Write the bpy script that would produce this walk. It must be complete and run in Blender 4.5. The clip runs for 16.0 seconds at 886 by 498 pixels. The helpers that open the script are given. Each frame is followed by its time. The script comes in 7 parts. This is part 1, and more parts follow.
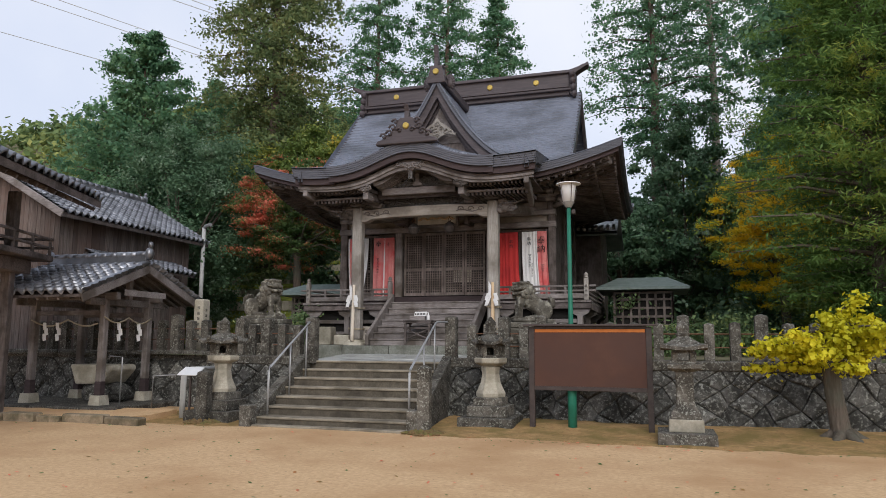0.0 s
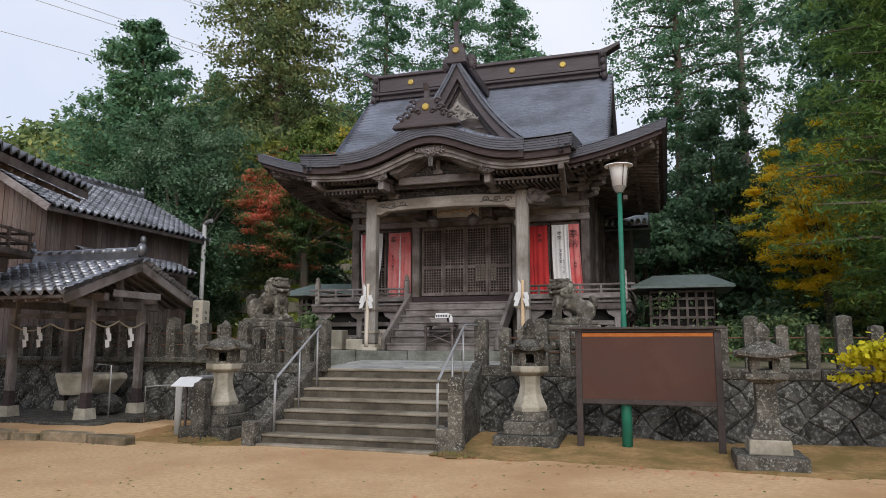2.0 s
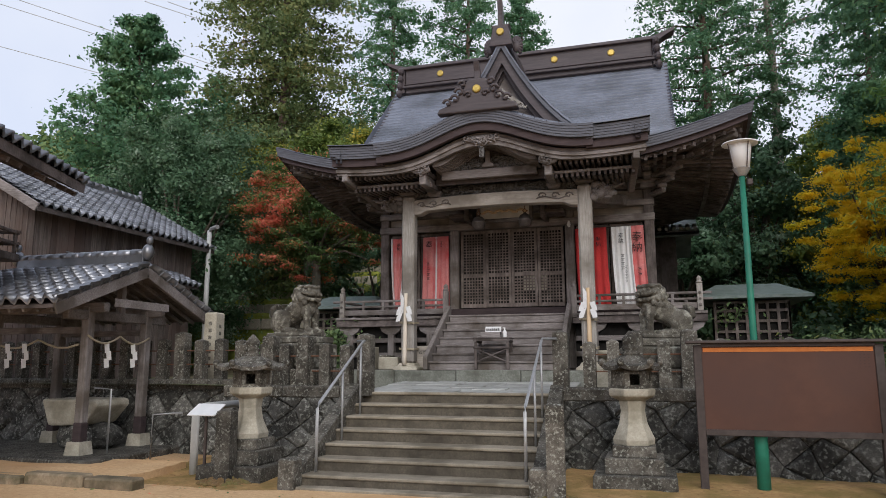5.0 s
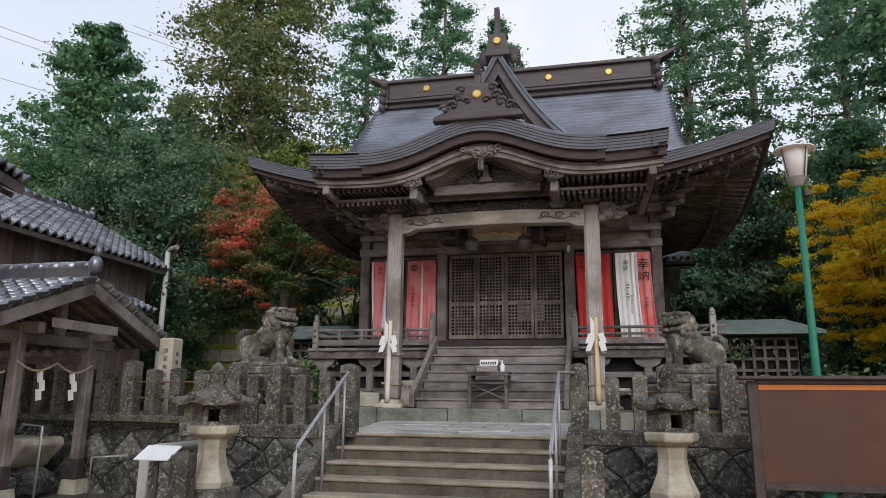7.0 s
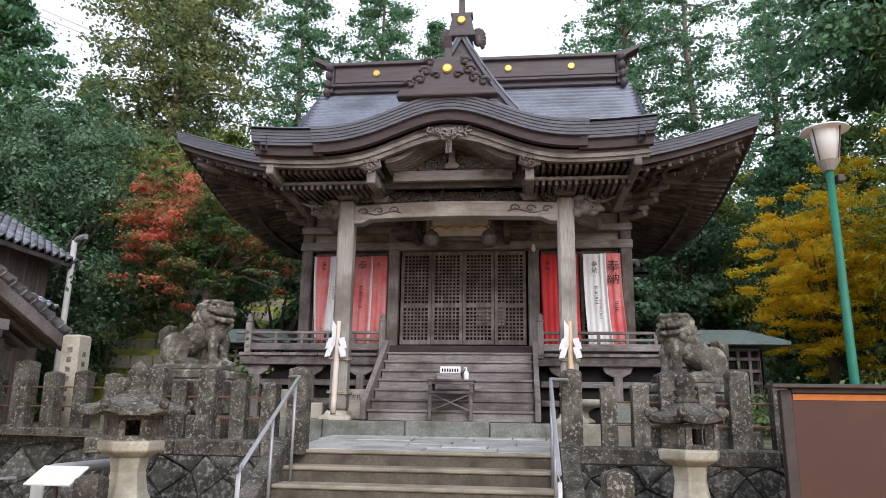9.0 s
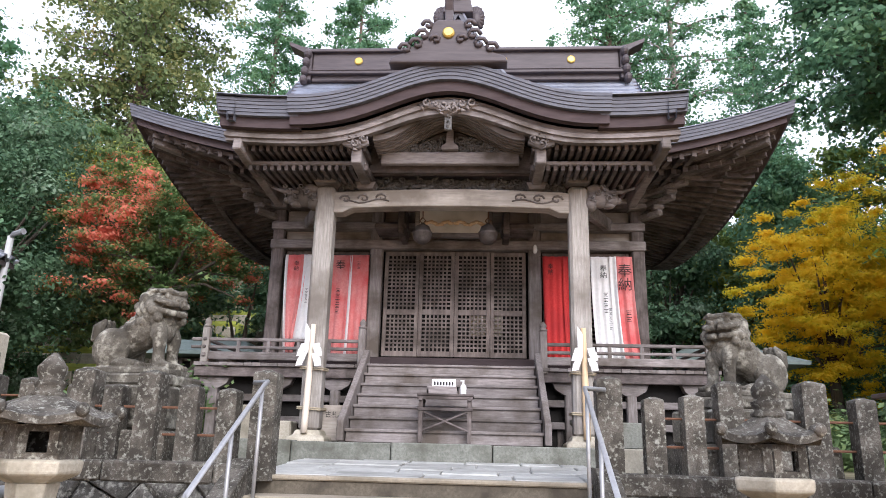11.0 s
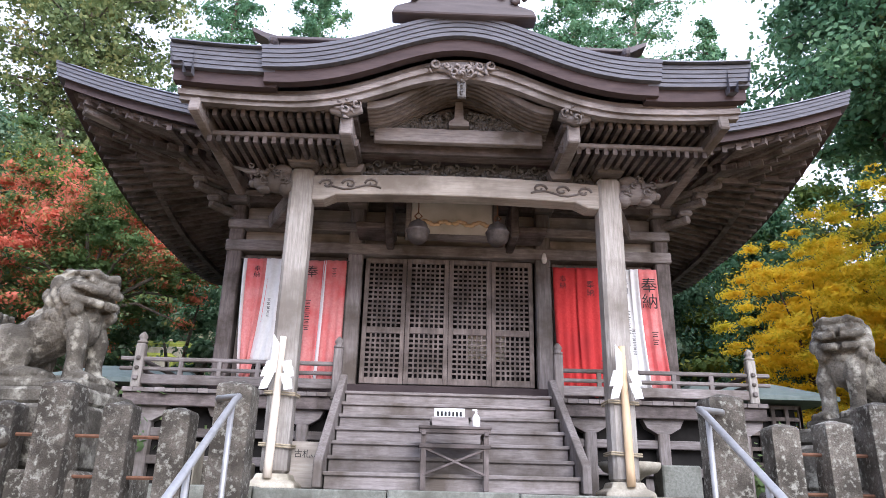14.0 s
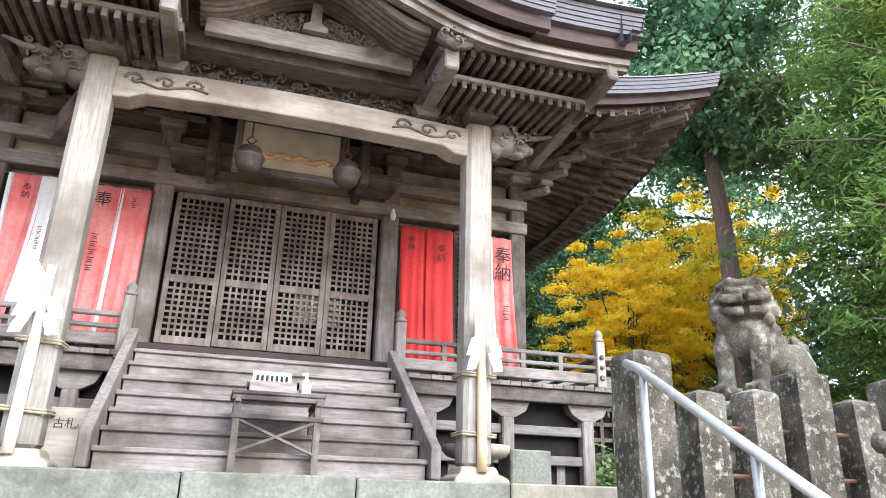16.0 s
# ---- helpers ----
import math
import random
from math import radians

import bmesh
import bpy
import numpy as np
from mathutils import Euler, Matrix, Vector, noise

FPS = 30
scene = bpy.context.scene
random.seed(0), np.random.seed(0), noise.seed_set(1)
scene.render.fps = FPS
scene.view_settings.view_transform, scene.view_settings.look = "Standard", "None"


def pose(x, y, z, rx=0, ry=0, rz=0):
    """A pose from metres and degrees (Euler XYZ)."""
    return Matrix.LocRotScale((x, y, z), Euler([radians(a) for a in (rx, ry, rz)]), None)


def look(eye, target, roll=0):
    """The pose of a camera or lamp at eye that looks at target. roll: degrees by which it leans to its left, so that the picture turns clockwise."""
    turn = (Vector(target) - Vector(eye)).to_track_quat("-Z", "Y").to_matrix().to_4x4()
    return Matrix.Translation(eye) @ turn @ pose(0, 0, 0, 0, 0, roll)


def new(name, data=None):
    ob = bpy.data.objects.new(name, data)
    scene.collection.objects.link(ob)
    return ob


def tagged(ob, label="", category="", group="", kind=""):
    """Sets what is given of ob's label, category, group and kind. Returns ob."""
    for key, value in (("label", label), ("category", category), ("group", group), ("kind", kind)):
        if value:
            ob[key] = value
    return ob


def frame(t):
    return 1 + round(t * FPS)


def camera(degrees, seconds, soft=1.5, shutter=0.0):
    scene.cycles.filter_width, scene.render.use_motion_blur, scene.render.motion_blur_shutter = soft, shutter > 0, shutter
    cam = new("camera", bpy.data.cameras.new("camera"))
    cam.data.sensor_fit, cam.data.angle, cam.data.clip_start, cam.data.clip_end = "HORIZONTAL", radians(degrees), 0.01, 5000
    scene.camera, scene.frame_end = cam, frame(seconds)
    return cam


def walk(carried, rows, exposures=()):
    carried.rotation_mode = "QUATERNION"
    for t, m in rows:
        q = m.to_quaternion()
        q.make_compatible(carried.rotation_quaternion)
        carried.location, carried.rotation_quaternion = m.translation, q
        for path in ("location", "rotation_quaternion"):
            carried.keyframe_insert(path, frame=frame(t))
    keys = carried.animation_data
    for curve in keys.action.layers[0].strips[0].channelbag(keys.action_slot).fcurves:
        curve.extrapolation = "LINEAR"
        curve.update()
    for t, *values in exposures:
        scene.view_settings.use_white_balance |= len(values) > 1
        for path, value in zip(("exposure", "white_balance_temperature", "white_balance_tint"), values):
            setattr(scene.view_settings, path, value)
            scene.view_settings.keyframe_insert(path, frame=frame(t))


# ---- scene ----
cam = camera(64.5, 16.0, soft=0.9)
PATH = [
    (0, (6.408, -13.28, 1.73), (5.828, -11.384, 1.995), 0.3),
    (0.5, (6.121, -12.791, 1.786), (5.541, -10.895, 2.049), 0.1),
    (1, (5.853, -12.404, 1.813), (5.271, -10.51, 2.078), 0.1),
    (1.5, (5.641, -11.982, 1.818), (5.055, -10.088, 2.083), 0.1),
    (2, (5.378, -11.617, 1.819), (4.787, -9.725, 2.087), 0.1),
    (2.5, (5.092, -11.257, 1.799), (4.502, -9.365, 2.07), 0.1),
    (3, (4.739, -10.923, 1.804), (4.153, -9.031, 2.08), 0.1),
    (3.5, (4.366, -10.642, 1.831), (3.782, -8.75, 2.109), 0.1),
    (4, (4.038, -10.326, 1.824), (3.454, -8.434, 2.104), 0.1),
    (4.2, (3.87, -10.23, 1.831), (3.294, -8.336, 2.112), -0.1),
    (6.3, (2.65, -8.814, 1.752), (2.14, -6.921, 2.148), 0.7),
    (6.5, (2.534, -8.665, 1.75), (2.043, -6.768, 2.148), 0.6),
    (7, (2.274, -8.32, 1.766), (1.829, -6.418, 2.192), 0.6),
    (7.5, (1.991, -7.995, 1.769), (1.599, -6.086, 2.218), 0.8),
    (8, (1.737, -7.601, 1.74), (1.414, -5.682, 2.2), 0.8),
    (8.5, (1.494, -7.279, 1.717), (1.218, -5.354, 2.182), 0.8),
    (9, (1.232, -6.904, 1.72), (1.012, -4.972, 2.186), 0.9),
    (9.2, (1.152, -6.741, 1.725), (0.952, -4.805, 2.189), 0.9),
    (11.3, (0.522, -4.908, 1.581), (0.406, -2.994, 2.149), 1.4),
    (11.5, (0.467, -4.793, 1.586), (0.359, -2.882, 2.167), 1.3),
    (12, (0.329, -4.404, 1.577), (0.244, -2.496, 2.169), 1.4),
    (12.5, (0.176, -4.067, 1.574), (0.113, -2.162, 2.178), 1.4),
    (13, (-0.029, -3.674, 1.576), (-0.06, -1.784, 2.231), 1.4),
    (13.5, (-0.169, -3.307, 1.55), (-0.168, -1.424, 2.224), 1.3),
    (14, (-0.347, -2.9, 1.554), (-0.305, -1.018, 2.23), 1.4),
    (14.5, (-0.483, -2.539, 1.535), (-0.387, -0.661, 2.217), 1.3),
    (15, (-0.52, -2.072, 1.494), (-0.34, -0.205, 2.188), 1.4),
    (15.5, (-0.564, -1.615, 1.469), (-0.278, 0.236, 2.171), 1.6),
    (16, (-0.491, -1.256, 1.474), (0.064, 0.542, 2.151), 1.5),
]
walk(cam, [(t, look(eye, target, roll)) for t, eye, target, roll in PATH],
     exposures=((0.0, 0.4, 6350, 11), (4.0, 0.42, 6350, 11), (7.0, 0.45, 6300, 11), (8.0, 0.58, 6250, 12), (9.0, 0.98, 6200, 13), (11.5, 1.58, 6050, 17), (12.0, 1.32, 5950, 18), (13.0, 1.38, 5900, 18), (14.0, 1.76, 5850, 17), (15.0, 2.16, 5800, 15), (16.0, 2.4, 6050, 9)))

# world, sun and exposure
world = bpy.data.worlds.new("overcast_sky")
scene.world = world
world.use_nodes = True
_n, _l = world.node_tree.nodes, world.node_tree.links
_n.clear()
_out, _bg = _n.new("ShaderNodeOutputWorld"), _n.new("ShaderNodeBackground")
_sky, _mix, _cloud, _rc, _tc = (_n.new("ShaderNodeTexSky"), _n.new("ShaderNodeMix"), _n.new("ShaderNodeTexNoise"),
                                _n.new("ShaderNodeValToRGB"), _n.new("ShaderNodeTexCoord"))
SUN_EL, SUN_ROT = radians(33), radians(160)
_sky.sky_type, _sky.sun_disc, _sky.sun_elevation, _sky.sun_rotation = "NISHITA", False, SUN_EL, SUN_ROT
_sky.dust_density, _sky.air_density = 2.0, 1.0
_cloud.inputs["Scale"].default_value, _cloud.inputs["Detail"].default_value = 1.6, 6.0
_rc.color_ramp.elements[0].position, _rc.color_ramp.elements[0].color = 0.3, (6.6, 7.5, 9.6, 1)
_rc.color_ramp.elements[1].position, _rc.color_ramp.elements[1].color = 0.7, (10.2, 10.4, 11.0, 1)
_mix.data_type = "RGBA"
_mix.inputs["Factor"].default_value = 0.85
_l.new(_tc.outputs["Generated"], _cloud.inputs["Vector"])
_l.new(_cloud.outputs["Fac"], _rc.inputs["Fac"])
_l.new(_sky.outputs["Color"], _mix.inputs["A"])
_l.new(_rc.outputs["Color"], _mix.inputs["B"])
_l.new(_mix.outputs["Result"], _bg.inputs["Color"])
_bg.inputs["Strength"].default_value = 0.075
_l.new(_bg.outputs["Background"], _out.inputs["Surface"])
sun = new("sun", bpy.data.lights.new("sun", "SUN"))
sun.data.energy, sun.data.angle, sun.data.color = 1.4, radians(40), (1.0, 0.96, 0.9)
sun.matrix_world = look((math.sin(SUN_ROT) * 40, math.cos(SUN_ROT) * 40, 40 * math.tan(SUN_EL)), (0, 0, 0))

# ---------- materials ----------
def ramp_node(nt, fac, stops):
    r = nt.nodes.new("ShaderNodeValToRGB")
    el = r.color_ramp.elements
    while len(el) < len(stops):
        el.new(0.5)
    for e, (p, c) in zip(el, stops):
        e.position, e.color = p, (*c, 1)
    nt.links.new(fac, r.inputs["Fac"])
    return r.outputs["Color"]


def noise_node(nt, vec, scale, detail=6.0, rough=0.6):
    t = nt.nodes.new("ShaderNodeTexNoise")
    t.inputs["Scale"].default_value, t.inputs["Detail"].default_value, t.inputs["Roughness"].default_value = scale, detail, rough
    nt.links.new(vec, t.inputs["Vector"])
    return t.outputs["Fac"]


def mix_node(nt, fac, a, b, mode="MIX"):
    m = nt.nodes.new("ShaderNodeMix")
    m.data_type, m.blend_type = "RGBA", mode
    for key, v in (("Factor", fac), ("A", a), ("B", b)):
        if isinstance(v, (int, float)):
            m.inputs[key].default_value = v
        elif isinstance(v, tuple):
            m.inputs[key].default_value = (*v, 1)
        else:
            nt.links.new(v, m.inputs[key])
    return m.outputs["Result"]


def surface(name, dark, light, rough=0.8, scale=9.0, bump=0.3, stretch=(1, 1, 1), stain=None, stain_scale=2.5, stain_at=0.55,
            spots=None, spot_scale=14.0, spot_at=0.62, vary=0.25, metal=0.0, dist=0.01):
    """A weathered surface: grain between two colours, stains at a larger scale, spots (lichen, chips) at a smaller one."""
    m = bpy.data.materials.new(name)
    m.use_nodes = True
    nt = m.node_tree
    b = nt.nodes["Principled BSDF"]
    geo, mp = nt.nodes.new("ShaderNodeNewGeometry"), nt.nodes.new("ShaderNodeMapping")
    mp.inputs["Scale"].default_value = stretch
    nt.links.new(geo.outputs["Position"], mp.inputs["Vector"])
    grain = noise_node(nt, mp.outputs["Vector"], scale, 8.0, 0.65)
    col = ramp_node(nt, grain, [(0.3, dark), (0.7, light)])
    if stain:
        f = ramp_node(nt, noise_node(nt, geo.outputs["Position"], stain_scale, 5.0), [(stain_at - 0.12, (0, 0, 0)), (stain_at + 0.1, (1, 1, 1))])
        col = mix_node(nt, f, col, stain)
    if spots:
        f = ramp_node(nt, noise_node(nt, geo.outputs["Position"], spot_scale, 4.0), [(spot_at - 0.07, (0, 0, 0)), (spot_at + 0.09, (1, 1, 1))])
        col = mix_node(nt, f, col, spots)
    if vary:
        info = nt.nodes.new("ShaderNodeObjectInfo")
        v = ramp_node(nt, info.outputs["Random"], [(0.0, (1 - vary,) * 3), (1.0, (1 + vary * 0.6,) * 3)])
        col = mix_node(nt, 1.0, col, v, "MULTIPLY")
    nt.links.new(col, b.inputs["Base Color"])
    b.inputs["Roughness"].default_value, b.inputs["Metallic"].default_value = rough, metal
    b.inputs["Specular IOR Level"].default_value = 0.3
    if bump:
        bn = nt.nodes.new("ShaderNodeBump")
        bn.inputs["Strength"].default_value, bn.inputs["Distance"].default_value = bump, dist
        nt.links.new(grain, bn.inputs["Height"])
        nt.links.new(bn.outputs["Normal"], b.inputs["Normal"])
    return m


def foliage(name, stops, patch=0.6, through_light=0.35):
    """Leaves: a colour for each leaf and drifts of colour over the crown, part of the light passing through."""
    m = bpy.data.materials.new(name)
    m.use_nodes = True
    nt = m.node_tree
    b = nt.nodes["Principled BSDF"]
    geo = nt.nodes.new("ShaderNodeNewGeometry")
    drift = noise_node(nt, geo.outputs["Position"], patch, 3.0)
    ma = nt.nodes.new("ShaderNodeMath")
    ma.operation = "MULTIPLY_ADD"
    nt.links.new(geo.outputs["Random Per Island"], ma.inputs[0])
    ma.inputs[1].default_value = 0.28
    mb = nt.nodes.new("ShaderNodeMath")
    mb.operation = "MULTIPLY_ADD"
    nt.links.new(drift, mb.inputs[0])
    mb.inputs[1].default_value, mb.inputs[2].default_value = 1.7, -0.5
    nt.links.new(mb.outputs[0], ma.inputs[2])
    col = ramp_node(nt, ma.outputs[0], stops)
    nt.links.new(col, b.inputs["Base Color"])
    b.inputs["Roughness"].default_value = 0.6
    b.inputs["Specular IOR Level"].default_value = 0.25
    tr, mx, out = nt.nodes.new("ShaderNodeBsdfTranslucent"), nt.nodes.new("ShaderNodeMixShader"), nt.nodes["Material Output"]
    nt.links.new(col, tr.inputs["Color"])
    mx.inputs[0].default_value = through_light
    nt.links.new(b.outputs[0], mx.inputs[1])
    nt.links.new(tr.outputs[0], mx.inputs[2])
    nt.links.new(mx.outputs[0], out.inputs["Surface"])
    return m


M_SAND = surface("sandy_ground", (0.466, 0.297, 0.152), (0.647, 0.439, 0.245), 0.95, 14.0, 0.5, stain=(0.436, 0.261, 0.127), stain_scale=0.35, stain_at=0.56,
                 spots=(0.231, 0.148, 0.083), spot_scale=22.0, spot_at=0.69, vary=0, dist=0.02)
M_EARTH = surface("terrace_earth", (0.12, 0.1, 0.06), (0.22, 0.19, 0.12), 0.95, 3.0, 0.5, stain=(0.07, 0.09, 0.03), stain_scale=0.6, vary=0)
M_MOSS = surface("moss_slope", (0.16, 0.2, 0.03), (0.4, 0.42, 0.08), 0.95, 2.5, 0.5, stain=(0.1, 0.13, 0.03), stain_scale=0.8, vary=0)
M_STONE = surface("weathered_granite", (0.080, 0.070, 0.056), (0.192, 0.174, 0.146), 0.9, 85.0, 1.0, stain=(0.049, 0.043, 0.034), stain_scale=4.0, stain_at=0.5,
                  spots=(0.293, 0.293, 0.251), spot_scale=26.0, spot_at=0.6, vary=0.35)
# Darkened copy of the step concrete, with stains: riser shade put into the colour.
M_RISER = surface("shaded_stained_riser", (0.076, 0.065, 0.048), (0.145, 0.124, 0.093), 0.92, 30.0, 0.5, stain=(0.054, 0.045, 0.034), stain_scale=2.5, vary=0.2)
M_OCHRE = surface("ochre_mossy_soil", (0.259, 0.150, 0.059), (0.410, 0.260, 0.113), 0.95, 7.0, 0.7, stain=(0.184, 0.130, 0.041), stain_scale=1.6, stain_at=0.52, spots=(0.162, 0.090, 0.041), spot_scale=16.0, spot_at=0.64, vary=0, dist=0.02)
M_PALE = surface("pale_granite", (0.33, 0.3, 0.24), (0.5, 0.46, 0.37), 0.9, 30.0, 0.4, stain=(0.22, 0.2, 0.15), stain_scale=1.8, vary=0.15)
M_WALL = surface("wall_stone", (0.072, 0.068, 0.061), (0.180, 0.173, 0.155), 0.92, 60.0, 1.0, stain=(0.040, 0.038, 0.032), stain_scale=3.2, stain_at=0.5,
                 spots=(0.302, 0.302, 0.266), spot_scale=16.0, spot_at=0.58, vary=0.45, dist=0.03)
M_JOINT = surface("wall_joint", (0.07, 0.066, 0.058), (0.17, 0.16, 0.145), 0.95, 9.0, 0.4, vary=0)
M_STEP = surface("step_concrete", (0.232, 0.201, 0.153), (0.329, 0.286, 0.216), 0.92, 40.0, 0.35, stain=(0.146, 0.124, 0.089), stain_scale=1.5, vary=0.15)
M_PAVE = surface("pale_paving", (0.32, 0.32, 0.3), (0.46, 0.46, 0.43), 0.8, 9.0, 0.3, stain=(0.24, 0.24, 0.22), stain_scale=1.3, vary=0.2)
M_WOODX = surface("grey_timber_along", (0.139, 0.121, 0.114), (0.299, 0.268, 0.257), 0.85, 34.0, 0.6, (0.127, 0.950, 0.950), stain=(0.091, 0.075, 0.062), stain_scale=1.4, vary=0.25)
M_WOODZ = surface("grey_timber_upright", (0.138, 0.120, 0.112), (0.306, 0.275, 0.262), 0.85, 34.0, 0.6, (0.900, 0.900, 0.083), stain=(0.102, 0.085, 0.070), stain_scale=1.4, vary=0.2)
M_PALEWOOD = surface("bleached_pillar_wood", (0.216, 0.194, 0.171), (0.414, 0.387, 0.351), 0.85, 30.0, 0.6, (2, 2, 0.12), stain=(0.171, 0.149, 0.126), stain_scale=1.2, vary=0.1)
M_BEAMWOOD = surface("bleached_beam_wood", (0.25, 0.22, 0.19), (0.43, 0.39, 0.34), 0.85, 12.0, 0.35, (0.15, 2, 2), stain=(0.17, 0.145, 0.12), stain_scale=1.3, vary=0.1)
M_DARKX = surface("dark_timber_along", (0.090, 0.072, 0.068), (0.198, 0.167, 0.156), 0.85, 30.0, 0.6, (0.192, 0.950, 0.950), stain=(0.051, 0.041, 0.036), vary=0.25)
M_DARKZ = surface("dark_timber_upright", (0.082, 0.068, 0.062), (0.189, 0.158, 0.146), 0.85, 30.0, 0.6, (0.900, 0.900, 0.108), stain=(0.055, 0.043, 0.036), vary=0.2)
M_DOOR = surface("old_door_timber", (0.114, 0.091, 0.081), (0.255, 0.211, 0.188), 0.85, 16.0, 0.4, (0.900, 0.900, 0.108), stain=(0.088, 0.071, 0.060), vary=0.15)
M_REDWOOD = surface("red_brown_timber", (0.036, 0.025, 0.026), (0.07, 0.05, 0.05), 0.8, 12.0, 0.3, (0.2, 1, 1), vary=0.2)
# Near-black colour that stands in for the shade of unlit interiors.
M_INTERIOR_SHADE = surface("dark_interior", (0.008, 0.007, 0.006), (0.02, 0.018, 0.016), 0.95, 4.0, 0.0, vary=0)
M_ROOF = surface("weathered_bark_roof", (0.136, 0.150, 0.186), (0.218, 0.235, 0.285), 0.33, 7.0, 0.25, (1, 3, 3), stain=(0.111, 0.120, 0.142), stain_scale=0.9, vary=0, dist=0.006)
M_ROOFEDGE = surface("layered_roof_edge", (0.07, 0.072, 0.086), (0.14, 0.143, 0.165), 0.7, 8.0, 0.3, (0.4, 0.4, 5), vary=0)
M_RIDGE = surface("lacquered_ridge_box", (0.055, 0.045, 0.048), (0.1, 0.082, 0.084), 0.5, 9.0, 0.2, (0.2, 1, 2), vary=0.1)
M_CARVE = surface("carved_dark_wood", (0.078, 0.076, 0.076), (0.193, 0.185, 0.176), 0.8, 26.0, 0.8, vary=0.15, dist=0.02)
M_GOLD = surface("gilded_crest", (0.45, 0.31, 0.07), (0.62, 0.45, 0.13), 0.35, 20.0, 0.2, vary=0, metal=0.6)
M_TILE = surface("grey_smoked_tile", (0.2, 0.205, 0.225), (0.4, 0.41, 0.44), 0.3, 6.0, 0.2, stain=(0.13, 0.132, 0.14), stain_scale=1.5, vary=0.35, metal=0.55)
M_RED = surface("faded_red_cloth", (0.5, 0.03, 0.03), (0.62, 0.06, 0.055), 0.9, 30.0, 0.15, stain=(0.42, 0.035, 0.035), stain_scale=1.5, vary=0.12)
M_PINK = surface("sun_bleached_cloth", (0.6, 0.2, 0.19), (0.72, 0.3, 0.28), 0.9, 30.0, 0.15, stain=(0.62, 0.1, 0.1), stain_scale=1.8, vary=0.12)
M_WHITE = surface("white_cloth_and_paper", (0.632, 0.623, 0.614), (0.744, 0.735, 0.725), 0.9, 20.0, 0.1, vary=0.06)
M_INK = surface("black_ink", (0.015, 0.015, 0.015), (0.03, 0.03, 0.03), 0.8, 20.0, 0.0, vary=0)
M_BAMBOO = surface("dry_bamboo", (0.550, 0.389, 0.225), (0.704, 0.518, 0.338), 0.5, 12.0, 0.2, (1, 1, 0.2), vary=0.05)
M_STRAWWOOD = surface("pale_staff_wood", (0.58, 0.5, 0.4), (0.7, 0.62, 0.52), 0.7, 12.0, 0.2, (2, 2, 0.2), vary=0.05)
M_STEEL = surface("galvanised_steel", (0.300, 0.300, 0.300), (0.396, 0.396, 0.390), 0.5, 20.0, 0.1, vary=0, metal=0.55)
M_RUST = surface("rusty_iron", (0.1, 0.05, 0.03), (0.2, 0.1, 0.06), 0.85, 20.0, 0.3, vary=0.1)
M_GREEN = surface("green_painted_steel", (0.014, 0.13, 0.08), (0.024, 0.18, 0.115), 0.5, 5.0, 0.1, stain=(0.02, 0.1, 0.065), stain_scale=2.0, vary=0)
M_COPPER = surface("verdigris_copper", (0.12, 0.16, 0.145), (0.2, 0.24, 0.225), 0.6, 6.0, 0.2, vary=0.1)
M_BOARD = surface("rusted_notice_panel", (0.067, 0.028, 0.018), (0.087, 0.038, 0.024), 0.55, 3.0, 0.05, stain=(0.068, 0.031, 0.022), stain_scale=1.1, vary=0)
M_ORANGE = surface("orange_unfaded_strip", (0.42, 0.12, 0.02), (0.55, 0.18, 0.035), 0.55, 6.0, 0.05, vary=0)
M_BROWNMETAL = surface("dark_brown_metal", (0.04, 0.03, 0.027), (0.075, 0.057, 0.05), 0.5, 10.0, 0.1, vary=0.1)
M_BARK = surface("tree_bark", (0.06, 0.045, 0.035), (0.17, 0.135, 0.105), 0.95, 9.0, 0.9, (2.5, 2.5, 0.35), stain=(0.1, 0.1, 0.075), stain_scale=1.5, vary=0.2, dist=0.03)
M_REDBARK = surface("cedar_bark", (0.12, 0.075, 0.058), (0.24, 0.165, 0.13), 0.95, 9.0, 0.9, (3, 3, 0.2), stain=(0.16, 0.13, 0.11), stain_scale=1.2, vary=0.15, dist=0.03)
M_PALETRUNK = surface("pale_cedar_bark", (0.2, 0.16, 0.14), (0.36, 0.31, 0.27), 0.95, 9.0, 0.8, (3, 3, 0.2), stain=(0.27, 0.24, 0.2), stain_scale=1.2, vary=0.1, dist=0.03)
M_KERB = surface("grey_green_kerb_granite", (0.13, 0.135, 0.115), (0.25, 0.255, 0.22), 0.9, 30.0, 0.5, stain=(0.1, 0.1, 0.08), stain_scale=2.5, vary=0.15)
M_PLASTER = surface("pale_plaster", (0.5, 0.48, 0.44), (0.62, 0.6, 0.55), 0.9, 10.0, 0.1, stain=(0.4, 0.38, 0.33), vary=0.05)
M_BOARDS = surface("weathered_red_brown_boards", (0.055, 0.042, 0.038), (0.23, 0.19, 0.17), 0.9, 12.0, 0.5, (2.5, 2.5, 0.12), stain=(0.13, 0.09, 0.075), stain_scale=0.9, vary=0.35)
M_LAMPGLASS = surface("frosted_lamp_glass", (0.62, 0.63, 0.63), (0.72, 0.72, 0.72), 0.35, 5.0, 0.0, vary=0)
M_BELL = surface("old_bronze_bell", (0.06, 0.05, 0.045), (0.13, 0.11, 0.1), 0.6, 12.0, 0.2, vary=0.1, metal=0.4)
M_ROPE = surface("straw_rope", (0.26, 0.22, 0.15), (0.42, 0.36, 0.26), 0.95, 40.0, 0.6, vary=0)
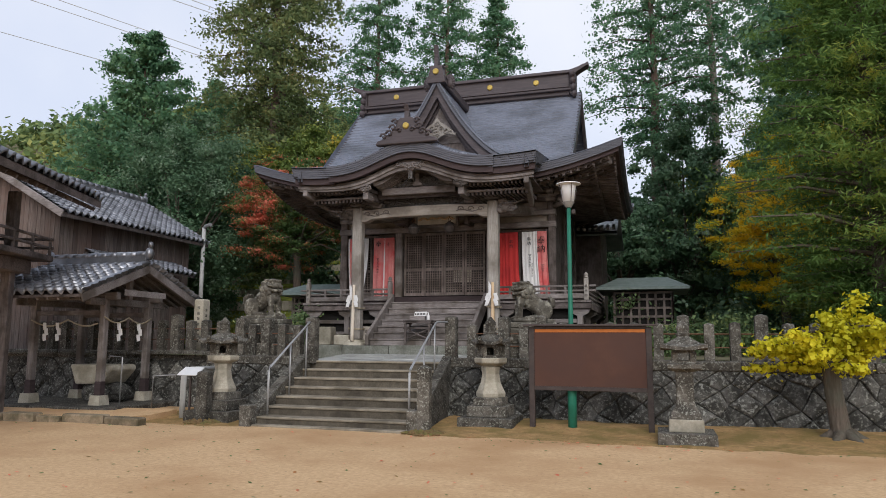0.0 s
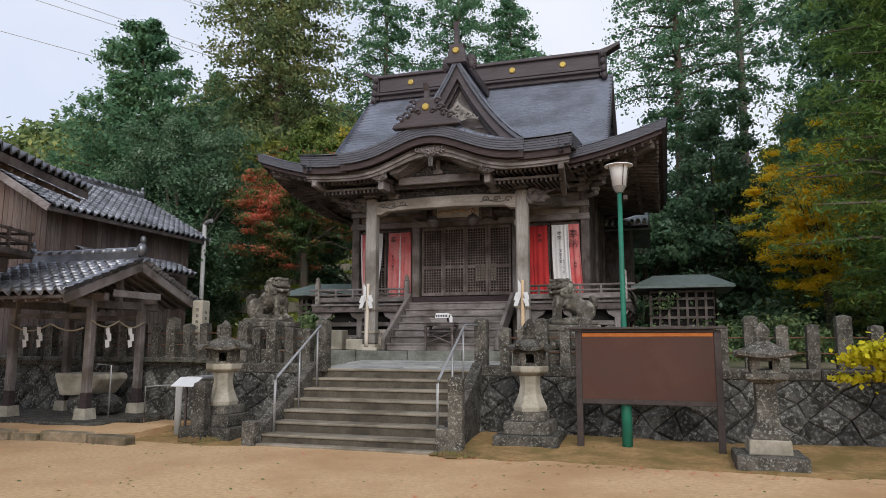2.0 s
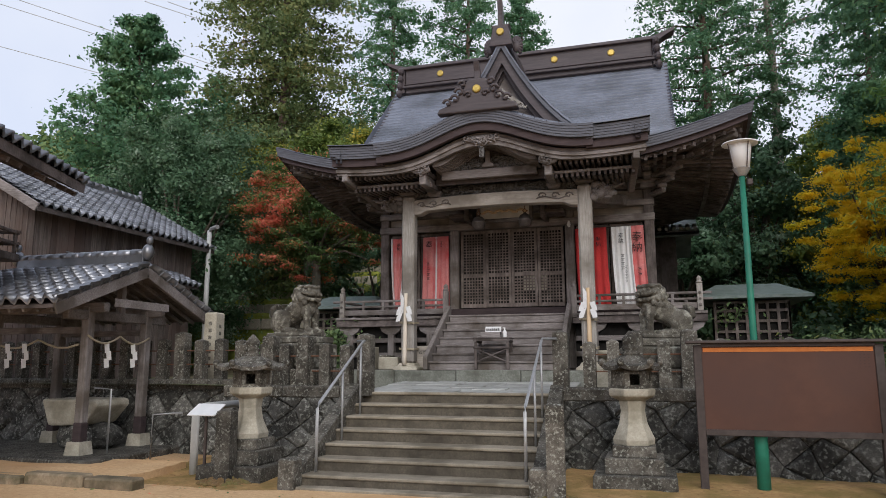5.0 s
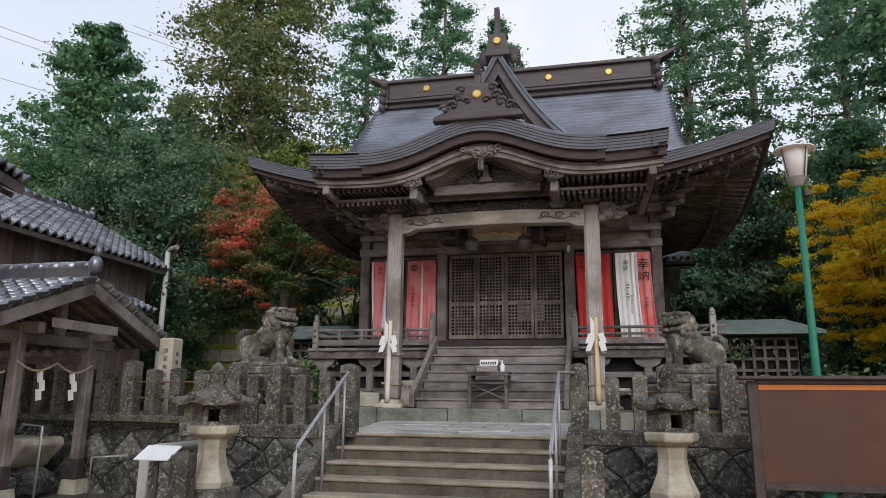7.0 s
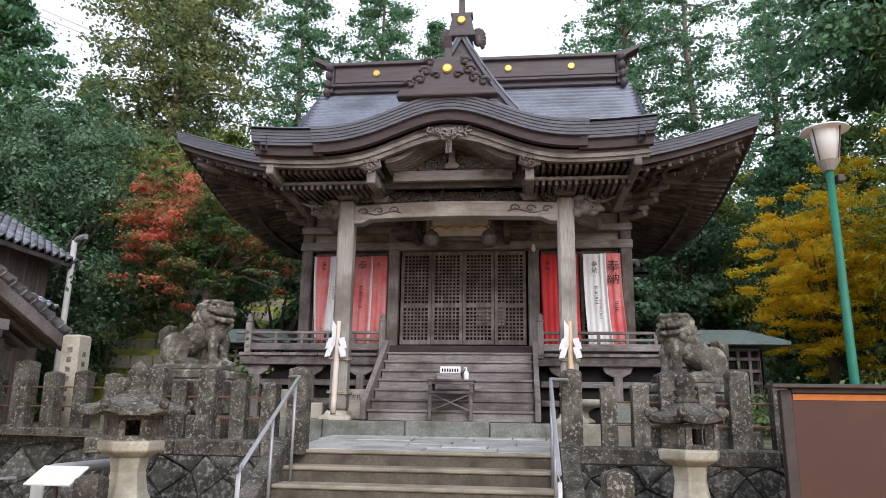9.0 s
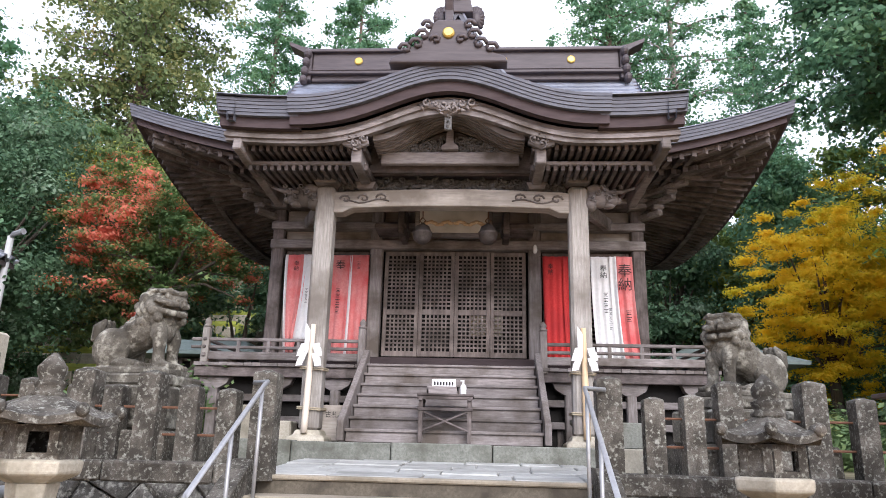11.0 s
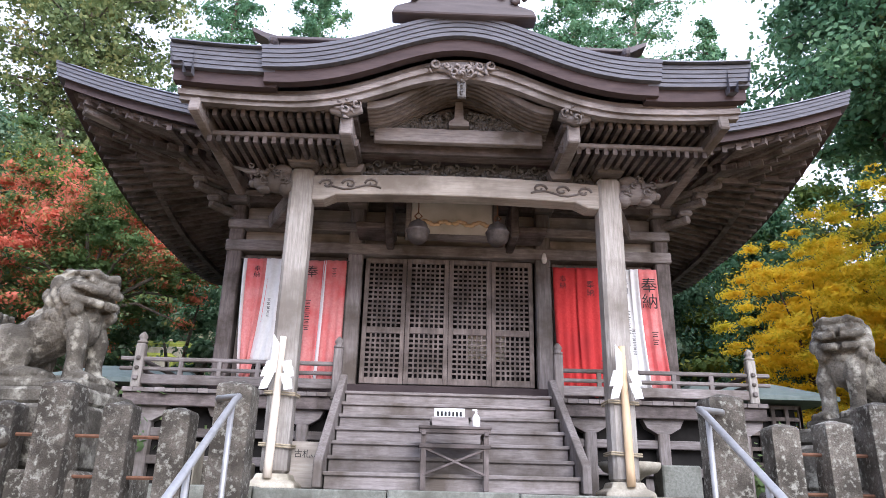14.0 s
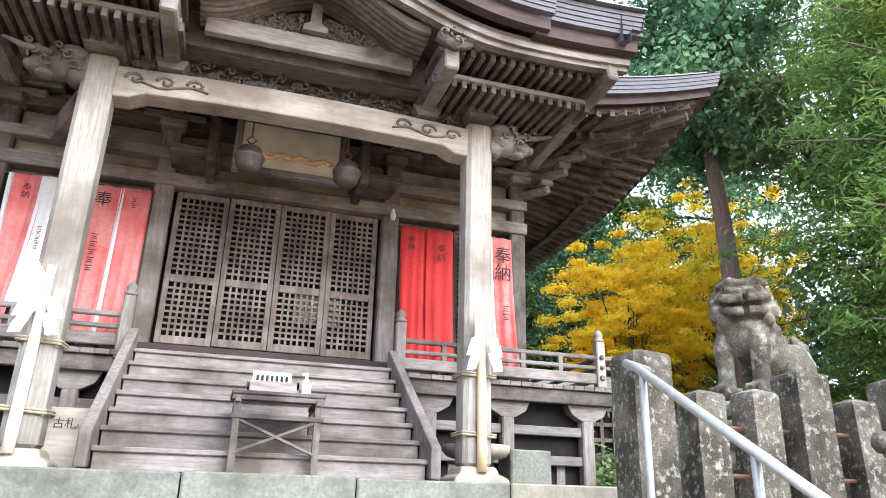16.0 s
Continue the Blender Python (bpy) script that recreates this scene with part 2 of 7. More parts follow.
M_PIPE = surface("grey_plastic_pipe", (0.36, 0.36, 0.35), (0.44, 0.44, 0.42), 0.5, 8.0, 0.05, vary=0)

G_CEDAR = foliage("cedar_needles", [(0.0, (0.061, 0.142, 0.080)), (0.45, (0.134, 0.270, 0.145)), (1.0, (0.270, 0.419, 0.207))], 0.6, 0.45)
G_CYPRESS = foliage("cypress_sprays", [(0.0, (0.071, 0.115, 0.053)), (0.5, (0.164, 0.218, 0.086)), (0.8, (0.284, 0.287, 0.106)), (1.0, (0.393, 0.265, 0.112))], 0.6, 0.4)
G_BROAD = foliage("evergreen_leaves", [(0.0, (0.056, 0.119, 0.062)), (0.6, (0.119, 0.206, 0.109)), (1.0, (0.338, 0.425, 0.312))], 0.9, 0.4)
G_MAPLE = foliage("maple_leaves", [(0.0, (0.09, 0.17, 0.07)), (0.5, (0.16, 0.24, 0.08)), (0.56, (0.46, 0.25, 0.1)), (0.64, (0.74, 0.22, 0.14)), (1.0, (0.82, 0.3, 0.2))], 0.55, 0.55)
G_YELLOW = foliage("yellow_maple_leaves", [(0.0, (0.3, 0.36, 0.05)), (0.2, (0.66, 0.6, 0.05)), (0.5, (0.92, 0.72, 0.06)), (1.0, (0.94, 0.68, 0.06))], 0.35, 0.72)
G_TURNING = foliage("turning_leaves", [(0.0, (0.080, 0.136, 0.040)), (0.5, (0.176, 0.240, 0.056)), (0.8, (0.400, 0.368, 0.064)), (1.0, (0.672, 0.432, 0.064))], 0.4)
G_GINKGO = foliage("ginkgo_leaves", [(0.0, (0.420, 0.420, 0.020)), (0.5, (0.650, 0.580, 0.025)), (1.0, (0.800, 0.680, 0.040))], 1.0)
G_HILL = foliage("far_woods", [(0.0, (0.076, 0.136, 0.068)), (0.5, (0.170, 0.238, 0.085)), (0.8, (0.374, 0.391, 0.119)), (1.0, (0.561, 0.442, 0.170))], 0.12)
G_SHRUB = foliage("shrub_leaves", [(0.0, (0.077, 0.134, 0.063)), (0.6, (0.154, 0.230, 0.095)), (1.0, (0.384, 0.384, 0.127))], 1.2)
G_YEW = foliage("yew_needles", [(0.0, (0.06, 0.125, 0.038)), (0.55, (0.145, 0.25, 0.062)), (0.85, (0.28, 0.34, 0.066)), (1.0, (0.48, 0.42, 0.066))], 0.5, 0.45)


# ---------- mesh building ----------
ORIGIN = {}


class Shape:
    def __init__(self):
        self.v, self.f = [], []

    def add(self, vs, fs):
        k = len(self.v)
        self.v += [tuple(p) for p in vs]
        self.f += [tuple(i + k for i in q) for q in fs]
        return self

    def beam(self, p, q, w, h, b=0.0, up=(0, 0, 1)):
        """A box from p to q, w wide and h high, with chamfered edges."""
        p, q = Vector(p), Vector(q)
        d = (q - p)
        length = d.length
        d = d.normalized()
        u = Vector(up)
        if abs(d.dot(u)) > 0.98:
            u = Vector((0, 1, 0))
        s = d.cross(u).normalized()
        u = s.cross(d)
        c, hx = (p + q) / 2, (w / 2, length / 2, h / 2)
        if b <= 0:
            vs = [c + s * (x * hx[0]) + d * (y * hx[1]) + u * (z * hx[2]) for x in (-1, 1) for y in (-1, 1) for z in (-1, 1)]
            return self.add(vs, [(0, 1, 3, 2), (4, 6, 7, 5), (0, 4, 5, 1), (2, 3, 7, 6), (0, 2, 6, 4), (1, 5, 7, 3)])
        b = min(b, min(hx) * 0.9)
        vs, ix = [], {}
        for x in (-1, 1):
            for y in (-1, 1):
                for z in (-1, 1):
                    for a in range(3):
                        k = [hx[0] - b, hx[1] - b, hx[2] - b]
                        k[a] = hx[a]
                        ix[x, y, z, a] = len(vs)
                        vs.append(c + s * (x * k[0]) + d * (y * k[1]) + u * (z * k[2]))
        fs = []
        o = (-1, 1)
        loop = ((-1, -1), (1, -1), (1, 1), (-1, 1))
        for a in range(3):
            for g in o:
                fs.append(tuple(ix[(g, m, n, 0) if a == 0 else (m, g, n, 1) if a == 1 else (m, n, g, 2)] for m, n in loop))
        for m in o:
            for n in o:
                fs.append((ix[-1, m, n, 1], ix[1, m, n, 1], ix[1, m, n, 2], ix[-1, m, n, 2]))
                fs.append((ix[m, -1, n, 0], ix[m, 1, n, 0], ix[m, 1, n, 2], ix[m, -1, n, 2]))
                fs.append((ix[m, n, -1, 0], ix[m, n, 1, 0], ix[m, n, 1, 1], ix[m, n, -1, 1]))
                for g in o:
                    fs.append((ix[m, n, g, 0], ix[m, n, g, 1], ix[m, n, g, 2]))
        return self.add(vs, fs)

    def box(self, x0, x1, y0, y1, z0, z1, b=0.0):
        return self.beam(((x0 + x1) / 2, y0, (z0 + z1) / 2), ((x0 + x1) / 2, y1, (z0 + z1) / 2), x1 - x0, z1 - z0, b)

    def tube(self, p, q, r0, r1=None, n=10):
        return self.path([p, q], [r0, r0 if r1 is None else r1], n)

    def path(self, pts, radii, n=8):
        pts = [Vector(p) for p in pts]
        if isinstance(radii, (int, float)):
            radii = [radii] * len(pts)
        vs, fs = [], []
        for i, (p, r) in enumerate(zip(pts, radii)):
            d = (pts[min(i + 1, len(pts) - 1)] - pts[max(i - 1, 0)]).normalized()
            a = Vector((0, 0, 1)) if abs(d.z) < 0.9 else Vector((0, 1, 0))
            s = d.cross(a).normalized()
            u = s.cross(d)
            vs += [p + (s * math.cos(2 * math.pi * k / n) + u * math.sin(2 * math.pi * k / n)) * r for k in range(n)]
        for i in range(len(pts) - 1):
            for k in range(n):
                fs.append((i * n + k, i * n + (k + 1) % n, (i + 1) * n + (k + 1) % n, (i + 1) * n + k))
        fs += [tuple(range(n)), tuple((len(pts) - 1) * n + k for k in range(n))]
        return self.add(vs, fs)

    def lathe(self, prof, c=(0, 0, 0), n=16, turn=0.0):
        vs, fs = [], []
        for r, z in prof:
            vs += [(c[0] + r * math.cos(turn + 2 * math.pi * k / n), c[1] + r * math.sin(turn + 2 * math.pi * k / n), c[2] + z) for k in range(n)]
        for i in range(len(prof) - 1):
            for k in range(n):
                fs.append((i * n + k, i * n + (k + 1) % n, (i + 1) * n + (k + 1) % n, (i + 1) * n + k))
        fs += [tuple(range(n)), tuple((len(prof) - 1) * n + k for k in range(n))]
        return self.add(vs, fs)

    def prism(self, poly, axis, lo, hi):
        """A polygon in the two other axes, pushed along one axis."""
        put = {"x": lambda a, b, c: (c, a, b), "y": lambda a, b, c: (a, c, b), "z": lambda a, b, c: (a, b, c)}[axis]
        n = len(poly)
        vs = [put(a, b, lo) for a, b in poly] + [put(a, b, hi) for a, b in poly]
        return self.add(vs, [tuple(range(n)), tuple(range(n, 2 * n))] + [(k, (k + 1) % n, n + (k + 1) % n, n + k) for k in range(n)])

    def sheet(self, rows, thick=None):
        """A skin over rows of points; with a thickness it becomes a closed slab."""
        nr, nc = len(rows), len(rows[0])
        top = [Vector(p) for r in rows for p in r]
        fs = [(i * nc + j, i * nc + j + 1, (i + 1) * nc + j + 1, (i + 1) * nc + j) for i in range(nr - 1) for j in range(nc - 1)]
        if thick is None:
            return self.add(top, fs)
        k = nr * nc
        fs2 = fs + [tuple(reversed([a + k for a in q])) for q in fs]
        ring = [j for j in range(nc)] + [i * nc + nc - 1 for i in range(1, nr)] + [(nr - 1) * nc + j for j in range(nc - 2, -1, -1)] + [i * nc for i in range(nr - 2, 0, -1)]
        fs2 += [(ring[a], ring[(a + 1) % len(ring)], ring[(a + 1) % len(ring)] + k, ring[a] + k) for a in range(len(ring))]
        return self.add(top + [p - Vector((0, 0, thick)) for p in top], fs2)

    def blob(self, c, r, n=10, turn=None):
        vs, fs = [], []
        m = n // 2 + 1
        for i in range(m + 1):
            a = math.pi * i / m
            for k in range(n):
                b = 2 * math.pi * k / n
                p = Vector((math.sin(a) * math.cos(b) * r[0], math.sin(a) * math.sin(b) * r[1], math.cos(a) * r[2]))
                if turn:
                    p = turn @ p
                vs.append(p + Vector(c))
        for i in range(m):
            for k in range(n):
                fs.append((i * n + k, i * n + (k + 1) % n, (i + 1) * n + (k + 1) % n, (i + 1) * n + k))
        return self.add(vs, fs)


def thing(name, base, label="", category="", group="", kind=""):
    ob = new(name)
    ob.location = base
    ob.empty_display_size = 0.2
    ORIGIN[ob.name] = Vector(base)
    return tagged(ob, label, category, group, kind)


def to_mesh(name, shape, material, origin, smooth=False):
    me = bpy.data.meshes.new(name)
    ox, oy, oz = origin
    me.from_pydata([(x - ox, y - oy, z - oz) for x, y, z in shape.v], [], shape.f)
    bm = bmesh.new()
    bm.from_mesh(me)
    bmesh.ops.remove_doubles(bm, verts=bm.verts, dist=1e-5)
    bmesh.ops.recalc_face_normals(bm, faces=bm.faces)
    bm.to_mesh(me)
    bm.free()
    me.materials.append(material)
    if smooth:
        me.polygons.foreach_set("use_smooth", [True] * len(me.polygons))
    return me


def part(name, shape, material, parent=None, label="", smooth=False, kind=""):
    """One mesh object, built in world metres, under a thing or a part."""
    origin = ORIGIN[parent.name] if parent else Vector((0, 0, 0))
    ob = new(name, to_mesh(name, shape, material, origin, smooth))
    ob.parent = parent
    ORIGIN[ob.name] = origin
    return tagged(ob, label, kind=kind)


def alone(name, shape, material, label, category, base=(0, 0, 0), group="", kind="", smooth=False):
    """A thing that is one mesh."""
    ob = new(name, to_mesh(name, shape, material, base, smooth))
    ob.location = base
    ORIGIN[ob.name] = Vector(base)
    return tagged(ob, label, category, group, kind)


def soften(ob, width=0.01):
    m = ob.modifiers.new("soft_edges", "BEVEL")
    m.width, m.segments, m.limit_method, m.angle_limit = width, 2, "ANGLE", radians(40)
    return ob


def letters(text, size, place, parent, material=None, name="writing", turn=(90, 0, 0), vertical=False, line=1.1):
    """Painted characters as a thin mesh, standing upright and facing the yard."""
    cu = bpy.data.curves.new(name, "FONT")
    cu.body = "\n".join(text) if vertical else text
    cu.size, cu.align_x, cu.align_y, cu.space_line, cu.extrude = size, "CENTER", "CENTER", line, 0.001
    tmp = bpy.data.objects.new("tmp", cu)
    scene.collection.objects.link(tmp)
    me = bpy.data.meshes.new_from_object(tmp.evaluated_get(bpy.context.evaluated_depsgraph_get()))
    bpy.data.objects.remove(tmp)
    bpy.data.curves.remove(cu)
    me.materials.clear()
    me.materials.append(material or M_INK)
    ob = new(name, me)
    ob.parent = parent
    ob.matrix_basis = pose(*(Vector(place) - (ORIGIN[parent.name] if parent else Vector())), *turn)
    return ob


# ---------- ground, terrace, stairs ----------
TOP = 1.36          # the terrace on which the hall stands
def bumpy(x, y, amp, f):
    return amp * noise.noise(Vector((x * f, y * f, 3.7)))


g = Shape()
xs = [-400, -200, -100, -60, -40, -30, -24] + [-20 + 0.8 * i for i in range(51)] + [24, 30, 40, 60, 100, 200, 400]
ys = [-300, -150, -80, -50, -35, -26] + [-20 + 0.8 * i for i in range(41)] + [16, 24, 40, 80, 200, 500]
def ground_z(x, y):
    z = bumpy(x, y, 0.03, 0.5) + bumpy(x, y, 0.012, 2.1)
    if y > 0.3 and abs(x) > 1.9:
        z += 0.07 * min(1, (y - 0.3) / 1.2)
    return z - (0.5 if y > 3 else 0)
g.sheet([[(x, y, ground_z(x, y)) for x in xs] for y in ys])
alone("ground", g, M_SAND, "pale sandy shrine yard of packed earth with darker patches", "ground", kind="structure", smooth=True)
g = Shape()
ty = [2.5 + 0.9 * i for i in range(30)] + [34, 45]
tx = [-30 + 1.2 * i for i in range(51)]
def terrace_z(x, y):
    z = TOP + 0.03 + bumpy(x, y, 0.03, 0.7)
    if abs(x) < 3.2 and y < 6:
        z = TOP - 0.1
    if y > 15:
        z += (y - 15) * 0.14 + bumpy(x, y, 0.3, 0.2)
    return z
g.sheet([[(x, y, terrace_z(x, y)) for x in tx] for y in ty])
alone("terrace_ground", g, M_EARTH, "brown mossy earth of the raised shrine terrace", "ground", kind="structure", smooth=True)

# stone stairs up to the terrace
stairs = thing("stone_stairs", (0, 0, 0), "worn grey concrete stairs with low sloping side walls", "stairs", kind="structure")
STEPS, RISE, RUN = 7, 1.29 / 7, 0.393
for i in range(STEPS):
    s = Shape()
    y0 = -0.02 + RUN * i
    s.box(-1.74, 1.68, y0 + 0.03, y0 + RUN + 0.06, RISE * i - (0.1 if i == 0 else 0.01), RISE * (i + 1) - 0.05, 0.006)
    # Riser takes the shaded tone, tread the lit one.
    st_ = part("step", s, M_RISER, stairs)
    part("tread", Shape().box(-1.74, 1.68, y0, y0 + RUN + 0.06, RISE * (i + 1) - 0.05, RISE * (i + 1), 0.014), M_STEP, st_, "worn tread nosing, paler than the shaded riser")
s = Shape()
s.box(-2.0, 1.95, -0.22, 0.02, -0.1, 0.035, 0.015)
part("sill_stone", s, M_STEP, stairs)
for sx in (-1, 1):
    s = Shape()
    xw = -1.74 if sx < 0 else 1.68
    s.prism([(0.0, -0.1), (0.0, 0.26), (2.2, TOP + 0.08), (2.55, TOP + 0.08), (2.55, -0.1)], "x", min(xw, xw + sx * 0.22), max(xw, xw + sx * 0.22))
    soften(part("side_wall", s, M_STONE, stairs), 0.015)
    s = Shape()
    s.box(sx * 1.84 - 0.13, sx * 1.84 + 0.13, -0.3, -0.02, -0.1, 0.43, 0.02)
    part("foot_post", s, M_STONE, stairs)

# ochre soil washed up along the foot of the walls
for x0, x1 in ((1.95, 14.0), (-4.6, -1.95)):
    s = Shape()
    n = int((x1 - x0) / 0.25)
    rows = []
    for i in range(n + 1):
        x = x0 + (x1 - x0) * i / n
        e = -0.55 + 0.5 * noise.noise(Vector((x * 0.6, 1.3, 0.0))) + 0.25 * noise.noise(Vector((x * 2.3, 4.3, 0.0)))
        rows.append([(x, e + (2.1 - e) * j / 9, ground_z(x, e + (2.1 - e) * j / 9) + (-0.03 if j == 0 else 0.012 + 0.02 * noise.noise(Vector((x * 3, j * 1.7, 2.0))) + 0.006 * j)) for j in range(10)])
    s.sheet(rows)
    alone("soil_strip", s, M_OCHRE, "ochre mossy soil along the foot of the wall", "soil", kind="structure", smooth=True)

# pale paving between the stairs and the hall, each slab laid apart
def pave_z(y):
    return 1.285 + max(0.0, y - 2.35) * 0.05


pave = thing("paving", (0, 3.5, TOP), "pale grey irregular stone paving before the hall", "paving", kind="structure")
random.seed(5)
y = 2.45
while y < 4.85:
    dy = random.uniform(0.42, 0.62)
    x = -1.9
    while x < 1.9:
        dx = random.uniform(0.5, 1.0)
        s = Shape()
        x_, y_, up = min(x + dx, 1.95) - 0.008, min(y + dy, 4.88) - 0.008, random.uniform(-0.004, 0.012)
        s.beam(((x + x_) / 2, y + 0.008, pave_z(y) - 0.06 + up), ((x + x_) / 2, y_, pave_z(y_) - 0.06 + up), x_ - x - 0.008, 0.12, 0.012)
        part("slab", s, M_PAVE, pave)
        x += dx
    y += dy

# stone plinth under the hall
plinth = thing("hall_plinth", (0, 5, TOP), "grey granite kerb plinth under the shrine hall", "plinth", kind="structure")
x = -4.9
random.seed(8)
for i in range(7):
    x1 = x + 1.4
    s = Shape()
    s.box(x + 0.006, x1 - 0.006, 4.88, 5.3, TOP - 0.1, 1.65 + random.uniform(-0.008, 0.008), 0.015)
    part("kerb_stone", s, M_PALE if i == 5 else M_KERB, plinth)
    x = x1
s = Shape()
s.box(-4.9, 4.9, 5.3, 15.0, TOP - 0.1, 1.645)
part("plinth_bed", s, M_STONE, plinth)


# ---------- the shrine hall ----------
hall = thing("shrine_hall", (0, 10.4, 1.65), "weathered timber shrine hall with a sweeping bark-grey hip-and-gable roof and porch", "shrine")
WY, FL = 7.8, 2.97            # front wall, veranda floor
RY, EX, EY, ZE, ZR = 10.4, 5.65, 4.75, 6.5, 10.35


def rise(d):
    s = max(0.0, min(1.0, d / EY))
    return ZE + (ZR - ZE) * (0.42 * s + 0.58 * s * s)


def curl(a, d):
    """Lift of the eaves at a from the corner along the eave and d up the slope."""
    return 0.75 * max(0.0, 1 - a / 4.2) ** 2 * max(0.0, 1 - d / 1.5)


def front_z(x, d):
    return rise(d) + curl(EX - abs(x), d)


def side_z(y, d):
    return rise(d) + curl(EY - abs(y - RY), d)


def swirls(s, places, y, r, wire, seed=0):
    """Scrolled relief: a spiral at each place, with leaf tips between."""
    rnd = random.Random(seed)
    for x, z in places:
        a0, g = rnd.uniform(0, 6.3), rnd.choice((-1, 1))
        k_ = rnd.uniform(0.75, 1.2) * r
        s.path([(x + math.cos(a0 + g * k * 0.75) * k_ * (1 - k / 11), y - 0.006 * k, z + math.sin(a0 + g * k * 0.75) * k_ * (1 - k / 11)) for k in range(10)], [wire * (0.5 + 0.06 * k) for k in range(10)], 6)
        b = a0 + 2.2
        s.path([(x + math.cos(b) * k_ * 0.6, y, z + math.sin(b) * k_ * 0.6), (x + math.cos(b + 0.3) * k_ * 1.2, y - 0.01, z + math.sin(b + 0.3) * k_ * 1.2), (x + math.cos(b + 0.8) * k_ * 1.6, y, z + math.sin(b + 0.8) * k_ * 1.6)], [wire * 0.9, wire, wire * 0.2], 6)
    return s


GX = 4.15
def main_slope(sy):
    """The long slope to the front (sy -1) or back (+1), laid in courses."""
    s = Shape()
    cols = [-EX, -5.4, -5.1, -4.8, -4.5, -GX - 0.001, -GX + 0.001] + [-3.9 + 0.3 * i for i in range(27)] + [GX - 0.001, GX + 0.001, 4.5, 4.8, 5.1, 5.4, EX]
    rows = []
    n = 36
    for i in range(n + 1):
        for lip in (0, 0.035):
            row = []
            for x in cols:
                top = EY if abs(x) < GX else max(0.0, EX - abs(x))
                d = min(EY * i / n, top)
                row.append((x, RY + sy * (EY - d), front_z(x, d) + (lip if d < top else 0)))
            rows.append(row)
    s.sheet(rows)
    return part("main_slope", s, M_ROOF, hall, "grey layered bark roof slope in fine courses")


def side_skirt(sx):
    s = Shape()
    cols = [RY - EY, RY - EY + 0.35, RY - EY + 0.7, RY - EY + 1.1, RY - EY + 1.45] + [RY - 3 + 0.6 * i for i in range(11)] + [RY + EY - 1.45, RY + EY - 1.1, RY + EY - 0.7, RY + EY - 0.35, RY + EY]
    rows = []
    for i in range(15):
        for lip in (0, 0.035):
            row = []
            for y in cols:
                top = min(EX - GX + 0.15, EY - abs(y - RY))
                d = min((EX - GX + 0.15) * i / 14, top)
                row.append((sx * (EX - d), y, side_z(y, d) + (lip if d < top else 0)))
            rows.append(row)
    s.sheet(rows)
    return part("side_slope", s, M_ROOF, hall)


for k in (-1, 1):
    main_slope(k)
    side_skirt(k)
    s = Shape()                                     # gable wall and barge board at each end of the ridge
    poly = [(RY - EY + d, rise(d) - 0.04) for d in [1.35 + 0.34 * i for i in range(11)]]
    poly += [(2 * RY - y, z) for y, z in reversed(poly[:-1])]
    s.prism(poly, "x", min(k * 3.5, k * 3.6), max(k * 3.5, k * 3.6))
    part("gable_wall", s, M_DARKX, hall)
    for f in (-1, 1):
        s = Shape()
        ds = [1.3 + 0.345 * i for i in range(11)]
        out = [(RY + f * (EY - d), rise(d) + 0.01) for d in ds]
        inn = [(RY + f * (EY - d), rise(d) - 0.3) for d in reversed(ds)]
        s.prism(out + inn, "x", min(k * 4.06, k * (GX - 0.002)), max(k * 4.06, k * (GX - 0.002)))
        part("barge_board", s, M_RIDGE, hall)


def eave_ring(name, drop0, drop1, inset, material, wide=0.1):
    """A band that runs round the eaves, under the roof's edge."""
    for sx, sy in ((0, -1), (0, 1), (-1, 0), (1, 0)):
        s = Shape()
        rows = []
        span = EX if sy else EY
        for i in range(33):
            a = -1 + i / 16
            a = math.copysign(1 - (1 - abs(a)) ** 1.3, a)
            t = a * (span - inset)
            if sy:
                z = front_z(a * EX, 0)
                p = lambda off, dz: (t * (span - inset - off) / (span - inset), RY + sy * (EY - inset - off), z - dz)
            else:
                z = side_z(RY + a * EY, 0)
                p = lambda off, dz: (sx * (EX - inset - off), RY + t * (span - inset - off) / (span - inset), z - dz)
            rows.append([p(0, drop0), p(0, drop1), p(wide, drop1), p(wide, drop0)])
        rows = [[r[k % 4] for k in range(5)] for r in rows]
        s.sheet(rows)
        part(name, s, material, hall)


for k in range(4):
    eave_ring("eave_layer", -0.02 + 0.058 * k, 0.036 + 0.058 * k, 0.012 * k, M_ROOFEDGE, 0.16)
eave_ring("eave_board", 0.21, 0.34, 0.12, M_REDWOOD, 0.1)
eave_ring("eave_batten", 0.34, 0.42, 0.26, M_DARKX, 0.12)
eave_ring("rafter_batten", 0.42, 0.5, 0.75, M_DARKX, 0.1)

# the soffit boards and two tiers of rafters under the eaves
s = Shape()
for sx, sy in ((0, -1), (0, 1), (-1, 0), (1, 0)):
    rows = []
    for i in range(25):
        a = -1 + i / 12
        row = []
        for f in (0.0, 0.35, 0.7, 1.0):
            d = 0.2 + f * 1.95
            if sy:
                x = a * (EX - d)
                z = (front_z(a * EX, 0) - 0.36) * (1 - f) + 6.62 * f
                row.append((x, RY + sy * (EY - d), z))
            else:
                y = RY + a * (EY - d)
                z = (side_z(RY + a * EY, 0) - 0.36) * (1 - f) + 6.62 * f
                row.append((sx * (EX - d), y, z))
        rows.append(row)
    s.sheet(rows)
part("soffit", s, M_DARKX, hall)
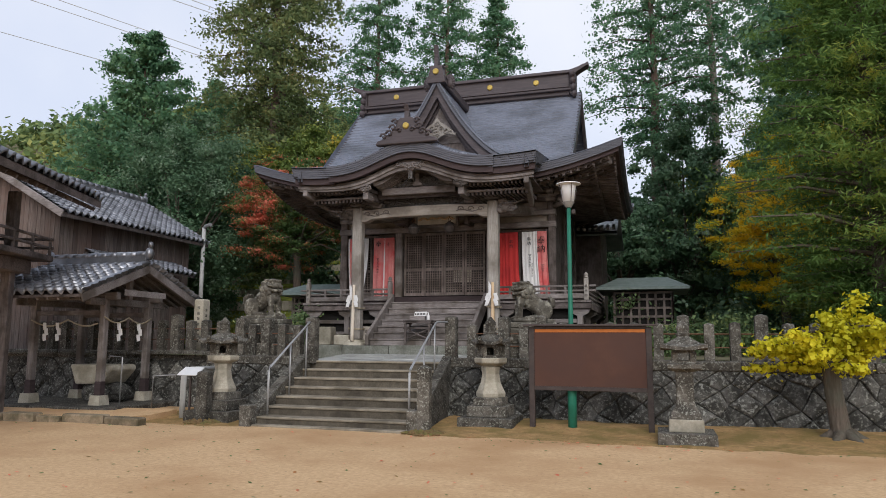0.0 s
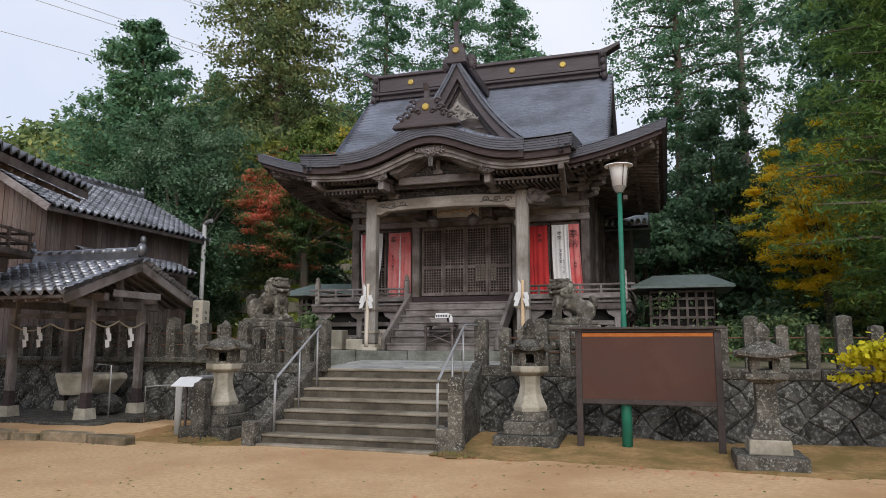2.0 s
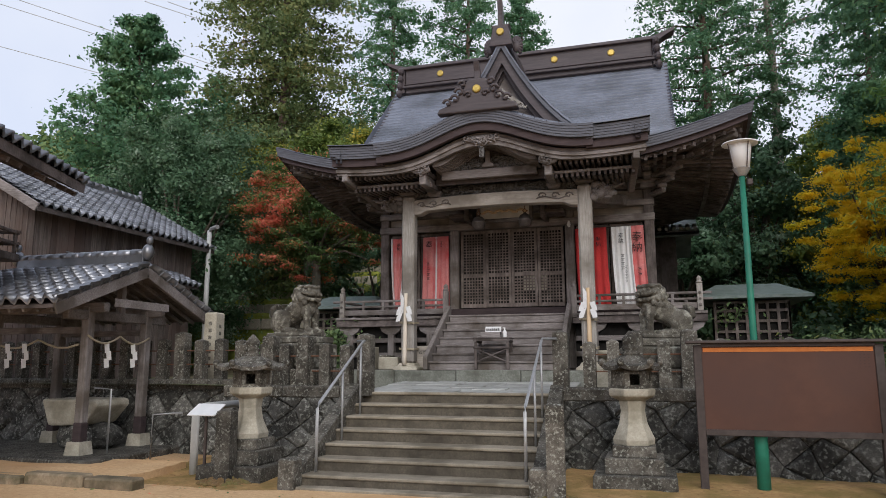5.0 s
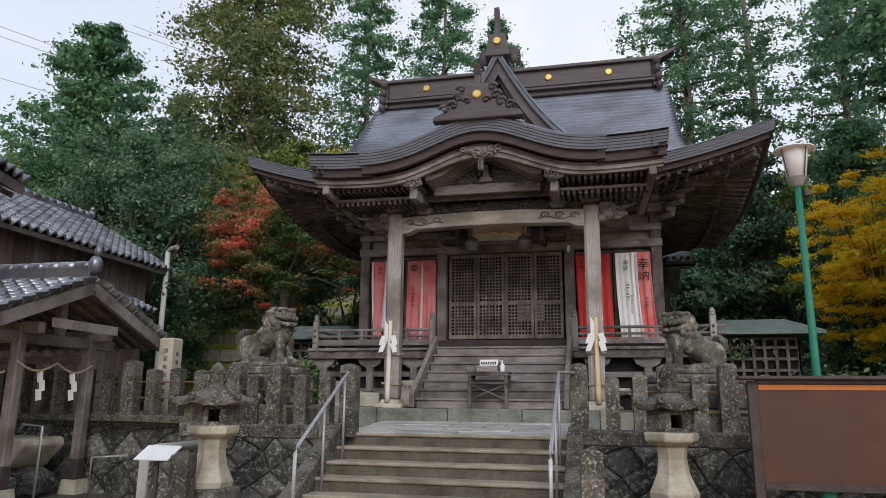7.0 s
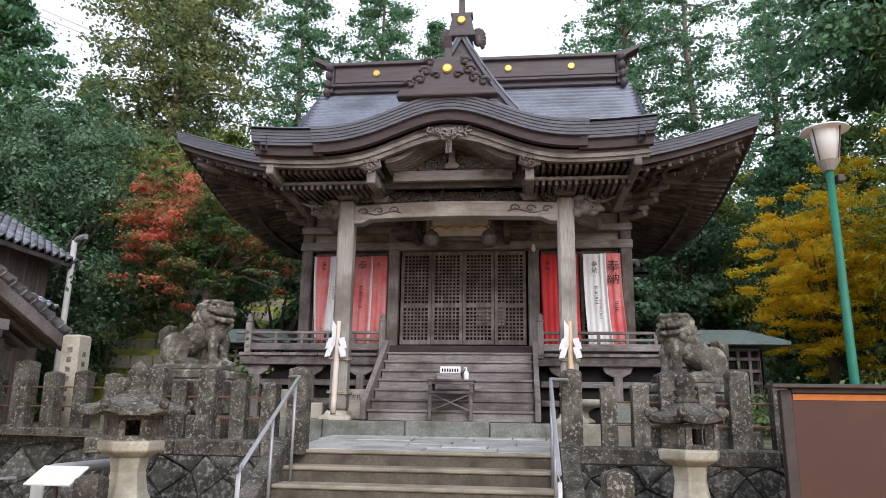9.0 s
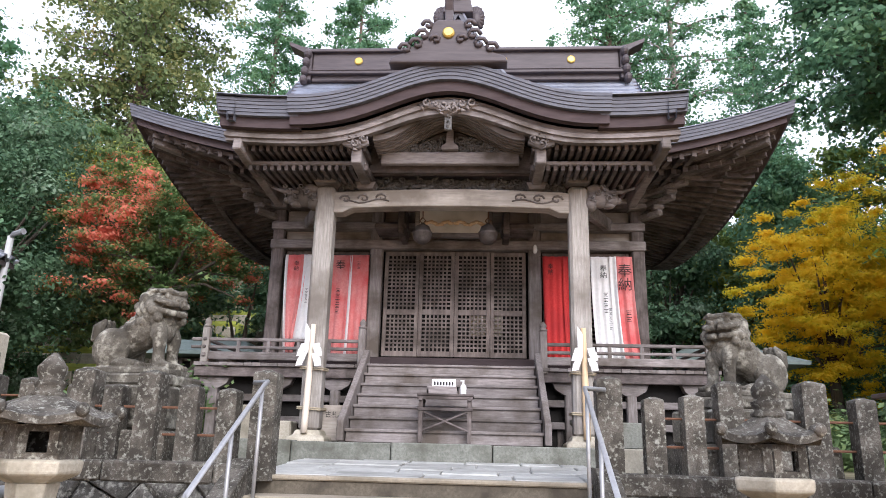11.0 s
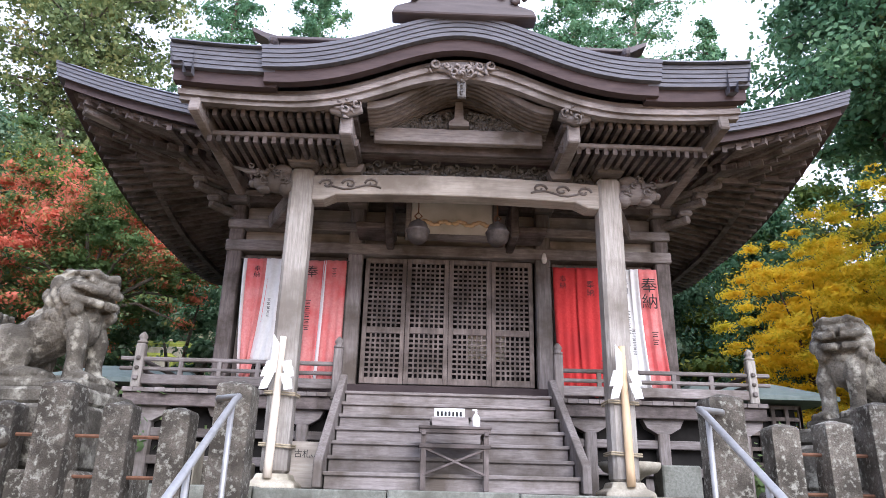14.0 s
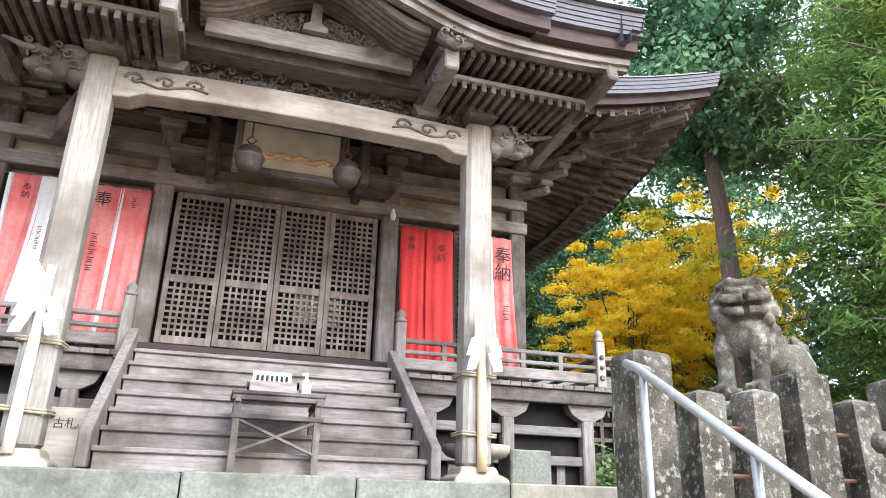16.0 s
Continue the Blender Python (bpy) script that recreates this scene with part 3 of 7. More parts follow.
for sx, sy in ((0, -1), (-1, 0), (1, 0)):
    span = EX if sy else EY
    n = 52 if sy else 44
    for i in range(n):
        a = (-1 + (2 * i + 1) / n) * 0.985
        z0 = (front_z(a * EX, 0) if sy else side_z(RY + a * EY, 0)) - 0.42
        for d0, d1, dz in ((0.24, 1.2, 0.0), (0.8, 2.2, 0.09)):
            f0, f1 = (d0 - 0.2) / 1.95, (d1 - 0.2) / 1.95
            za, zb = z0 * (1 - f0) + 6.54 * f0 - dz, z0 * (1 - f1) + 6.54 * f1 - dz
            if sy:
                xa = a * (span - 0.2)
                if abs(xa) < 3.3 or abs(xa) > EX - d1 + 0.2 and d1 > 2 and abs(xa) > 5.2:
                    continue
                p, q = (xa, RY + sy * (EY - d0), za), (a * (span - (d1 if abs(xa) > 4.2 else 0.2)) if abs(xa) > 4.2 else xa, RY + sy * (EY - d1), zb)
            else:
                ya = RY + a * (span - 0.2)
                p, q = (sx * (EX - d0), ya, za), (sx * (EX - d1), RY + a * (span - (d1 if abs(a) > 0.75 else 0.2)), zb)
            s = Shape()
            s.beam(p, q, 0.075, 0.09)
            part("rafter", s, M_DARKX, hall)
for sx in (-1, 1):
    s = Shape()
    s.beam((sx * (EX - 0.35), RY - EY + 0.35, 6.72), (sx * 3.42, WY, 6.42), 0.16, 0.2, 0.02)
    part("hip_rafter", s, M_WOODX, hall, "bleached hip rafter under the corner")

# ridge box, end ornaments and gilded crests
ridge = Shape()
ridge.box(-3.75, 3.75, RY - 0.24, RY + 0.24, ZR - 0.15, 10.98, 0.02)
rb = part("ridge_box", ridge, M_RIDGE, hall, "dark lacquered ridge box with gilded crests")
for z0, z1, w in ((10.34, 10.42, 0.36), (10.46, 10.5, 0.3), (10.96, 11.04, 0.34), (11.04, 11.1, 0.26)):
    s = Shape()
    s.box(-3.85, 3.85, RY - w, RY + w, z0, z1, 0.015)
    part("ridge_moulding", s, M_RIDGE, hall)
for sx in (-1, 1):
    s = Shape()
    s.prism([(sx * 3.7, 10.98), (sx * 3.7, 11.1), (sx * 4.05, 11.2), (sx * 4.4, 11.34), (sx * 4.38, 11.24), (sx * 4.05, 11.06), (sx * 3.95, 10.98)], "y", RY - 0.2, RY + 0.2)
    part("ridge_horn", s, M_RIDGE, hall)
    s = Shape()
    for k in range(4):
        s.blob((sx * (3.86 + 0.02 * k), RY - 0.34, 10.9 - 0.24 * k), (0.1, 0.14, 0.13), 10)
    s.box(sx * 3.86 - 0.1, sx * 3.86 + 0.1, RY - 0.3, RY + 0.3, 10.2, 11.0, 0.02)
    part("ridge_end_scroll", s, M_RIDGE, hall)
    for x in (0.95, 2.6):
        s = Shape()
        s.lathe([(0.0, 0.03), (0.075, 0.03), (0.1, 0.015), (0.105, 0.0), (0.105, -0.03)], n=16)
        s.v = [(sx * x + a, RY - 0.25 - c, 10.74 + b) for a, b, c in s.v]
        part("crest", s, M_GOLD, rb, "gilded round crest")


# the triangular dormer gable
DY = 7.3
def dormer_z(x, back=0.0):
    t = min(1.0, abs(x) / 2.75)
    return 10.0 - 2.8 * (1 - (1 - t) ** 1.9)


s = Shape()
rows = []
for y in (DY - 0.45, DY, DY + 0.7, DY + 1.4, DY + 2.1, DY + 2.9):
    rows.append([(x, y, dormer_z(x) + 0.02 * (k % 2)) for k, x in enumerate([-2.75 + 2.75 * j / 22 for j in range(45)])])
s.sheet(rows, 0.1)
part("dormer_roof", s, M_ROOF, hall, "steep curved dormer roof")
for k, (off, th, yy) in enumerate(((0.06, 0.14, DY - 0.45), (0.2, 0.34, DY - 0.36), (0.44, 0.26, DY - 0.2), (0.66, 0.16, DY - 0.06))):
    for sx in (-1, 1):
        xs = [2.72 * j / 24 for j in range(25)]
        s = Shape()
        s.prism([(sx * x, dormer_z(x) - off) for x in xs] + [(sx * x * 0.97, dormer_z(x) - off - th * (1.25 - 0.28 * x)) for x in reversed(xs)], "y", yy, yy + 0.09)
        part("dormer_barge", s, M_RIDGE if k else M_ROOFEDGE, hall)
s = Shape()
xs = [-2.0 + 0.2 * j for j in range(21)]
s.prism([(x, dormer_z(x) - 0.3) for x in xs] + [(2.0, 7.2), (-2.0, 7.2)], "y", DY + 0.02, DY + 0.1)
part("dormer_panel", s, M_DARKZ, hall)
s = Shape()
s.prism([(-0.95, 7.95), (-0.5, 8.5), (0, 9.35), (0.5, 8.5), (0.95, 7.95)], "y", DY - 0.02, DY + 0.02)
part("gable_panel", s, M_WOODX, hall, "bleached boards behind the gable pendant")
s = Shape()
s.prism([(0, 8.72), (0.12, 8.55), (0.3, 8.44), (0.52, 8.24), (0.62, 8.1), (0.3, 8.16), (0.12, 8.1), (0, 8.0), (-0.12, 8.1), (-0.3, 8.16), (-0.62, 8.1), (-0.52, 8.24), (-0.3, 8.44), (-0.12, 8.55)], "y", DY - 0.34, DY - 0.3)
swirls(s, [(0, 8.5), (-0.14, 8.36), (0.14, 8.36), (-0.3, 8.28), (0.3, 8.28), (-0.46, 8.18), (0.46, 8.18), (0, 8.24), (0, 8.1)], DY - 0.35, 0.1, 0.03, 3)
part("gable_pendant", s, M_PALEWOOD, hall, "carved pale cloud-shaped gable pendant")


def horned_finial(y, z, k, lab):
    """A carved ridge-end ornament with scrolls, a crest and a curved horn."""
    s = Shape()
    s.prism([(c * w * k, z + hh * k) for c, w, hh in [(-1, 0.95, -0.12), (1, 0.95, -0.12), (1, 0.9, 0.0), (1, 0.72, 0.06), (1, 0.6, 0.17), (1, 0.47, 0.21), (1, 0.42, 0.36), (1, 0.31, 0.44), (1, 0.28, 0.58), (1, 0.18, 0.66), (-1, 0.18, 0.66), (-1, 0.28, 0.58), (-1, 0.31, 0.44), (-1, 0.42, 0.36), (-1, 0.47, 0.21), (-1, 0.6, 0.17), (-1, 0.72, 0.06), (-1, 0.9, 0.0)]], "y", y - 0.1, y + 0.14)
    fin = soften(part("ridge_finial", s, M_RIDGE, hall, lab), 0.03)
    s = Shape()
    for sx in (-1, 1):
        for x, h, r in ((0.68, 0.12, 0.11), (0.5, 0.2, 0.12), (0.4, 0.36, 0.12), (0.33, 0.54, 0.1), (0.2, 0.28, 0.09)):
            pts = [(sx * (x + math.cos(a * 0.9) * r * (1 - a / 8)) * k, y - 0.12, z + (h + math.sin(a * 0.9) * r * (1 - a / 8)) * k) for a in range(8)]
            part("scroll", Shape().path(pts, [0.035 * k] * 8, 6), M_RIDGE, fin, smooth=True)
    s = Shape()
    s.prism([(y - 0.08, z + 0.6 * k), (y + 0.14, z + 0.6 * k), (y + 0.1, z + 0.8 * k), (y - 0.02, z + 1.0 * k), (y - 0.16, z + 1.06 * k), (y - 0.06, z + 0.85 * k)], "x", -0.07 * k, 0.07 * k)
    soften(part("horn", s, M_RIDGE, fin), 0.02)
    s = Shape()
    s.lathe([(0.0, 0.04), (0.07 * k, 0.04), (0.095 * k, 0.02), (0.1 * k, 0.0), (0.1 * k, -0.03)], n=16)
    s.v = [(a, y - 0.11 - c, z + 0.4 * k + b) for a, b, c in s.v]
    part("crest", s, M_GOLD, fin, "gilded round crest")


horned_finial(4.24, 7.22, 0.94, "dark carved porch ridge ornament with gilded crest")
s = Shape()
s.prism([(-0.3, 9.8), (0.3, 9.8), (0.2, 10.28), (0.25, 10.36), (-0.25, 10.36), (-0.2, 10.28)], "y", DY - 0.5, DY - 0.2)
cap = soften(part("dormer_cap", s, M_RIDGE, hall, "dark carved dormer peak with upright horn"), 0.02)
s = Shape()
s.prism([(DY - 0.5, 10.35), (DY - 0.2, 10.35), (DY - 0.27, 10.65), (DY - 0.4, 11.02), (DY - 0.54, 11.02), (DY - 0.47, 10.65)], "x", -0.06, 0.06)
part("horn", s, M_RIDGE, cap)
s = Shape()
s.lathe([(0.0, 0.03), (0.08, 0.03), (0.1, 0.0), (0.1, -0.03)], n=16)
s.v = [(a, DY - 0.52 - c, 10.16 + b) for a, b, c in s.v]
part("crest", s, M_GOLD, cap)
for sx in (-1, 1):
    s = Shape()
    for k in range(9):
        a = radians(-50 + 22 * k)
        c = Vector((sx * 0.34, DY - 0.1, 9.9))
        s.tube(c, c + Vector((sx * math.cos(a) * 0.17, 0, math.sin(a) * 0.27)), 0.03, 0.05, 6)
    s.blob((sx * 0.34, DY - 0.1, 9.9), (0.11, 0.07, 0.17))
    part("fan_scroll", s, M_RIDGE, cap, smooth=True)
s = Shape()
s.box(-0.2, 0.2, DY - 0.35, RY - 0.3, 9.86, 10.14, 0.03)
part("dormer_ridge", s, M_RIDGE, hall)

# ---- porch roof with its undulating gable ----
PY, PX, KX = 4.3, 3.52, 2.25
def porch_edge(x):
    u = abs(x) / KX
    z = 6.62 + 0.06 * max(0.0, (abs(x) - 2.3) / 1.2) ** 2
    if u < 1:
        z += 0.54 * (0.5 + 0.5 * math.cos(math.pi * u)) - 0.05 * math.sin(math.pi * u) ** 2
    return z


def porch_top(x, d):
    """The porch roof's skin at d behind its edge: the wavy centre rolls up over a full lip."""
    u = min(1.0, abs(x) / KX)
    return porch_edge(x) + d * (0.05 + 0.1 * u * u) + (0.2 - 0.06 * u) * (1 - u ** 6) * (1 - math.exp(-d / 0.2))


PXS = [-PX + PX * 2 * j / 56 for j in range(57)]
s = Shape()
rows = []
for i in range(24):
    y = PY - 0.06 + (0.07 * i if i < 10 else 0.7 + 0.25 * (i - 10))
    for lip in (0, 0.014):
        rows.append([(x, y, porch_top(x, max(0.0, y - PY + 0.06)) + lip) for x in PXS])
s.sheet(rows)
part("porch_slope", s, M_ROOF, hall, "grey layered porch roof with an undulating centre")


def porch_band(name, drop, high, inset, deep, material, x0=-PX, x1=PX, low=None):
    s = Shape()
    xs = [x for x in PXS if x0 - 1e-6 <= x <= x1 + 1e-6]
    rows = []
    for x in xs:
        z = porch_edge(x)
        hh = high if low is None else high + (low - high) * max(0, 1 - abs(x) / KX)
        y = PY + inset
        rows.append([(x * (1 - inset * 0.12), y, z - drop), (x * (1 - inset * 0.12), y, z - drop - hh), (x * (1 - inset * 0.12), y + deep, z - drop - hh), (x * (1 - inset * 0.12), y + deep, z - drop), (x * (1 - inset * 0.12), y, z - drop)])
    s.sheet(rows)
    for r in (rows[0], rows[-1]):
        s.add(r[:4], [(0, 1, 2, 3)])
    return part(name, s, material, hall)


for k in range(5):
    for x0, x1, out in ((-PX, -2.26, 0.0), (2.26, PX, 0.0), (-2.4, 2.4, -0.07)):
        porch_band("porch_edge_layer", -0.02 + 0.055 * k + (0 if out else 0.035), 0.05, 0.012 * k + out, 0.3, M_ROOFEDGE, x0, x1)
for x0, x1, out in ((-PX, -2.26, 0.12), (2.26, PX, 0.12), (-2.4, 2.4, 0.05)):
    porch_band("porch_eave_board", 0.255 if out < 0.1 else 0.29, 0.16, out, 0.12, M_REDWOOD, x0, x1)
porch_band("porch_karahafu", 0.41, 0.22, 0.26, 0.1, M_WOODX, low=0.27)
porch_band("porch_karahafu_moulding", 0.5, 0.07, 0.22, 0.06, M_WOODX)
for sx in (-1, 1):                                   # returns of the roof's edge down the porch sides
    s = Shape()
    rows = []
    for i in range(9):
        y = PY + 0.25 * i
        z = porch_edge(PX) + (y - PY) * 0.15
        rows.append([(sx * PX, y, z + 0.02), (sx * (PX - 0.05), y, z - 0.26), (sx * (PX - 0.18), y, z - 0.26), (sx * (PX - 0.2), y, z - 0.42), (sx * (PX - 0.3), y, z - 0.42), (sx * (PX - 0.3), y, z + 0.0)])
    s.sheet(rows)
    part("porch_side_edge", s, M_ROOFEDGE, hall)
    s = Shape()
    s.beam((sx * 3.22, PY + 0.25, 6.05), (sx * 3.05, 6.4, 5.75), 0.14, 0.3, 0.02)
    part("porch_verge_beam", s, M_WOODX, hall)

s = Shape()
random.seed(14)
for i in range(8):                                   # standing joints of the sheets on the porch roof
    y = PY - 0.05 + 0.24 * i
    for j in range(27):
        x = -3.3 + 0.25 * j + 0.12 * (i % 2)
        if abs(x) < 3.4:
            for f in (0, 0.08, 0.16):
                s.beam((x, y + f, porch_top(x, y + f - PY + 0.06) + 0.014), (x, y + f + 0.08, porch_top(x, y + f + 0.08 - PY + 0.06) + 0.014), 0.012, 0.014)
part("sheet_joint", s, M_ROOFEDGE, hall, kind="stuff")

# vaulted boards behind the undulating gable, and the arched ribs
s = Shape()
rows = []
for y in (PY + 0.4, 5.0, 5.8, 6.8):
    rows.append([(x, y, porch_edge(x) - 0.44 + 0.02 * (y - PY)) for x in PXS if abs(x) < 3.3])
s.sheet(rows)
part("porch_ceiling", s, M_DARKX, hall)
def bow(x, k):
    """Under side of the bent ribs that fill the arch; alike in shape, one behind the other."""
    u = min(1.0, abs(x) / 1.12)
    return 6.16 - 0.004 * k + 0.44 * (0.5 + 0.5 * math.cos(math.pi * u)) - 0.05 * u


for k in range(9):
    y = PY + 0.42 + 0.085 * k
    s = Shape()
    xs = [-1.16 + 2.32 * j / 28 for j in range(29)]
    s.prism([(x, bow(x, k) + 0.1) for x in xs] + [(x, bow(x, k)) for x in reversed(xs)], "y", y, y + 0.05)
    part("bent_rib", s, M_WOODX, hall)
for sx in (-1, 1):
    for i in range(17):
        x = sx * (1.3 + 0.115 * i)
        for y0, y1, z, dz in ((PY + 0.44, 5.5, 6.0, 0.05), (5.02, 6.6, 5.79, 0.1)):
            s = Shape()
            s.beam((x, y0, z), (x, y1, z + dz), 0.055, 0.095)
            part("porch_rafter", s, M_DARKX, hall)
    s = Shape()
    s.box(min(sx * 1.3, sx * 3.2), max(sx * 1.3, sx * 3.2), PY + 0.42, PY + 0.5, 6.06, 6.14, 0.012)
    part("rafter_board", s, M_WOODX, hall)
    s = Shape()
    s.box(min(sx * 1.3, sx * 3.15), max(sx * 1.3, sx * 3.15), 5.0, 5.08, 5.83, 5.89, 0.01)
    part("rafter_board", s, M_WOODX, hall)
    s = Shape()
    s.box(min(sx * 1.45, sx * 3.3), max(sx * 1.45, sx * 3.3), PY + 0.5, 6.9, 6.14, 6.18)
    part("porch_soffit", s, M_DARKX, hall)

# carved gable field over the beam
s = Shape()
xs = [-1.3 + 0.13 * j for j in range(21)]
s.prism([(x, porch_edge(x) - 0.5) for x in xs] + [(1.3, 5.86), (-1.3, 5.86)], "y", 5.4, 5.46)
part("carving_back", s, M_DARKX, hall)
random.seed(3)
s = Shape()
for i in range(210):
    x = random.uniform(-0.92, 0.92)
    z = 6.14 + random.uniform(0, 1) * 0.27 * math.cos(x * 1.5)
    a = random.uniform(0, 6.3)
    r = random.uniform(0.04, 0.085)
    s.path([(x + math.cos(a + k * 0.8) * r * (1 - k / 9), 5.33 - 0.012 * k, z + math.sin(a + k * 0.8) * r * (1 - k / 9)) for k in range(7)], [0.024] * 6 + [0.014], 5)
part("gable_carving", s, M_CARVE, hall, "carved dark leafwork filling the porch gable", smooth=True, kind="stuff")
s = Shape()
s.prism([(-1.1, 5.93), (1.1, 5.93), (1.1, 6.13), (-1.1, 6.13)], "y", 5.2, 5.3)
soften(part("gable_tie_board", s, M_WOODX, hall), 0.015)
s = Shape()
s.prism([(-0.13, 6.15), (0.13, 6.15), (0.13, 6.21), (0.06, 6.26), (0.05, 6.5), (-0.05, 6.5), (-0.06, 6.26), (-0.13, 6.21)], "y", 5.14, 5.26)
part("gable_strut", s, M_WOODX, hall)
s = Shape()
s.prism([(-0.14, 6.68), (0.14, 6.68), (0.3, 6.66), (0.46, 6.6), (0.34, 6.56), (0.2, 6.54), (0.1, 6.46), (0.0, 6.4), (-0.1, 6.46), (-0.2, 6.54), (-0.34, 6.56), (-0.46, 6.6), (-0.3, 6.66)], "y", PY + 0.2, PY + 0.26)
swirls(s, [(-0.34, 6.62), (-0.2, 6.6), (-0.07, 6.58), (0.07, 6.58), (0.2, 6.6), (0.34, 6.62), (0, 6.5), (-0.09, 6.52), (0.09, 6.52)], PY + 0.2, 0.07, 0.024, 4)
part("gable_pendant", s, M_WOODX, hall, "carved pale flower pendant of the porch gable", smooth=True)
s = Shape()
s.box(-0.055, 0.055, PY + 0.23, PY + 0.29, 6.2, 6.44, 0.01)
swirls(s, [(0, 6.26), (0, 6.34), (0, 6.41)], PY + 0.23, 0.03, 0.012, 6)
part("pendant_tag", s, M_CARVE, hall)
for sx in (-1, 1):
    s = Shape()
    s.prism([(sx * 1.2, 6.02), (sx * 1.24, 6.16), (sx * 1.44, 6.22), (sx * 1.62, 6.14), (sx * 1.6, 6.0), (sx * 1.4, 5.93)], "y", PY + 0.32, PY + 0.4)
    swirls(s, [(sx * (1.28 + 0.1 * k), 6.08 + 0.05 * (k % 2)) for k in range(4)] + [(sx * 1.42, 6.0)], PY + 0.31, 0.065, 0.022, 5 + sx)
    part("corbel_carving", s, M_WOODX, hall, "scrolled corbel carving", smooth=True)
    s = Shape()
    s.beam((sx * 1.4, PY + 0.4, 5.86), (sx * 1.4, 6.6, 5.86), 0.16, 0.26, 0.02)
    part("bracket_arm", s, M_WOODX, hall)
    s = Shape()
    s.prism([(sx * 1.4 - 0.17, 5.78), (sx * 1.4 + 0.17, 5.78), (sx * 1.4 + 0.12, 5.66), (sx * 1.4 - 0.12, 5.66)], "y", 5.6, 5.95)
    part("bearing_block", s, M_WOODX, hall)

# pillars, curved beam and nosings
for sx in (-1, 1):
    s = Shape()
    s.beam((sx * 2.06, 5.78, 1.8), (sx * 2.06, 5.78, 5.72), 0.31, 0.31, 0.045)
    part("porch_pillar", s, M_PALEWOOD, hall, "square bleached chamfered porch pillar")
    s = Shape()
    s.lathe([(0.42, 0.0), (0.4, 0.06), (0.3, 0.1), (0.26, 0.17)], (sx * 2.06, 5.78, 1.64), 4, math.pi / 4)
    soften(part("pillar_base", s, M_PALE, hall, "flared stone pillar base"), 0.02)
    s = Shape()
    s.prism([(sx * 2.06 - 0.26, 6.0), (sx * 2.06 + 0.26, 6.0), (sx * 2.06 + 0.26, 5.88), (sx * 2.06 + 0.17, 5.74), (sx * 2.06 - 0.17, 5.74), (sx * 2.06 - 0.26, 5.88)], "y", 5.52, 6.04)
    part("bearing_block", s, M_WOODX, hall)
    s = Shape()                                    # carved beast-head nosing
    for x, z, rx, rz, ry in ((2.4, 5.55, 0.22, 0.17, 0.15), (2.6, 5.52, 0.14, 0.11, 0.12), (2.34, 5.68, 0.16, 0.1, 0.16), (2.5, 5.66, 0.08, 0.08, 0.14), (2.72, 5.5, 0.06, 0.05, 0.09), (2.56, 5.42, 0.1, 0.05, 0.1), (2.26, 5.44, 0.12, 0.12, 0.15)):
        s.blob((sx * x, 5.74, z), (rx, ry, rz), 10)
    s.path([(sx * 2.5, 5.62, 5.6), (sx * 2.75, 5.58, 5.6), (sx * 2.95, 5.56, 5.66)], [0.04, 0.035, 0.015], 6)
    swirls(s, [(sx * (2.28 + 0.09 * k), 5.5 + 0.09 * (k % 3)) for k in range(6)], 5.6, 0.06, 0.02, 9)
    part("beast_nosing", s, M_WOODX, hall, "carved timber beast-head beam end", smooth=True)
    s = Shape()
    s.beam((sx * 2.06, 5.78, 5.5), (sx * 2.9, WY, 5.75), 0.16, 0.26, 0.03)
    part("tie_beam", s, M_WOODX, hall)
    for k, (w, z) in enumerate(((0.9, 6.04), (1.3, 6.2))):
        s = Shape()
        s.box(sx * 2.06 - w / 2, sx * 2.06 + w / 2, 5.66, 5.9, z, z + 0.13, 0.03)
        part("bracket_arm", s, M_WOODX, hall)
s = Shape()
n = 24
lo = [(-1.92 + 3.84 * i / n, 5.33 + 0.05 * math.sin(math.pi * i / n) - (0.07 if i in (0, 1, n - 1, n) else 0)) for i in range(n + 1)]
hi = [(-1.92 + 3.84 * i / n, 5.62 + 0.06 * math.sin(math.pi * i / n)) for i in range(n, -1, -1)]
s.prism(lo + hi, "y", 5.65, 5.93)
bm_ = soften(part("rainbow_beam", s, M_BEAMWOOD, hall, "bleached curved porch beam with carved wave scrolls"), 0.025)
for sx in (-1, 1):
    s = Shape()
    for k in range(3):
        c = (sx * (1.72 - 0.3 * k), 5.49 + 0.015 * k)
        s.path([(c[0] + math.cos(a * 0.7) * 0.1 * (1 - a / 12) * sx, 5.645, c[1] + math.sin(a * 0.7) * 0.075 * (1 - a / 12)) for a in range(11)], [0.018] * 10 + [0.008], 6)
    s.path([(sx * (1.0 + 0.1 * k), 5.645, 5.46 + 0.035 * math.sin(k)) for k in range(8)], 0.014, 6)
    part("wave_carving", s, M_WOODX, bm_, smooth=True)
s = Shape()
s.box(-2.9, 2.9, 5.68, 5.9, 6.0, 6.06)
s.box(-3.15, 3.15, 5.62, 5.94, 5.72 + 0.3, 5.78 + 0.3)
part("purlin", s, M_WOODX, hall)
s = Shape()
s.box(-1.9, 1.9, 5.82, 5.9, 5.66, 5.9)
swirls(s, [(-1.8 + 0.09 * k, 5.72 + 0.07 * (k % 3)) for k in range(41)], 5.8, 0.07, 0.022, 8)
random.seed(12)
for i in range(24):
    x, z = random.uniform(-1.8, 1.8), random.uniform(5.7, 5.86)
    s.blob((x, 5.8, z), (random.uniform(0.05, 0.11), 0.05, random.uniform(0.03, 0.06)), 8)
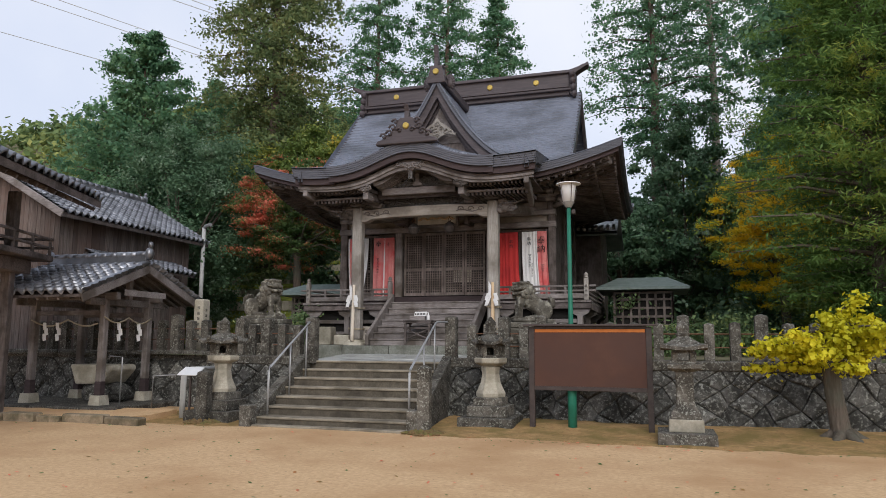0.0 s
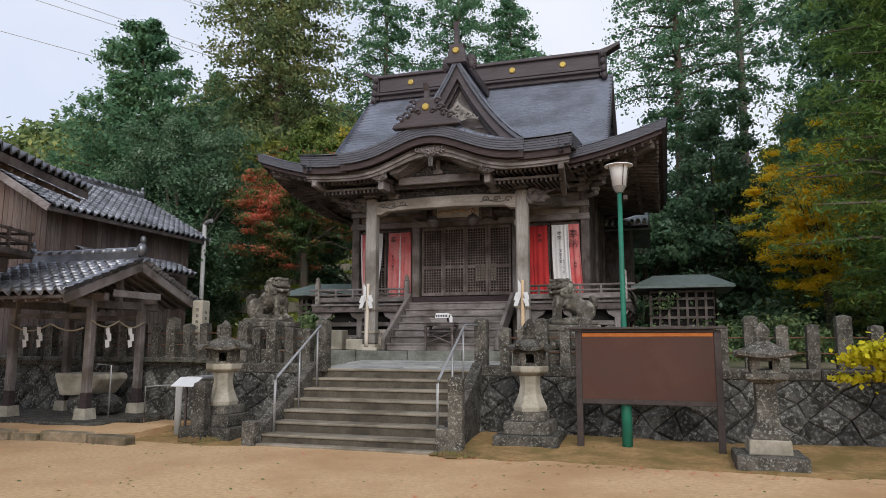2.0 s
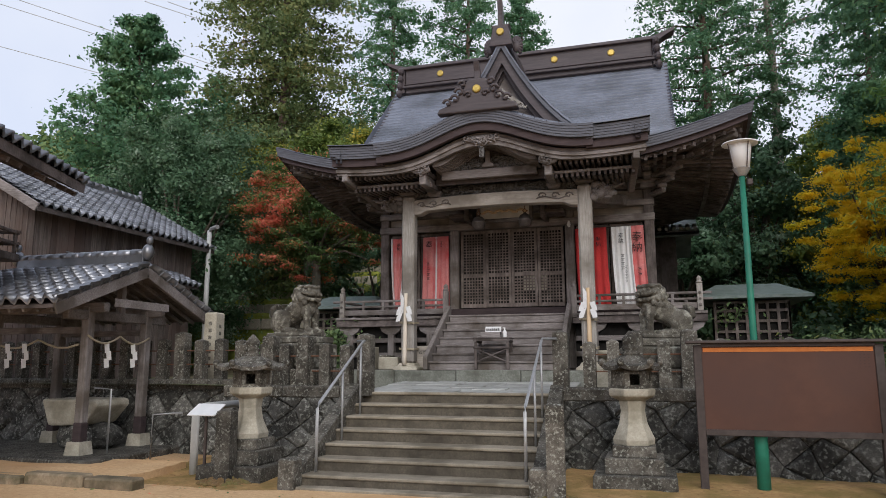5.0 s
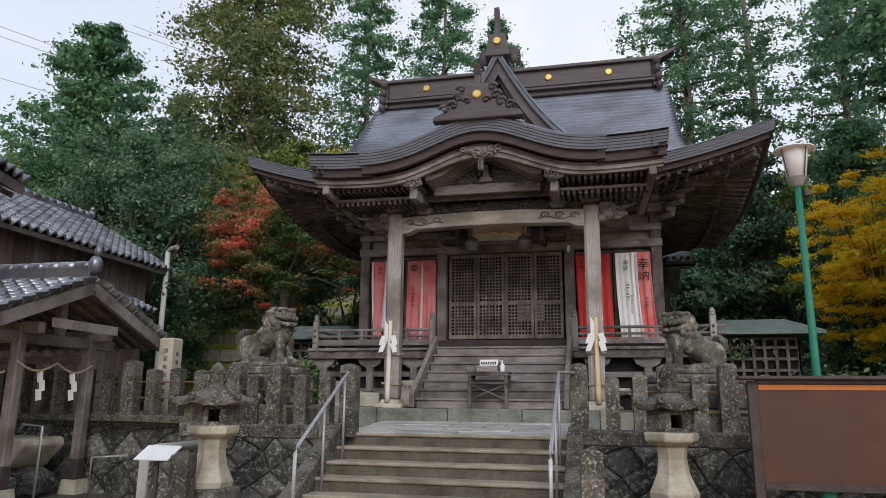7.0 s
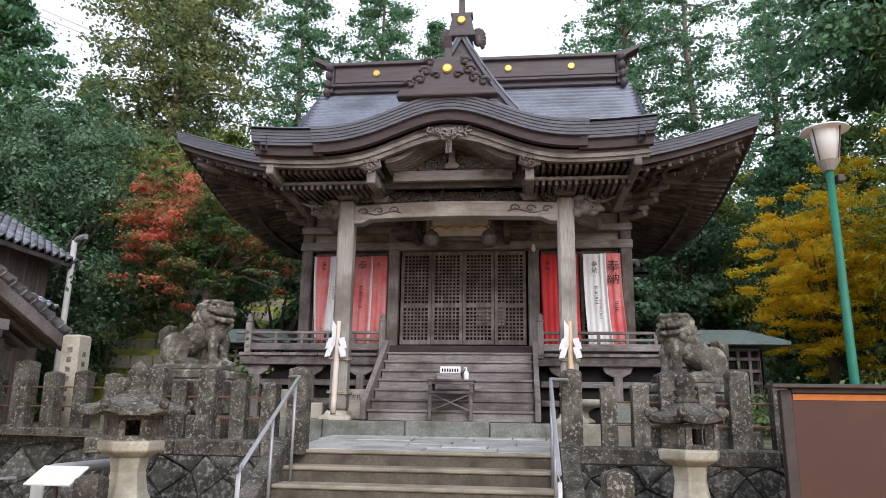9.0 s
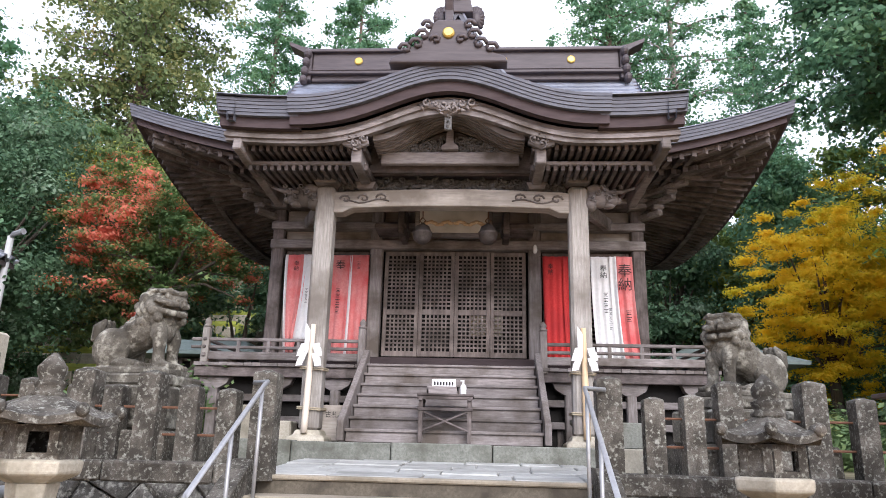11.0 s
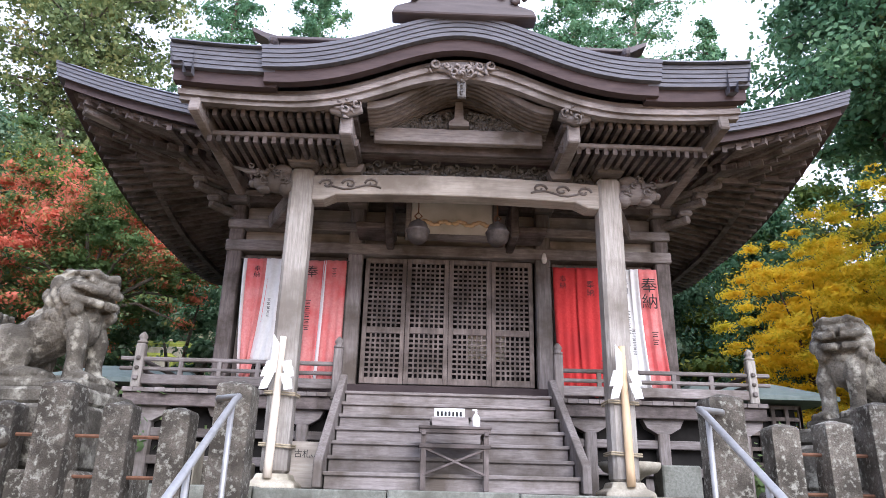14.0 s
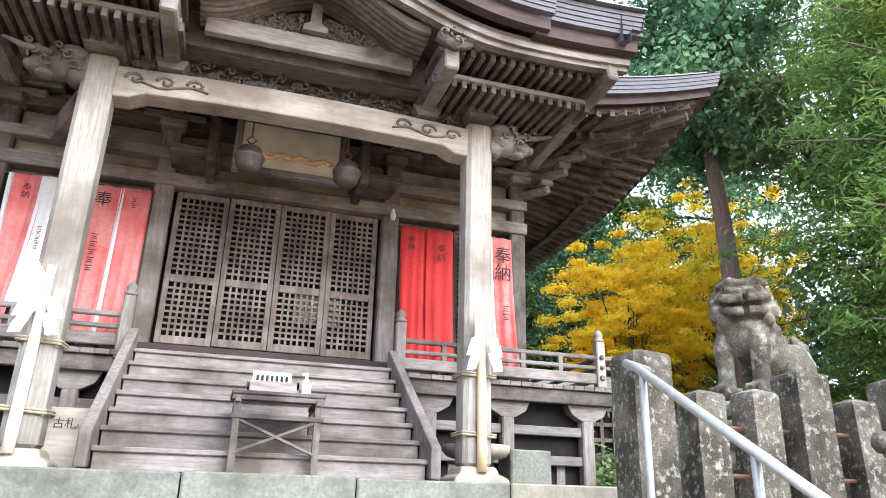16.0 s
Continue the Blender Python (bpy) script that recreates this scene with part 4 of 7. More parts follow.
part("frieze_carving", s, M_CARVE, hall, "dark carved frieze above the beam", smooth=True)

# ---- body: columns, walls, doors ----
for x in (-3.42, -1.5, 1.5, 3.42):
    for y in (WY, RY, 13.0):
        if abs(x) < 2 and y == RY:
            continue
        s = Shape()
        s.beam((x, y, 1.65), (x, y, 6.3), 0.24, 0.24, 0.025)
        part("column", s, M_DARKZ if abs(x) > 2 or y > 8 else M_WOODZ, hall)
s = Shape()
for x in (-3.42, 3.42):
    s.box(x - 0.05, x + 0.05, WY + 0.12, 13.0, FL, 6.3)
s.box(-3.4, 3.4, 12.95, 13.05, FL, 6.3)
part("side_wall", s, M_DARKZ, hall)
s = Shape()
s.box(-3.3, 3.3, WY + 0.03, WY + 0.09, 5.28, 6.35)
part("upper_wall", s, M_BEAMWOOD, hall)
for z0, z1, d, m in ((5.22, 5.4, 0.16, M_WOODX), (5.6, 5.75, 0.17, M_WOODX), (6.02, 6.18, 0.2, M_DARKX), (FL, FL + 0.2, 0.15, M_REDWOOD)):
    s = Shape()
    s.box(-3.56, 3.56, WY - d, WY + 0.1, z0, z1, 0.015)
    part("wall_rail", s, m, hall)
# Back sheet, floor and ceiling near black: the hall's inner shade as colour.
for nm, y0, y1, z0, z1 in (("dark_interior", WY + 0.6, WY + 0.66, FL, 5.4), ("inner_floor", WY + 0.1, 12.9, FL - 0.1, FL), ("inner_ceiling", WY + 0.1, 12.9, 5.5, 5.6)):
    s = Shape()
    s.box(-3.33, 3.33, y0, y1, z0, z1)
    part(nm, s, M_INTERIOR_SHADE, hall)
for x in (-3.42, -1.5, 1.5, 3.42):                    # stacked brackets over the columns
    for k, (w, d, z) in enumerate(((0.34, 0.34, 6.0), (0.8, 0.2, 6.12), (1.1, 0.2, 6.3), (0.2, 0.9, 6.2), (0.2, 1.4, 6.36))):
        s = Shape()
        s.box(x - w / 2, x + w / 2, WY - 0.12 - d / 2, WY - 0.12 + d / 2, z, z + 0.13, 0.03)
        part("bracket_arm", s, M_WOODX, hall)
    if abs(x) > 2:
        sx = math.copysign(1, x)
        for k, z in enumerate((5.85, 6.08, 6.3)):
            s = Shape()
            s.beam((x, WY, z), (x + sx * (0.4 + 0.2 * k), WY - 0.4 - 0.2 * k, z + 0.05), 0.13, 0.13, 0.03)
            s.box(x + sx * (0.34 + 0.2 * k) - 0.11, x + sx * (0.34 + 0.2 * k) + 0.11, WY - 0.45 - 0.2 * k, WY - 0.23 - 0.2 * k, z + 0.1, z + 0.2, 0.03)
            part("corner_bracket", s, M_WOODX, hall)


def lattice(x0, x1, z0, z1, nx, mid, y, bar=0.028, solid=0.16):
    """One lattice leaf: its frame, and bars that cross."""
    leaf = Shape()
    w = 0.07
    for a, b in ((x0, x0 + w), (x1 - w, x1)):
        leaf.box(a, b, y, y + 0.05, z0, z1, 0.006)
    for a, b in ((z0, z0 + solid), (z1 - 0.08, z1), (mid, mid + 0.1)):
        leaf.box(x0 + w, x1 - w, y + 0.002, y + 0.048, a, b, 0.006)
    d = part("lattice_door", leaf, M_DOOR, hall, "dark grey-brown lattice door leaf")
    step = (x1 - x0 - 2 * w) / nx
    for i in range(1, nx):
        x = x0 + w + step * i
        part("bar", Shape().box(x - bar / 2, x + bar / 2, y + 0.012, y + 0.036, z0 + solid, z1 - 0.08), M_DOOR, d)
    for a, b in ((z0 + solid, mid), (mid + 0.1, z1 - 0.08)):
        m = max(1, round((b - a) / step))
        for i in range(1, m):
            z = a + (b - a) * i / m
            part("bar", Shape().box(x0 + w, x1 - w, y + 0.014, y + 0.04, z - bar / 2, z + bar / 2), M_DOOR, d)
    return d


for i in range(4):
    x0 = -1.34 + 0.67 * i
    lattice(x0 + 0.004, x0 + 0.666, 3.2, 5.2, 7, 3.98, WY - 0.02 - (0.03 if i in (1, 2) else 0), solid=0.1)
for sx in (-1, 1):
    for i in range(2):
        x0 = sx * 2.46 + (-0.82 if i == 0 else 0.0)
        lattice(x0 + 0.01, x0 + 0.81, 3.2, 5.2, 8, 3.98, WY + 0.02)
s = Shape()
s.box(0.3, 0.9, WY + 0.045, WY + 0.05, 3.62, 4.1)
part("paper_notice", s, M_PALE, hall, "faded notices behind the lattice")
s = Shape()
s.lathe([(0.0, 0.0), (0.03, 0.0), (0.045, 0.06), (0.03, 0.13), (0.02, 0.16)], (1.5, WY - 0.2, 5.14), 8)
part("small_lamp", s, M_WHITE, hall, "small white wall lamp")

# offering transom box and bells over the doors
s = Shape()
s.box(-0.62, 0.62, 6.96, 7.02, 5.32, 5.94, 0.015)
tb = part("transom_panel", s, M_PLASTER, hall, "pale carved panel hung above the doors")
s = Shape()
for sx in (-1, 1):
    for k in range(9):
        s.blob((sx * (0.05 + 0.06 * k), 6.94, 5.5 + 0.03 * math.sin(k * 1.3)), (0.06, 0.03, 0.03), 8)
part("panel_carving", s, M_BAMBOO, tb, smooth=True, kind="stuff")
for x0, x1, z0, z1 in ((-0.7, -0.62, 5.24, 6.0), (0.62, 0.7, 5.24, 6.0), (-0.62, 0.62, 5.24, 5.32), (-0.62, 0.62, 5.94, 6.0)):
    part("panel_frame", Shape().box(x0, x1, 6.92, 7.04, z0, z1, 0.012), M_WOODX, tb)
for sx in (-1, 1):
    s = Shape()
    s.box(sx * 1.15 - 0.3, sx * 1.15 + 0.3, 7.0, 7.6, 5.42, 5.52, 0.02)
    s.box(sx * 0.95 - 0.06, sx * 0.95 + 0.06, 6.9, 7.7, 5.3, 5.9, 0.02)
    part("ceiling_beam", s, M_DARKX, hall)
for x in (-0.5, 0.62):
    bell = thing("shrine_bell", (x, 6.3, 5.0), "round dull bronze shrine bell hung above the steps", "bell", "bells of the porch")
    s = Shape()
    s.lathe([(0.0, -0.17), (0.08, -0.165), (0.145, -0.1), (0.16, -0.01), (0.17, 0.0), (0.17, 0.03), (0.155, 0.04), (0.12, 0.13), (0.05, 0.17), (0.02, 0.2)], (x, 6.3, 5.1), 16)
    part("bell_body", s, M_BELL, bell, smooth=True)
    s = Shape()
    s.path([(x, 6.3, 5.28), (x + 0.05, 6.3, 5.34), (x, 6.3, 5.4), (x - 0.05, 6.3, 5.34), (x, 6.3, 5.28)], 0.012, 6)
    s.tube((x, 6.3, 5.38), (x, 6.3, 5.6), 0.01, 0.01, 6)
    part("hanger", s, M_RUST, bell)

# ---- veranda and wooden steps ----
VX, VY = 4.54, 7.2
s = Shape()
random.seed(2)
for sx in (-1, 1):
    for i in range(20):
        x = sx * (1.55 + 0.1525 * i)
        b = Shape()
        b.box(min(x, x + sx * 0.149), max(x, x + sx * 0.149), VY - 0.02 + random.uniform(-0.012, 0.012), WY - 0.16, FL - 0.06, FL + random.uniform(-0.004, 0.004), 0.006)
        part("veranda_board", b, M_WOODX, hall)
s.box(-VX, -3.55, WY - 0.16, 13.9, FL - 0.06, FL)
s.box(3.55, VX, WY - 0.16, 13.9, FL - 0.06, FL)
s.box(-1.55, 1.55, VY, WY - 0.16, FL - 0.06, FL)
part("veranda_floor", s, M_WOODX, hall)
for sx in (-1, 1):
    part("veranda_beam", Shape().box(min(sx * 1.55, sx * (VX + 0.05)), max(sx * 1.55, sx * (VX + 0.05)), VY + 0.03, VY + 0.15, FL - 0.24, FL - 0.06, 0.01), M_DARKX, hall)
    part("veranda_beam", Shape().box(min(sx * VX, sx * (VX - 0.12)), max(sx * VX, sx * (VX - 0.12)), VY + 0.16, 13.9, FL - 0.24, FL - 0.06, 0.01), M_DARKX, hall)
for sx in (-1, 1):
    for y in (VY + 0.2, 9.6, 12.0, 13.7):
        for x in ((2.05, 3.1, 4.25) if y < 8 else (4.25,)):
            s = Shape()
            s.beam((sx * x, y, 1.65), (sx * x, y, FL - 0.42), 0.17, 0.17, 0.02)
            part("veranda_post", s, M_WOODZ, hall)
            s = Shape()
            s.prism([(sx * x - 0.3, FL - 0.24), (sx * x + 0.3, FL - 0.24), (sx * x + 0.24, FL - 0.36), (sx * x + 0.1, FL - 0.44), (sx * x - 0.1, FL - 0.44), (sx * x - 0.24, FL - 0.36)], "y", y - 0.09, y + 0.09)
            part("veranda_bracket", s, M_WOODX, hall)
    s = Shape()
    for z in (1.95, 2.32):
        s.box(min(sx * 1.6, sx * 4.3), max(sx * 1.6, sx * 4.3), VY + 0.16, VY + 0.24, z, z + 0.12, 0.01)
    part("under_rail", s, M_WOODX, hall)
    # Added near-black sheet, no real screen: the shade under the veranda as colour.
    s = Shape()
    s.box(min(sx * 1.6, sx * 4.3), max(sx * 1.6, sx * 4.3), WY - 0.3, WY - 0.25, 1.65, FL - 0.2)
    part("under_screen", s, M_INTERIOR_SHADE, hall)
    for x in (1.9, 2.4, 2.9, 3.4, 3.9):
        s = Shape()
        s.beam((sx * x, VY + 0.3, 1.65), (sx * x, VY + 0.3, 2.0), 0.12, 0.06)
        part("under_slat", s, M_WOODZ, hall)


def finial_post(x, y, z, h, mat=None):
    s = Shape()
    s.beam((x, y, z), (x, y, z + h * 0.78), 0.13, 0.13, 0.015)
    p = part("rail_post", s, mat or M_WOODZ, hall)
    s = Shape()
    s.lathe([(0.05, 0.0), (0.075, 0.01), (0.075, 0.035), (0.045, 0.05), (0.06, 0.08), (0.065, 0.105), (0.045, 0.14), (0.012, 0.175)], (x, y, z + h * 0.78), 12)
    part("finial", s, mat or M_WOODZ, p, smooth=True)


for sx in (-1, 1):
    finial_post(sx * 4.45, VY + 0.1, FL, 0.82, M_PALEWOOD)
    finial_post(sx * 4.45, 13.7, FL, 0.82)
    finial_post(sx * 1.6, VY + 0.06, FL - 0.1, 0.95)
    for z, r in ((FL + 0.14, 0.07), (FL + 0.28, 0.055), (FL + 0.42, 0.06)):
        s = Shape()
        if r > 0.065:
            s.box(min(sx * 1.66, sx * 4.39), max(sx * 1.66, sx * 4.39), VY + 0.07, VY + 0.13, FL + 0.06, FL + 0.2, 0.01)
        else:
            s.beam((sx * 1.6, VY + 0.1, z), (sx * 4.72, VY + 0.1, z), r, r, 0.014)
        part("rail", s, M_WOODX, hall)
        s = Shape()
        s.beam((sx * 4.45, VY, z), (sx * 4.45, 13.8, z), r, r, 0.014)
        part("rail", s, M_WOODX, hall)
    for x in (2.2, 2.75, 3.3, 3.85):
        s = Shape()
        s.box(sx * x - 0.03, sx * x + 0.03, VY + 0.075, VY + 0.125, FL + 0.18, FL + 0.4)
        part("baluster", s, M_WOODZ, hall)

SR, SN = (FL - 1.65) / 7, 0.279
for i in range(7):
    s = Shape()
    y0 = 5.28 + SN * i
    z1 = 1.65 + SR * (i + 1)
    s.box(-1.42, 1.42, y0 + 0.03, y0 + 0.07, z1 - SR, z1 - 0.04, 0.006)
    s.box(-1.44, 1.44, y0, y0 + SN + 0.07, z1 - 0.045, z1 - 0.004 * (i == 6), 0.008)
    part("wooden_step", s, M_WOODX, hall, "broad grey weathered wooden step")
for sx in (-1, 1):
    s = Shape()
    s.prism([(5.2, 1.66), (5.2, 1.95), (7.15, 3.22), (7.22, 3.22), (7.22, 2.8), (5.5, 1.66)], "x", min(sx * 1.44, sx * 1.54), max(sx * 1.44, sx * 1.54))
    soften(part("stringer", s, M_WOODZ, hall, "sloping plank at the side of the steps"), 0.015)


# ---------- stone walls, fences, lanterns, guardian beasts ----------
def piece(name, mesh, parent, place, turn=(0, 0, 0)):
    """A repeat that shares its mesh with its like."""
    ob = new(name, mesh)
    ob.parent = parent
    ob.matrix_basis = pose(*(Vector(place) - ORIGIN[parent.name]), *turn)
    return ob


def jit(i, j, k, amp):
    return amp * noise.noise(Vector((i * 1.37 + 0.31, j * 2.11 + 0.17, k * 5.3 + 0.9))) * 1.6


def stone_wall(name, x0, x1, y_foot, y_top, z_top, label, du=0.56, dv=0.5):
    """A battered retaining wall of stones set cornerwise."""
    wall = thing(name, ((x0 + x1) / 2, y_foot, 0), label, "wall", kind="structure")
    s = Shape()
    s.prism([(y_foot + 0.05, -0.3), (y_top + 0.05, z_top), (y_top + 0.7, z_top), (y_top + 0.7, -0.3)], "x", x0, x1)
    part("wall_bed", s, M_JOINT, wall)
    at = lambda u, v, out: (u, y_foot + (y_top - y_foot) * v / z_top - out, v)
    ni = int((x1 - x0) / du) + 2
    for j in range(-1, int(z_top / dv * 2) + 2):
        for i in range(-1, ni):
            cu, cv = x0 + i * du + (j % 2) * du / 2, j * dv / 2
            q = []
            for a, b, ki, kj in ((0, -1, 0, -1), (1, 0, 1, 0), (0, 1, 0, 1), (-1, 0, -1, 0)):
                gi, gj = 2 * i + (j % 2) + ki, j + kj
                q.append((cu + a * du / 2 + jit(gi, gj, x0, 0.15), cv + b * dv / 2 + jit(gi, gj, x0 + 9, 0.12)))
            q = [(min(max(u, x0), x1), min(max(v, -0.06), z_top)) for u, v in q]
            mu, mv = sum(p[0] for p in q) / 4, sum(p[1] for p in q) / 4
            area = 0.5 * abs((q[2][0] - q[0][0]) * (q[3][1] - q[1][1]) - (q[3][0] - q[1][0]) * (q[2][1] - q[0][1]))
            if area < 0.018:
                continue
            s = Shape()
            lift = 0.055 + jit(i, j, 4, 0.03)
            rings = []
            for f, o in ((0.985, -0.03), (0.955, 0.022), (0.66, lift), ):
                rings.append([at(mu + (u - mu) * f + jit(i + k, j, f, 0.012), mv + (v - mv) * f, o + jit(k, i + j, f * 7, 0.014)) for k, (u, v) in enumerate(q)])
            vs = [p for r in rings for p in r] + [at(mu, mv, lift + 0.012)]
            fs = [(r * 4 + k, r * 4 + (k + 1) % 4, r * 4 + 4 + (k + 1) % 4, r * 4 + 4 + k) for r in range(2) for k in range(4)]
            fs += [(8 + k, 8 + (k + 1) % 4, 12) for k in range(4)]
            s.add(vs, fs)
            part("wall_stone", s, M_WALL, wall)
    x, k = x0, 0
    while x < x1 - 0.1:
        w = min(1.15 + jit(k, 1, 2, 0.3), x1 - x)
        s = Shape()
        s.box(x + 0.006, x + w - 0.006, y_top - 0.07 + jit(k, 3, 1, 0.01), y_top + 0.5, z_top - 0.02, z_top + 0.19 + jit(k, 2, 2, 0.012), 0.025)
        part("coping_stone", s, M_STONE, wall)
        x, k = x + w, k + 1
    return wall


stone_wall("retaining_wall_1", 1.86, 14.5, 1.95, 2.2, 1.2, "mossy retaining wall of stones set cornerwise under flat copings")
stone_wall("retaining_wall_2", -4.55, -1.86, 1.95, 2.2, 1.2, "dark lichened retaining wall of stones set cornerwise")
stone_wall("retaining_wall_3", -16.0, -4.55, 2.55, 2.8, 1.3, "rough boulder retaining wall behind the wash house", 0.7, 0.62)


def fence_post_mesh(w, h, name="fence_post"):
    s = Shape()
    s.lathe([(w / 2 * 1.414, -0.1), (w / 2 * 1.414, h * 0.94), (w / 2 * 1.3, h * 0.965), (0.03, h)], (0, 0, 0), 4, math.pi / 4)
    me = to_mesh(name, s, M_STONE, (0, 0, 0))
    return me


M_LITTER = surface("rotting_leaf_litter", (0.09, 0.055, 0.025), (0.2, 0.13, 0.06), 0.95, 24.0, 1.0, stain=(0.13, 0.12, 0.04), stain_scale=5.0, vary=0)
POST, TALL, GATE = fence_post_mesh(0.2, 0.82), fence_post_mesh(0.24, 0.98), fence_post_mesh(0.25, 1.02)


def fence(name, xs, y, z, tall, label):
    f = thing(name, (xs[0], y, z), label, "fence")
    for k, x in enumerate(xs):
        piece("fence_post", TALL if k in tall else POST, f, (x, y + jit(k, 1, 1, 0.015), z + jit(k, 5, 1, 0.03)), (jit(k, 2, 1, 1.5), jit(k, 3, 1, 1.8), jit(k, 4, 1, 4)))
    for dz in (0.3, 0.58):
        s = Shape()
        s.tube((xs[0] - 0.05, y, z + dz), (xs[-1] + 0.05, y, z + dz), 0.014, 0.014, 6)
        part("iron_rod", s, M_RUST, f, "thin rusty iron rod through the posts")


fence("stone_fence", [2.32, 2.71, 3.08, 3.53, 3.9, 4.4] + [4.9 + 0.5 * i for i in range(18)], 2.42, 1.36, (2, 4, 10, 13), "row of square lichened granite fence posts on the wall")
fence("stone_fence", [-2.12, -2.54, -2.97, -3.37, -3.73, -4.25], 2.42, 1.36, (2, 4), "row of dark lichened granite fence posts beside the stairs")
fence("stone_fence", [-4.75 - 0.47 * i for i in range(14)], 3.05, 1.49, (3, 8), "row of pale granite fence posts behind the wash house")
for sx in (-1, 1):
    xg = 1.85 if sx > 0 else -1.7
    g = thing("gate_post", (xg, 2.33, TOP), "tall square granite post at the top of the stairs", "post", "posts at the stair head")
    piece("post", GATE, g, (xg, 2.33, TOP - 0.03))
low = fence_post_mesh(0.24, 0.9)
for x, y, h in ((2.06, -0.24, 1.3), (-3.02, -0.02, 1.12)):
    g = thing("stone_post", (x, y, 0), "short weathered granite post standing in the yard", "post", "posts before the stairs")
    p = piece("post", low, g, (x, y, 0), (0, 0, 6))
    p.scale.z = h / 0.9
    s = Shape()
    random.seed(int(x * 10))
    for k in range(90):
        a, r = random.uniform(0, 6.3), random.uniform(0.1, 0.42)
        s.blob((x + math.cos(a) * r, y + math.sin(a) * r * 0.8, 0.02), (0.06, 0.05, max(0.02, 0.26 * (0.5 - r))), 6)
    alone("dead_leaf_heap", s, M_LITTER, "brown heap of dead leaves at the foot of a post", "leaf litter", kind="stuff")

# hand rails of the stairs
for sx in (-1, 1):
    r = thing("handrail", (sx * 1.5, 0.5, 0), "bent galvanised steel tube handrail of the stone stairs", "handrail", "stair handrails")
    s = Shape()
    x = -1.62 if sx < 0 else 1.58
    s.path([(sx * 1.8, 2.18, 2.2), (x, 2.05, 2.2), (x, 1.95, 2.16), (x, 0.3, 1.2), (x, 0.24, 1.12), (x, 0.24, 0.18)], 0.024, 10)
    part("rail", s, M_STEEL, r, smooth=True)
    for y, z0, z1 in ((1.15, 0.55, 1.7), (1.9, 0.9, 2.12)):
        s = Shape()
        s.tube((x, y, z0), (x, y, z1), 0.02, 0.02, 10)
        part("upright", s, M_STEEL, r, smooth=True)


def stone_lantern(x, y, label, roof=0.38, n=6, square=False, turn=0.0, mat_col=None):
    l = thing("stone_lantern", (x, y, 0), label, "lantern", "stone lanterns of the yard")
    t = math.pi / 4
    q = 1.414
    mc = mat_col or M_STONE
    def put(name, prof, sides, m, tn=t, soft=0.02, lab=""):
        s = Shape()
        s.lathe(prof, (x, y, 0), sides, tn)
        return soften(part(name, s, m, l, lab), soft)
    if not square:
        put("base_slab", [(0.58 * q, -0.1), (0.57 * q, 0.24)], 4, M_STONE)
        put("base_slab", [(0.42 * q, 0.24), (0.41 * q, 0.46)], 4, M_STONE)
        put("base_slab", [(0.31 * q, 0.46), (0.3 * q, 0.62)], 4, M_STONE)
        put("shaft", [(0.3, 0.62), (0.31, 0.7), (0.27, 0.78), (0.21, 0.92), (0.18, 1.1), (0.2, 1.25)], n, M_PALE, turn, 0.012, "pale flared hexagonal shaft")
        put("platform", [(0.2, 1.25), (0.34, 1.32), (0.35, 1.42), (0.3, 1.43)], n, M_PALE, turn)
        z0, z1, rf = 1.43, 1.69, 0.3
    else:
        put("base_slab", [(0.5 * q, -0.1), (0.49 * q, 0.2)], 4, M_STONE)
        put("base_slab", [(0.3 * q, 0.2), (0.29 * q, 0.42)], 4, M_PALE)
        put("shaft", [(0.27 * q, 0.42), (0.25 * q, 0.52), (0.17 * q, 0.64), (0.15 * q, 0.75), (0.15 * q, 1.24)], 4, M_STONE)
        put("platform", [(0.16 * q, 1.24), (0.3 * q, 1.3), (0.3 * q, 1.38), (0.2 * q, 1.39)], 4, M_STONE)
        z0, z1, rf = 1.39, 1.62, 0.2 * q
        n, turn = 4, t
    fb = part("firebox", Shape().lathe([(rf, z0), (rf, z0 + 0.05)], (x, y, 0), n, turn), mc, l, "hollow firebox with square openings")
    part("firebox_lintel", Shape().lathe([(rf, z1 - 0.05), (rf, z1)], (x, y, 0), n, turn), mc, fb)
    c = Vector((x, y, (z0 + z1) / 2))
    for k in range(n):
        a, b = turn + 2 * math.pi * k / n, turn + 2 * math.pi * (k + 1) / n
        ca, cb = Vector((math.cos(a), math.sin(a), 0)) * rf * 0.92, Vector((math.cos(b), math.sin(b), 0)) * rf * 0.92
        for f0, f1 in ((0.0, 0.24), (0.76, 1.0)):
            part("firebox_jamb", Shape().beam(c + ca.lerp(cb, f0), c + ca.lerp(cb, f1), 0.05, z1 - z0 - 0.08), mc, fb)
        if k % 2:
            part("firebox_panel", Shape().beam(c + ca.lerp(cb, 0.2) * 0.95, c + ca.lerp(cb, 0.8) * 0.95, 0.03, z1 - z0 - 0.08), mc, fb)
    s = Shape()
    rows = []
    for i in range(n * 4 + 1):
        a = turn + 2 * math.pi * i / (n * 4)
        near = abs((i % 4) - 2) / 2
        r = roof * (1.0 if near == 1 else math.cos(math.pi / n) / math.cos((near) * math.pi / n)) * (q if square else 1.15)
        up = 0.05 * near ** 2
        rows.append([(x + math.cos(a) * r * f, y + math.sin(a) * r * f, z1 + h + up * f * f) for f, h in ((0.5, 0.0), (1.0, 0.0), (1.0, 0.06), (0.72, 0.1), (0.42, 0.19), (0.22, 0.24), (0.0, 0.24))])
    s.sheet(rows)
    curls = []
    if not square:
        for k in range(n):
            a = turn + 2 * math.pi * k / n
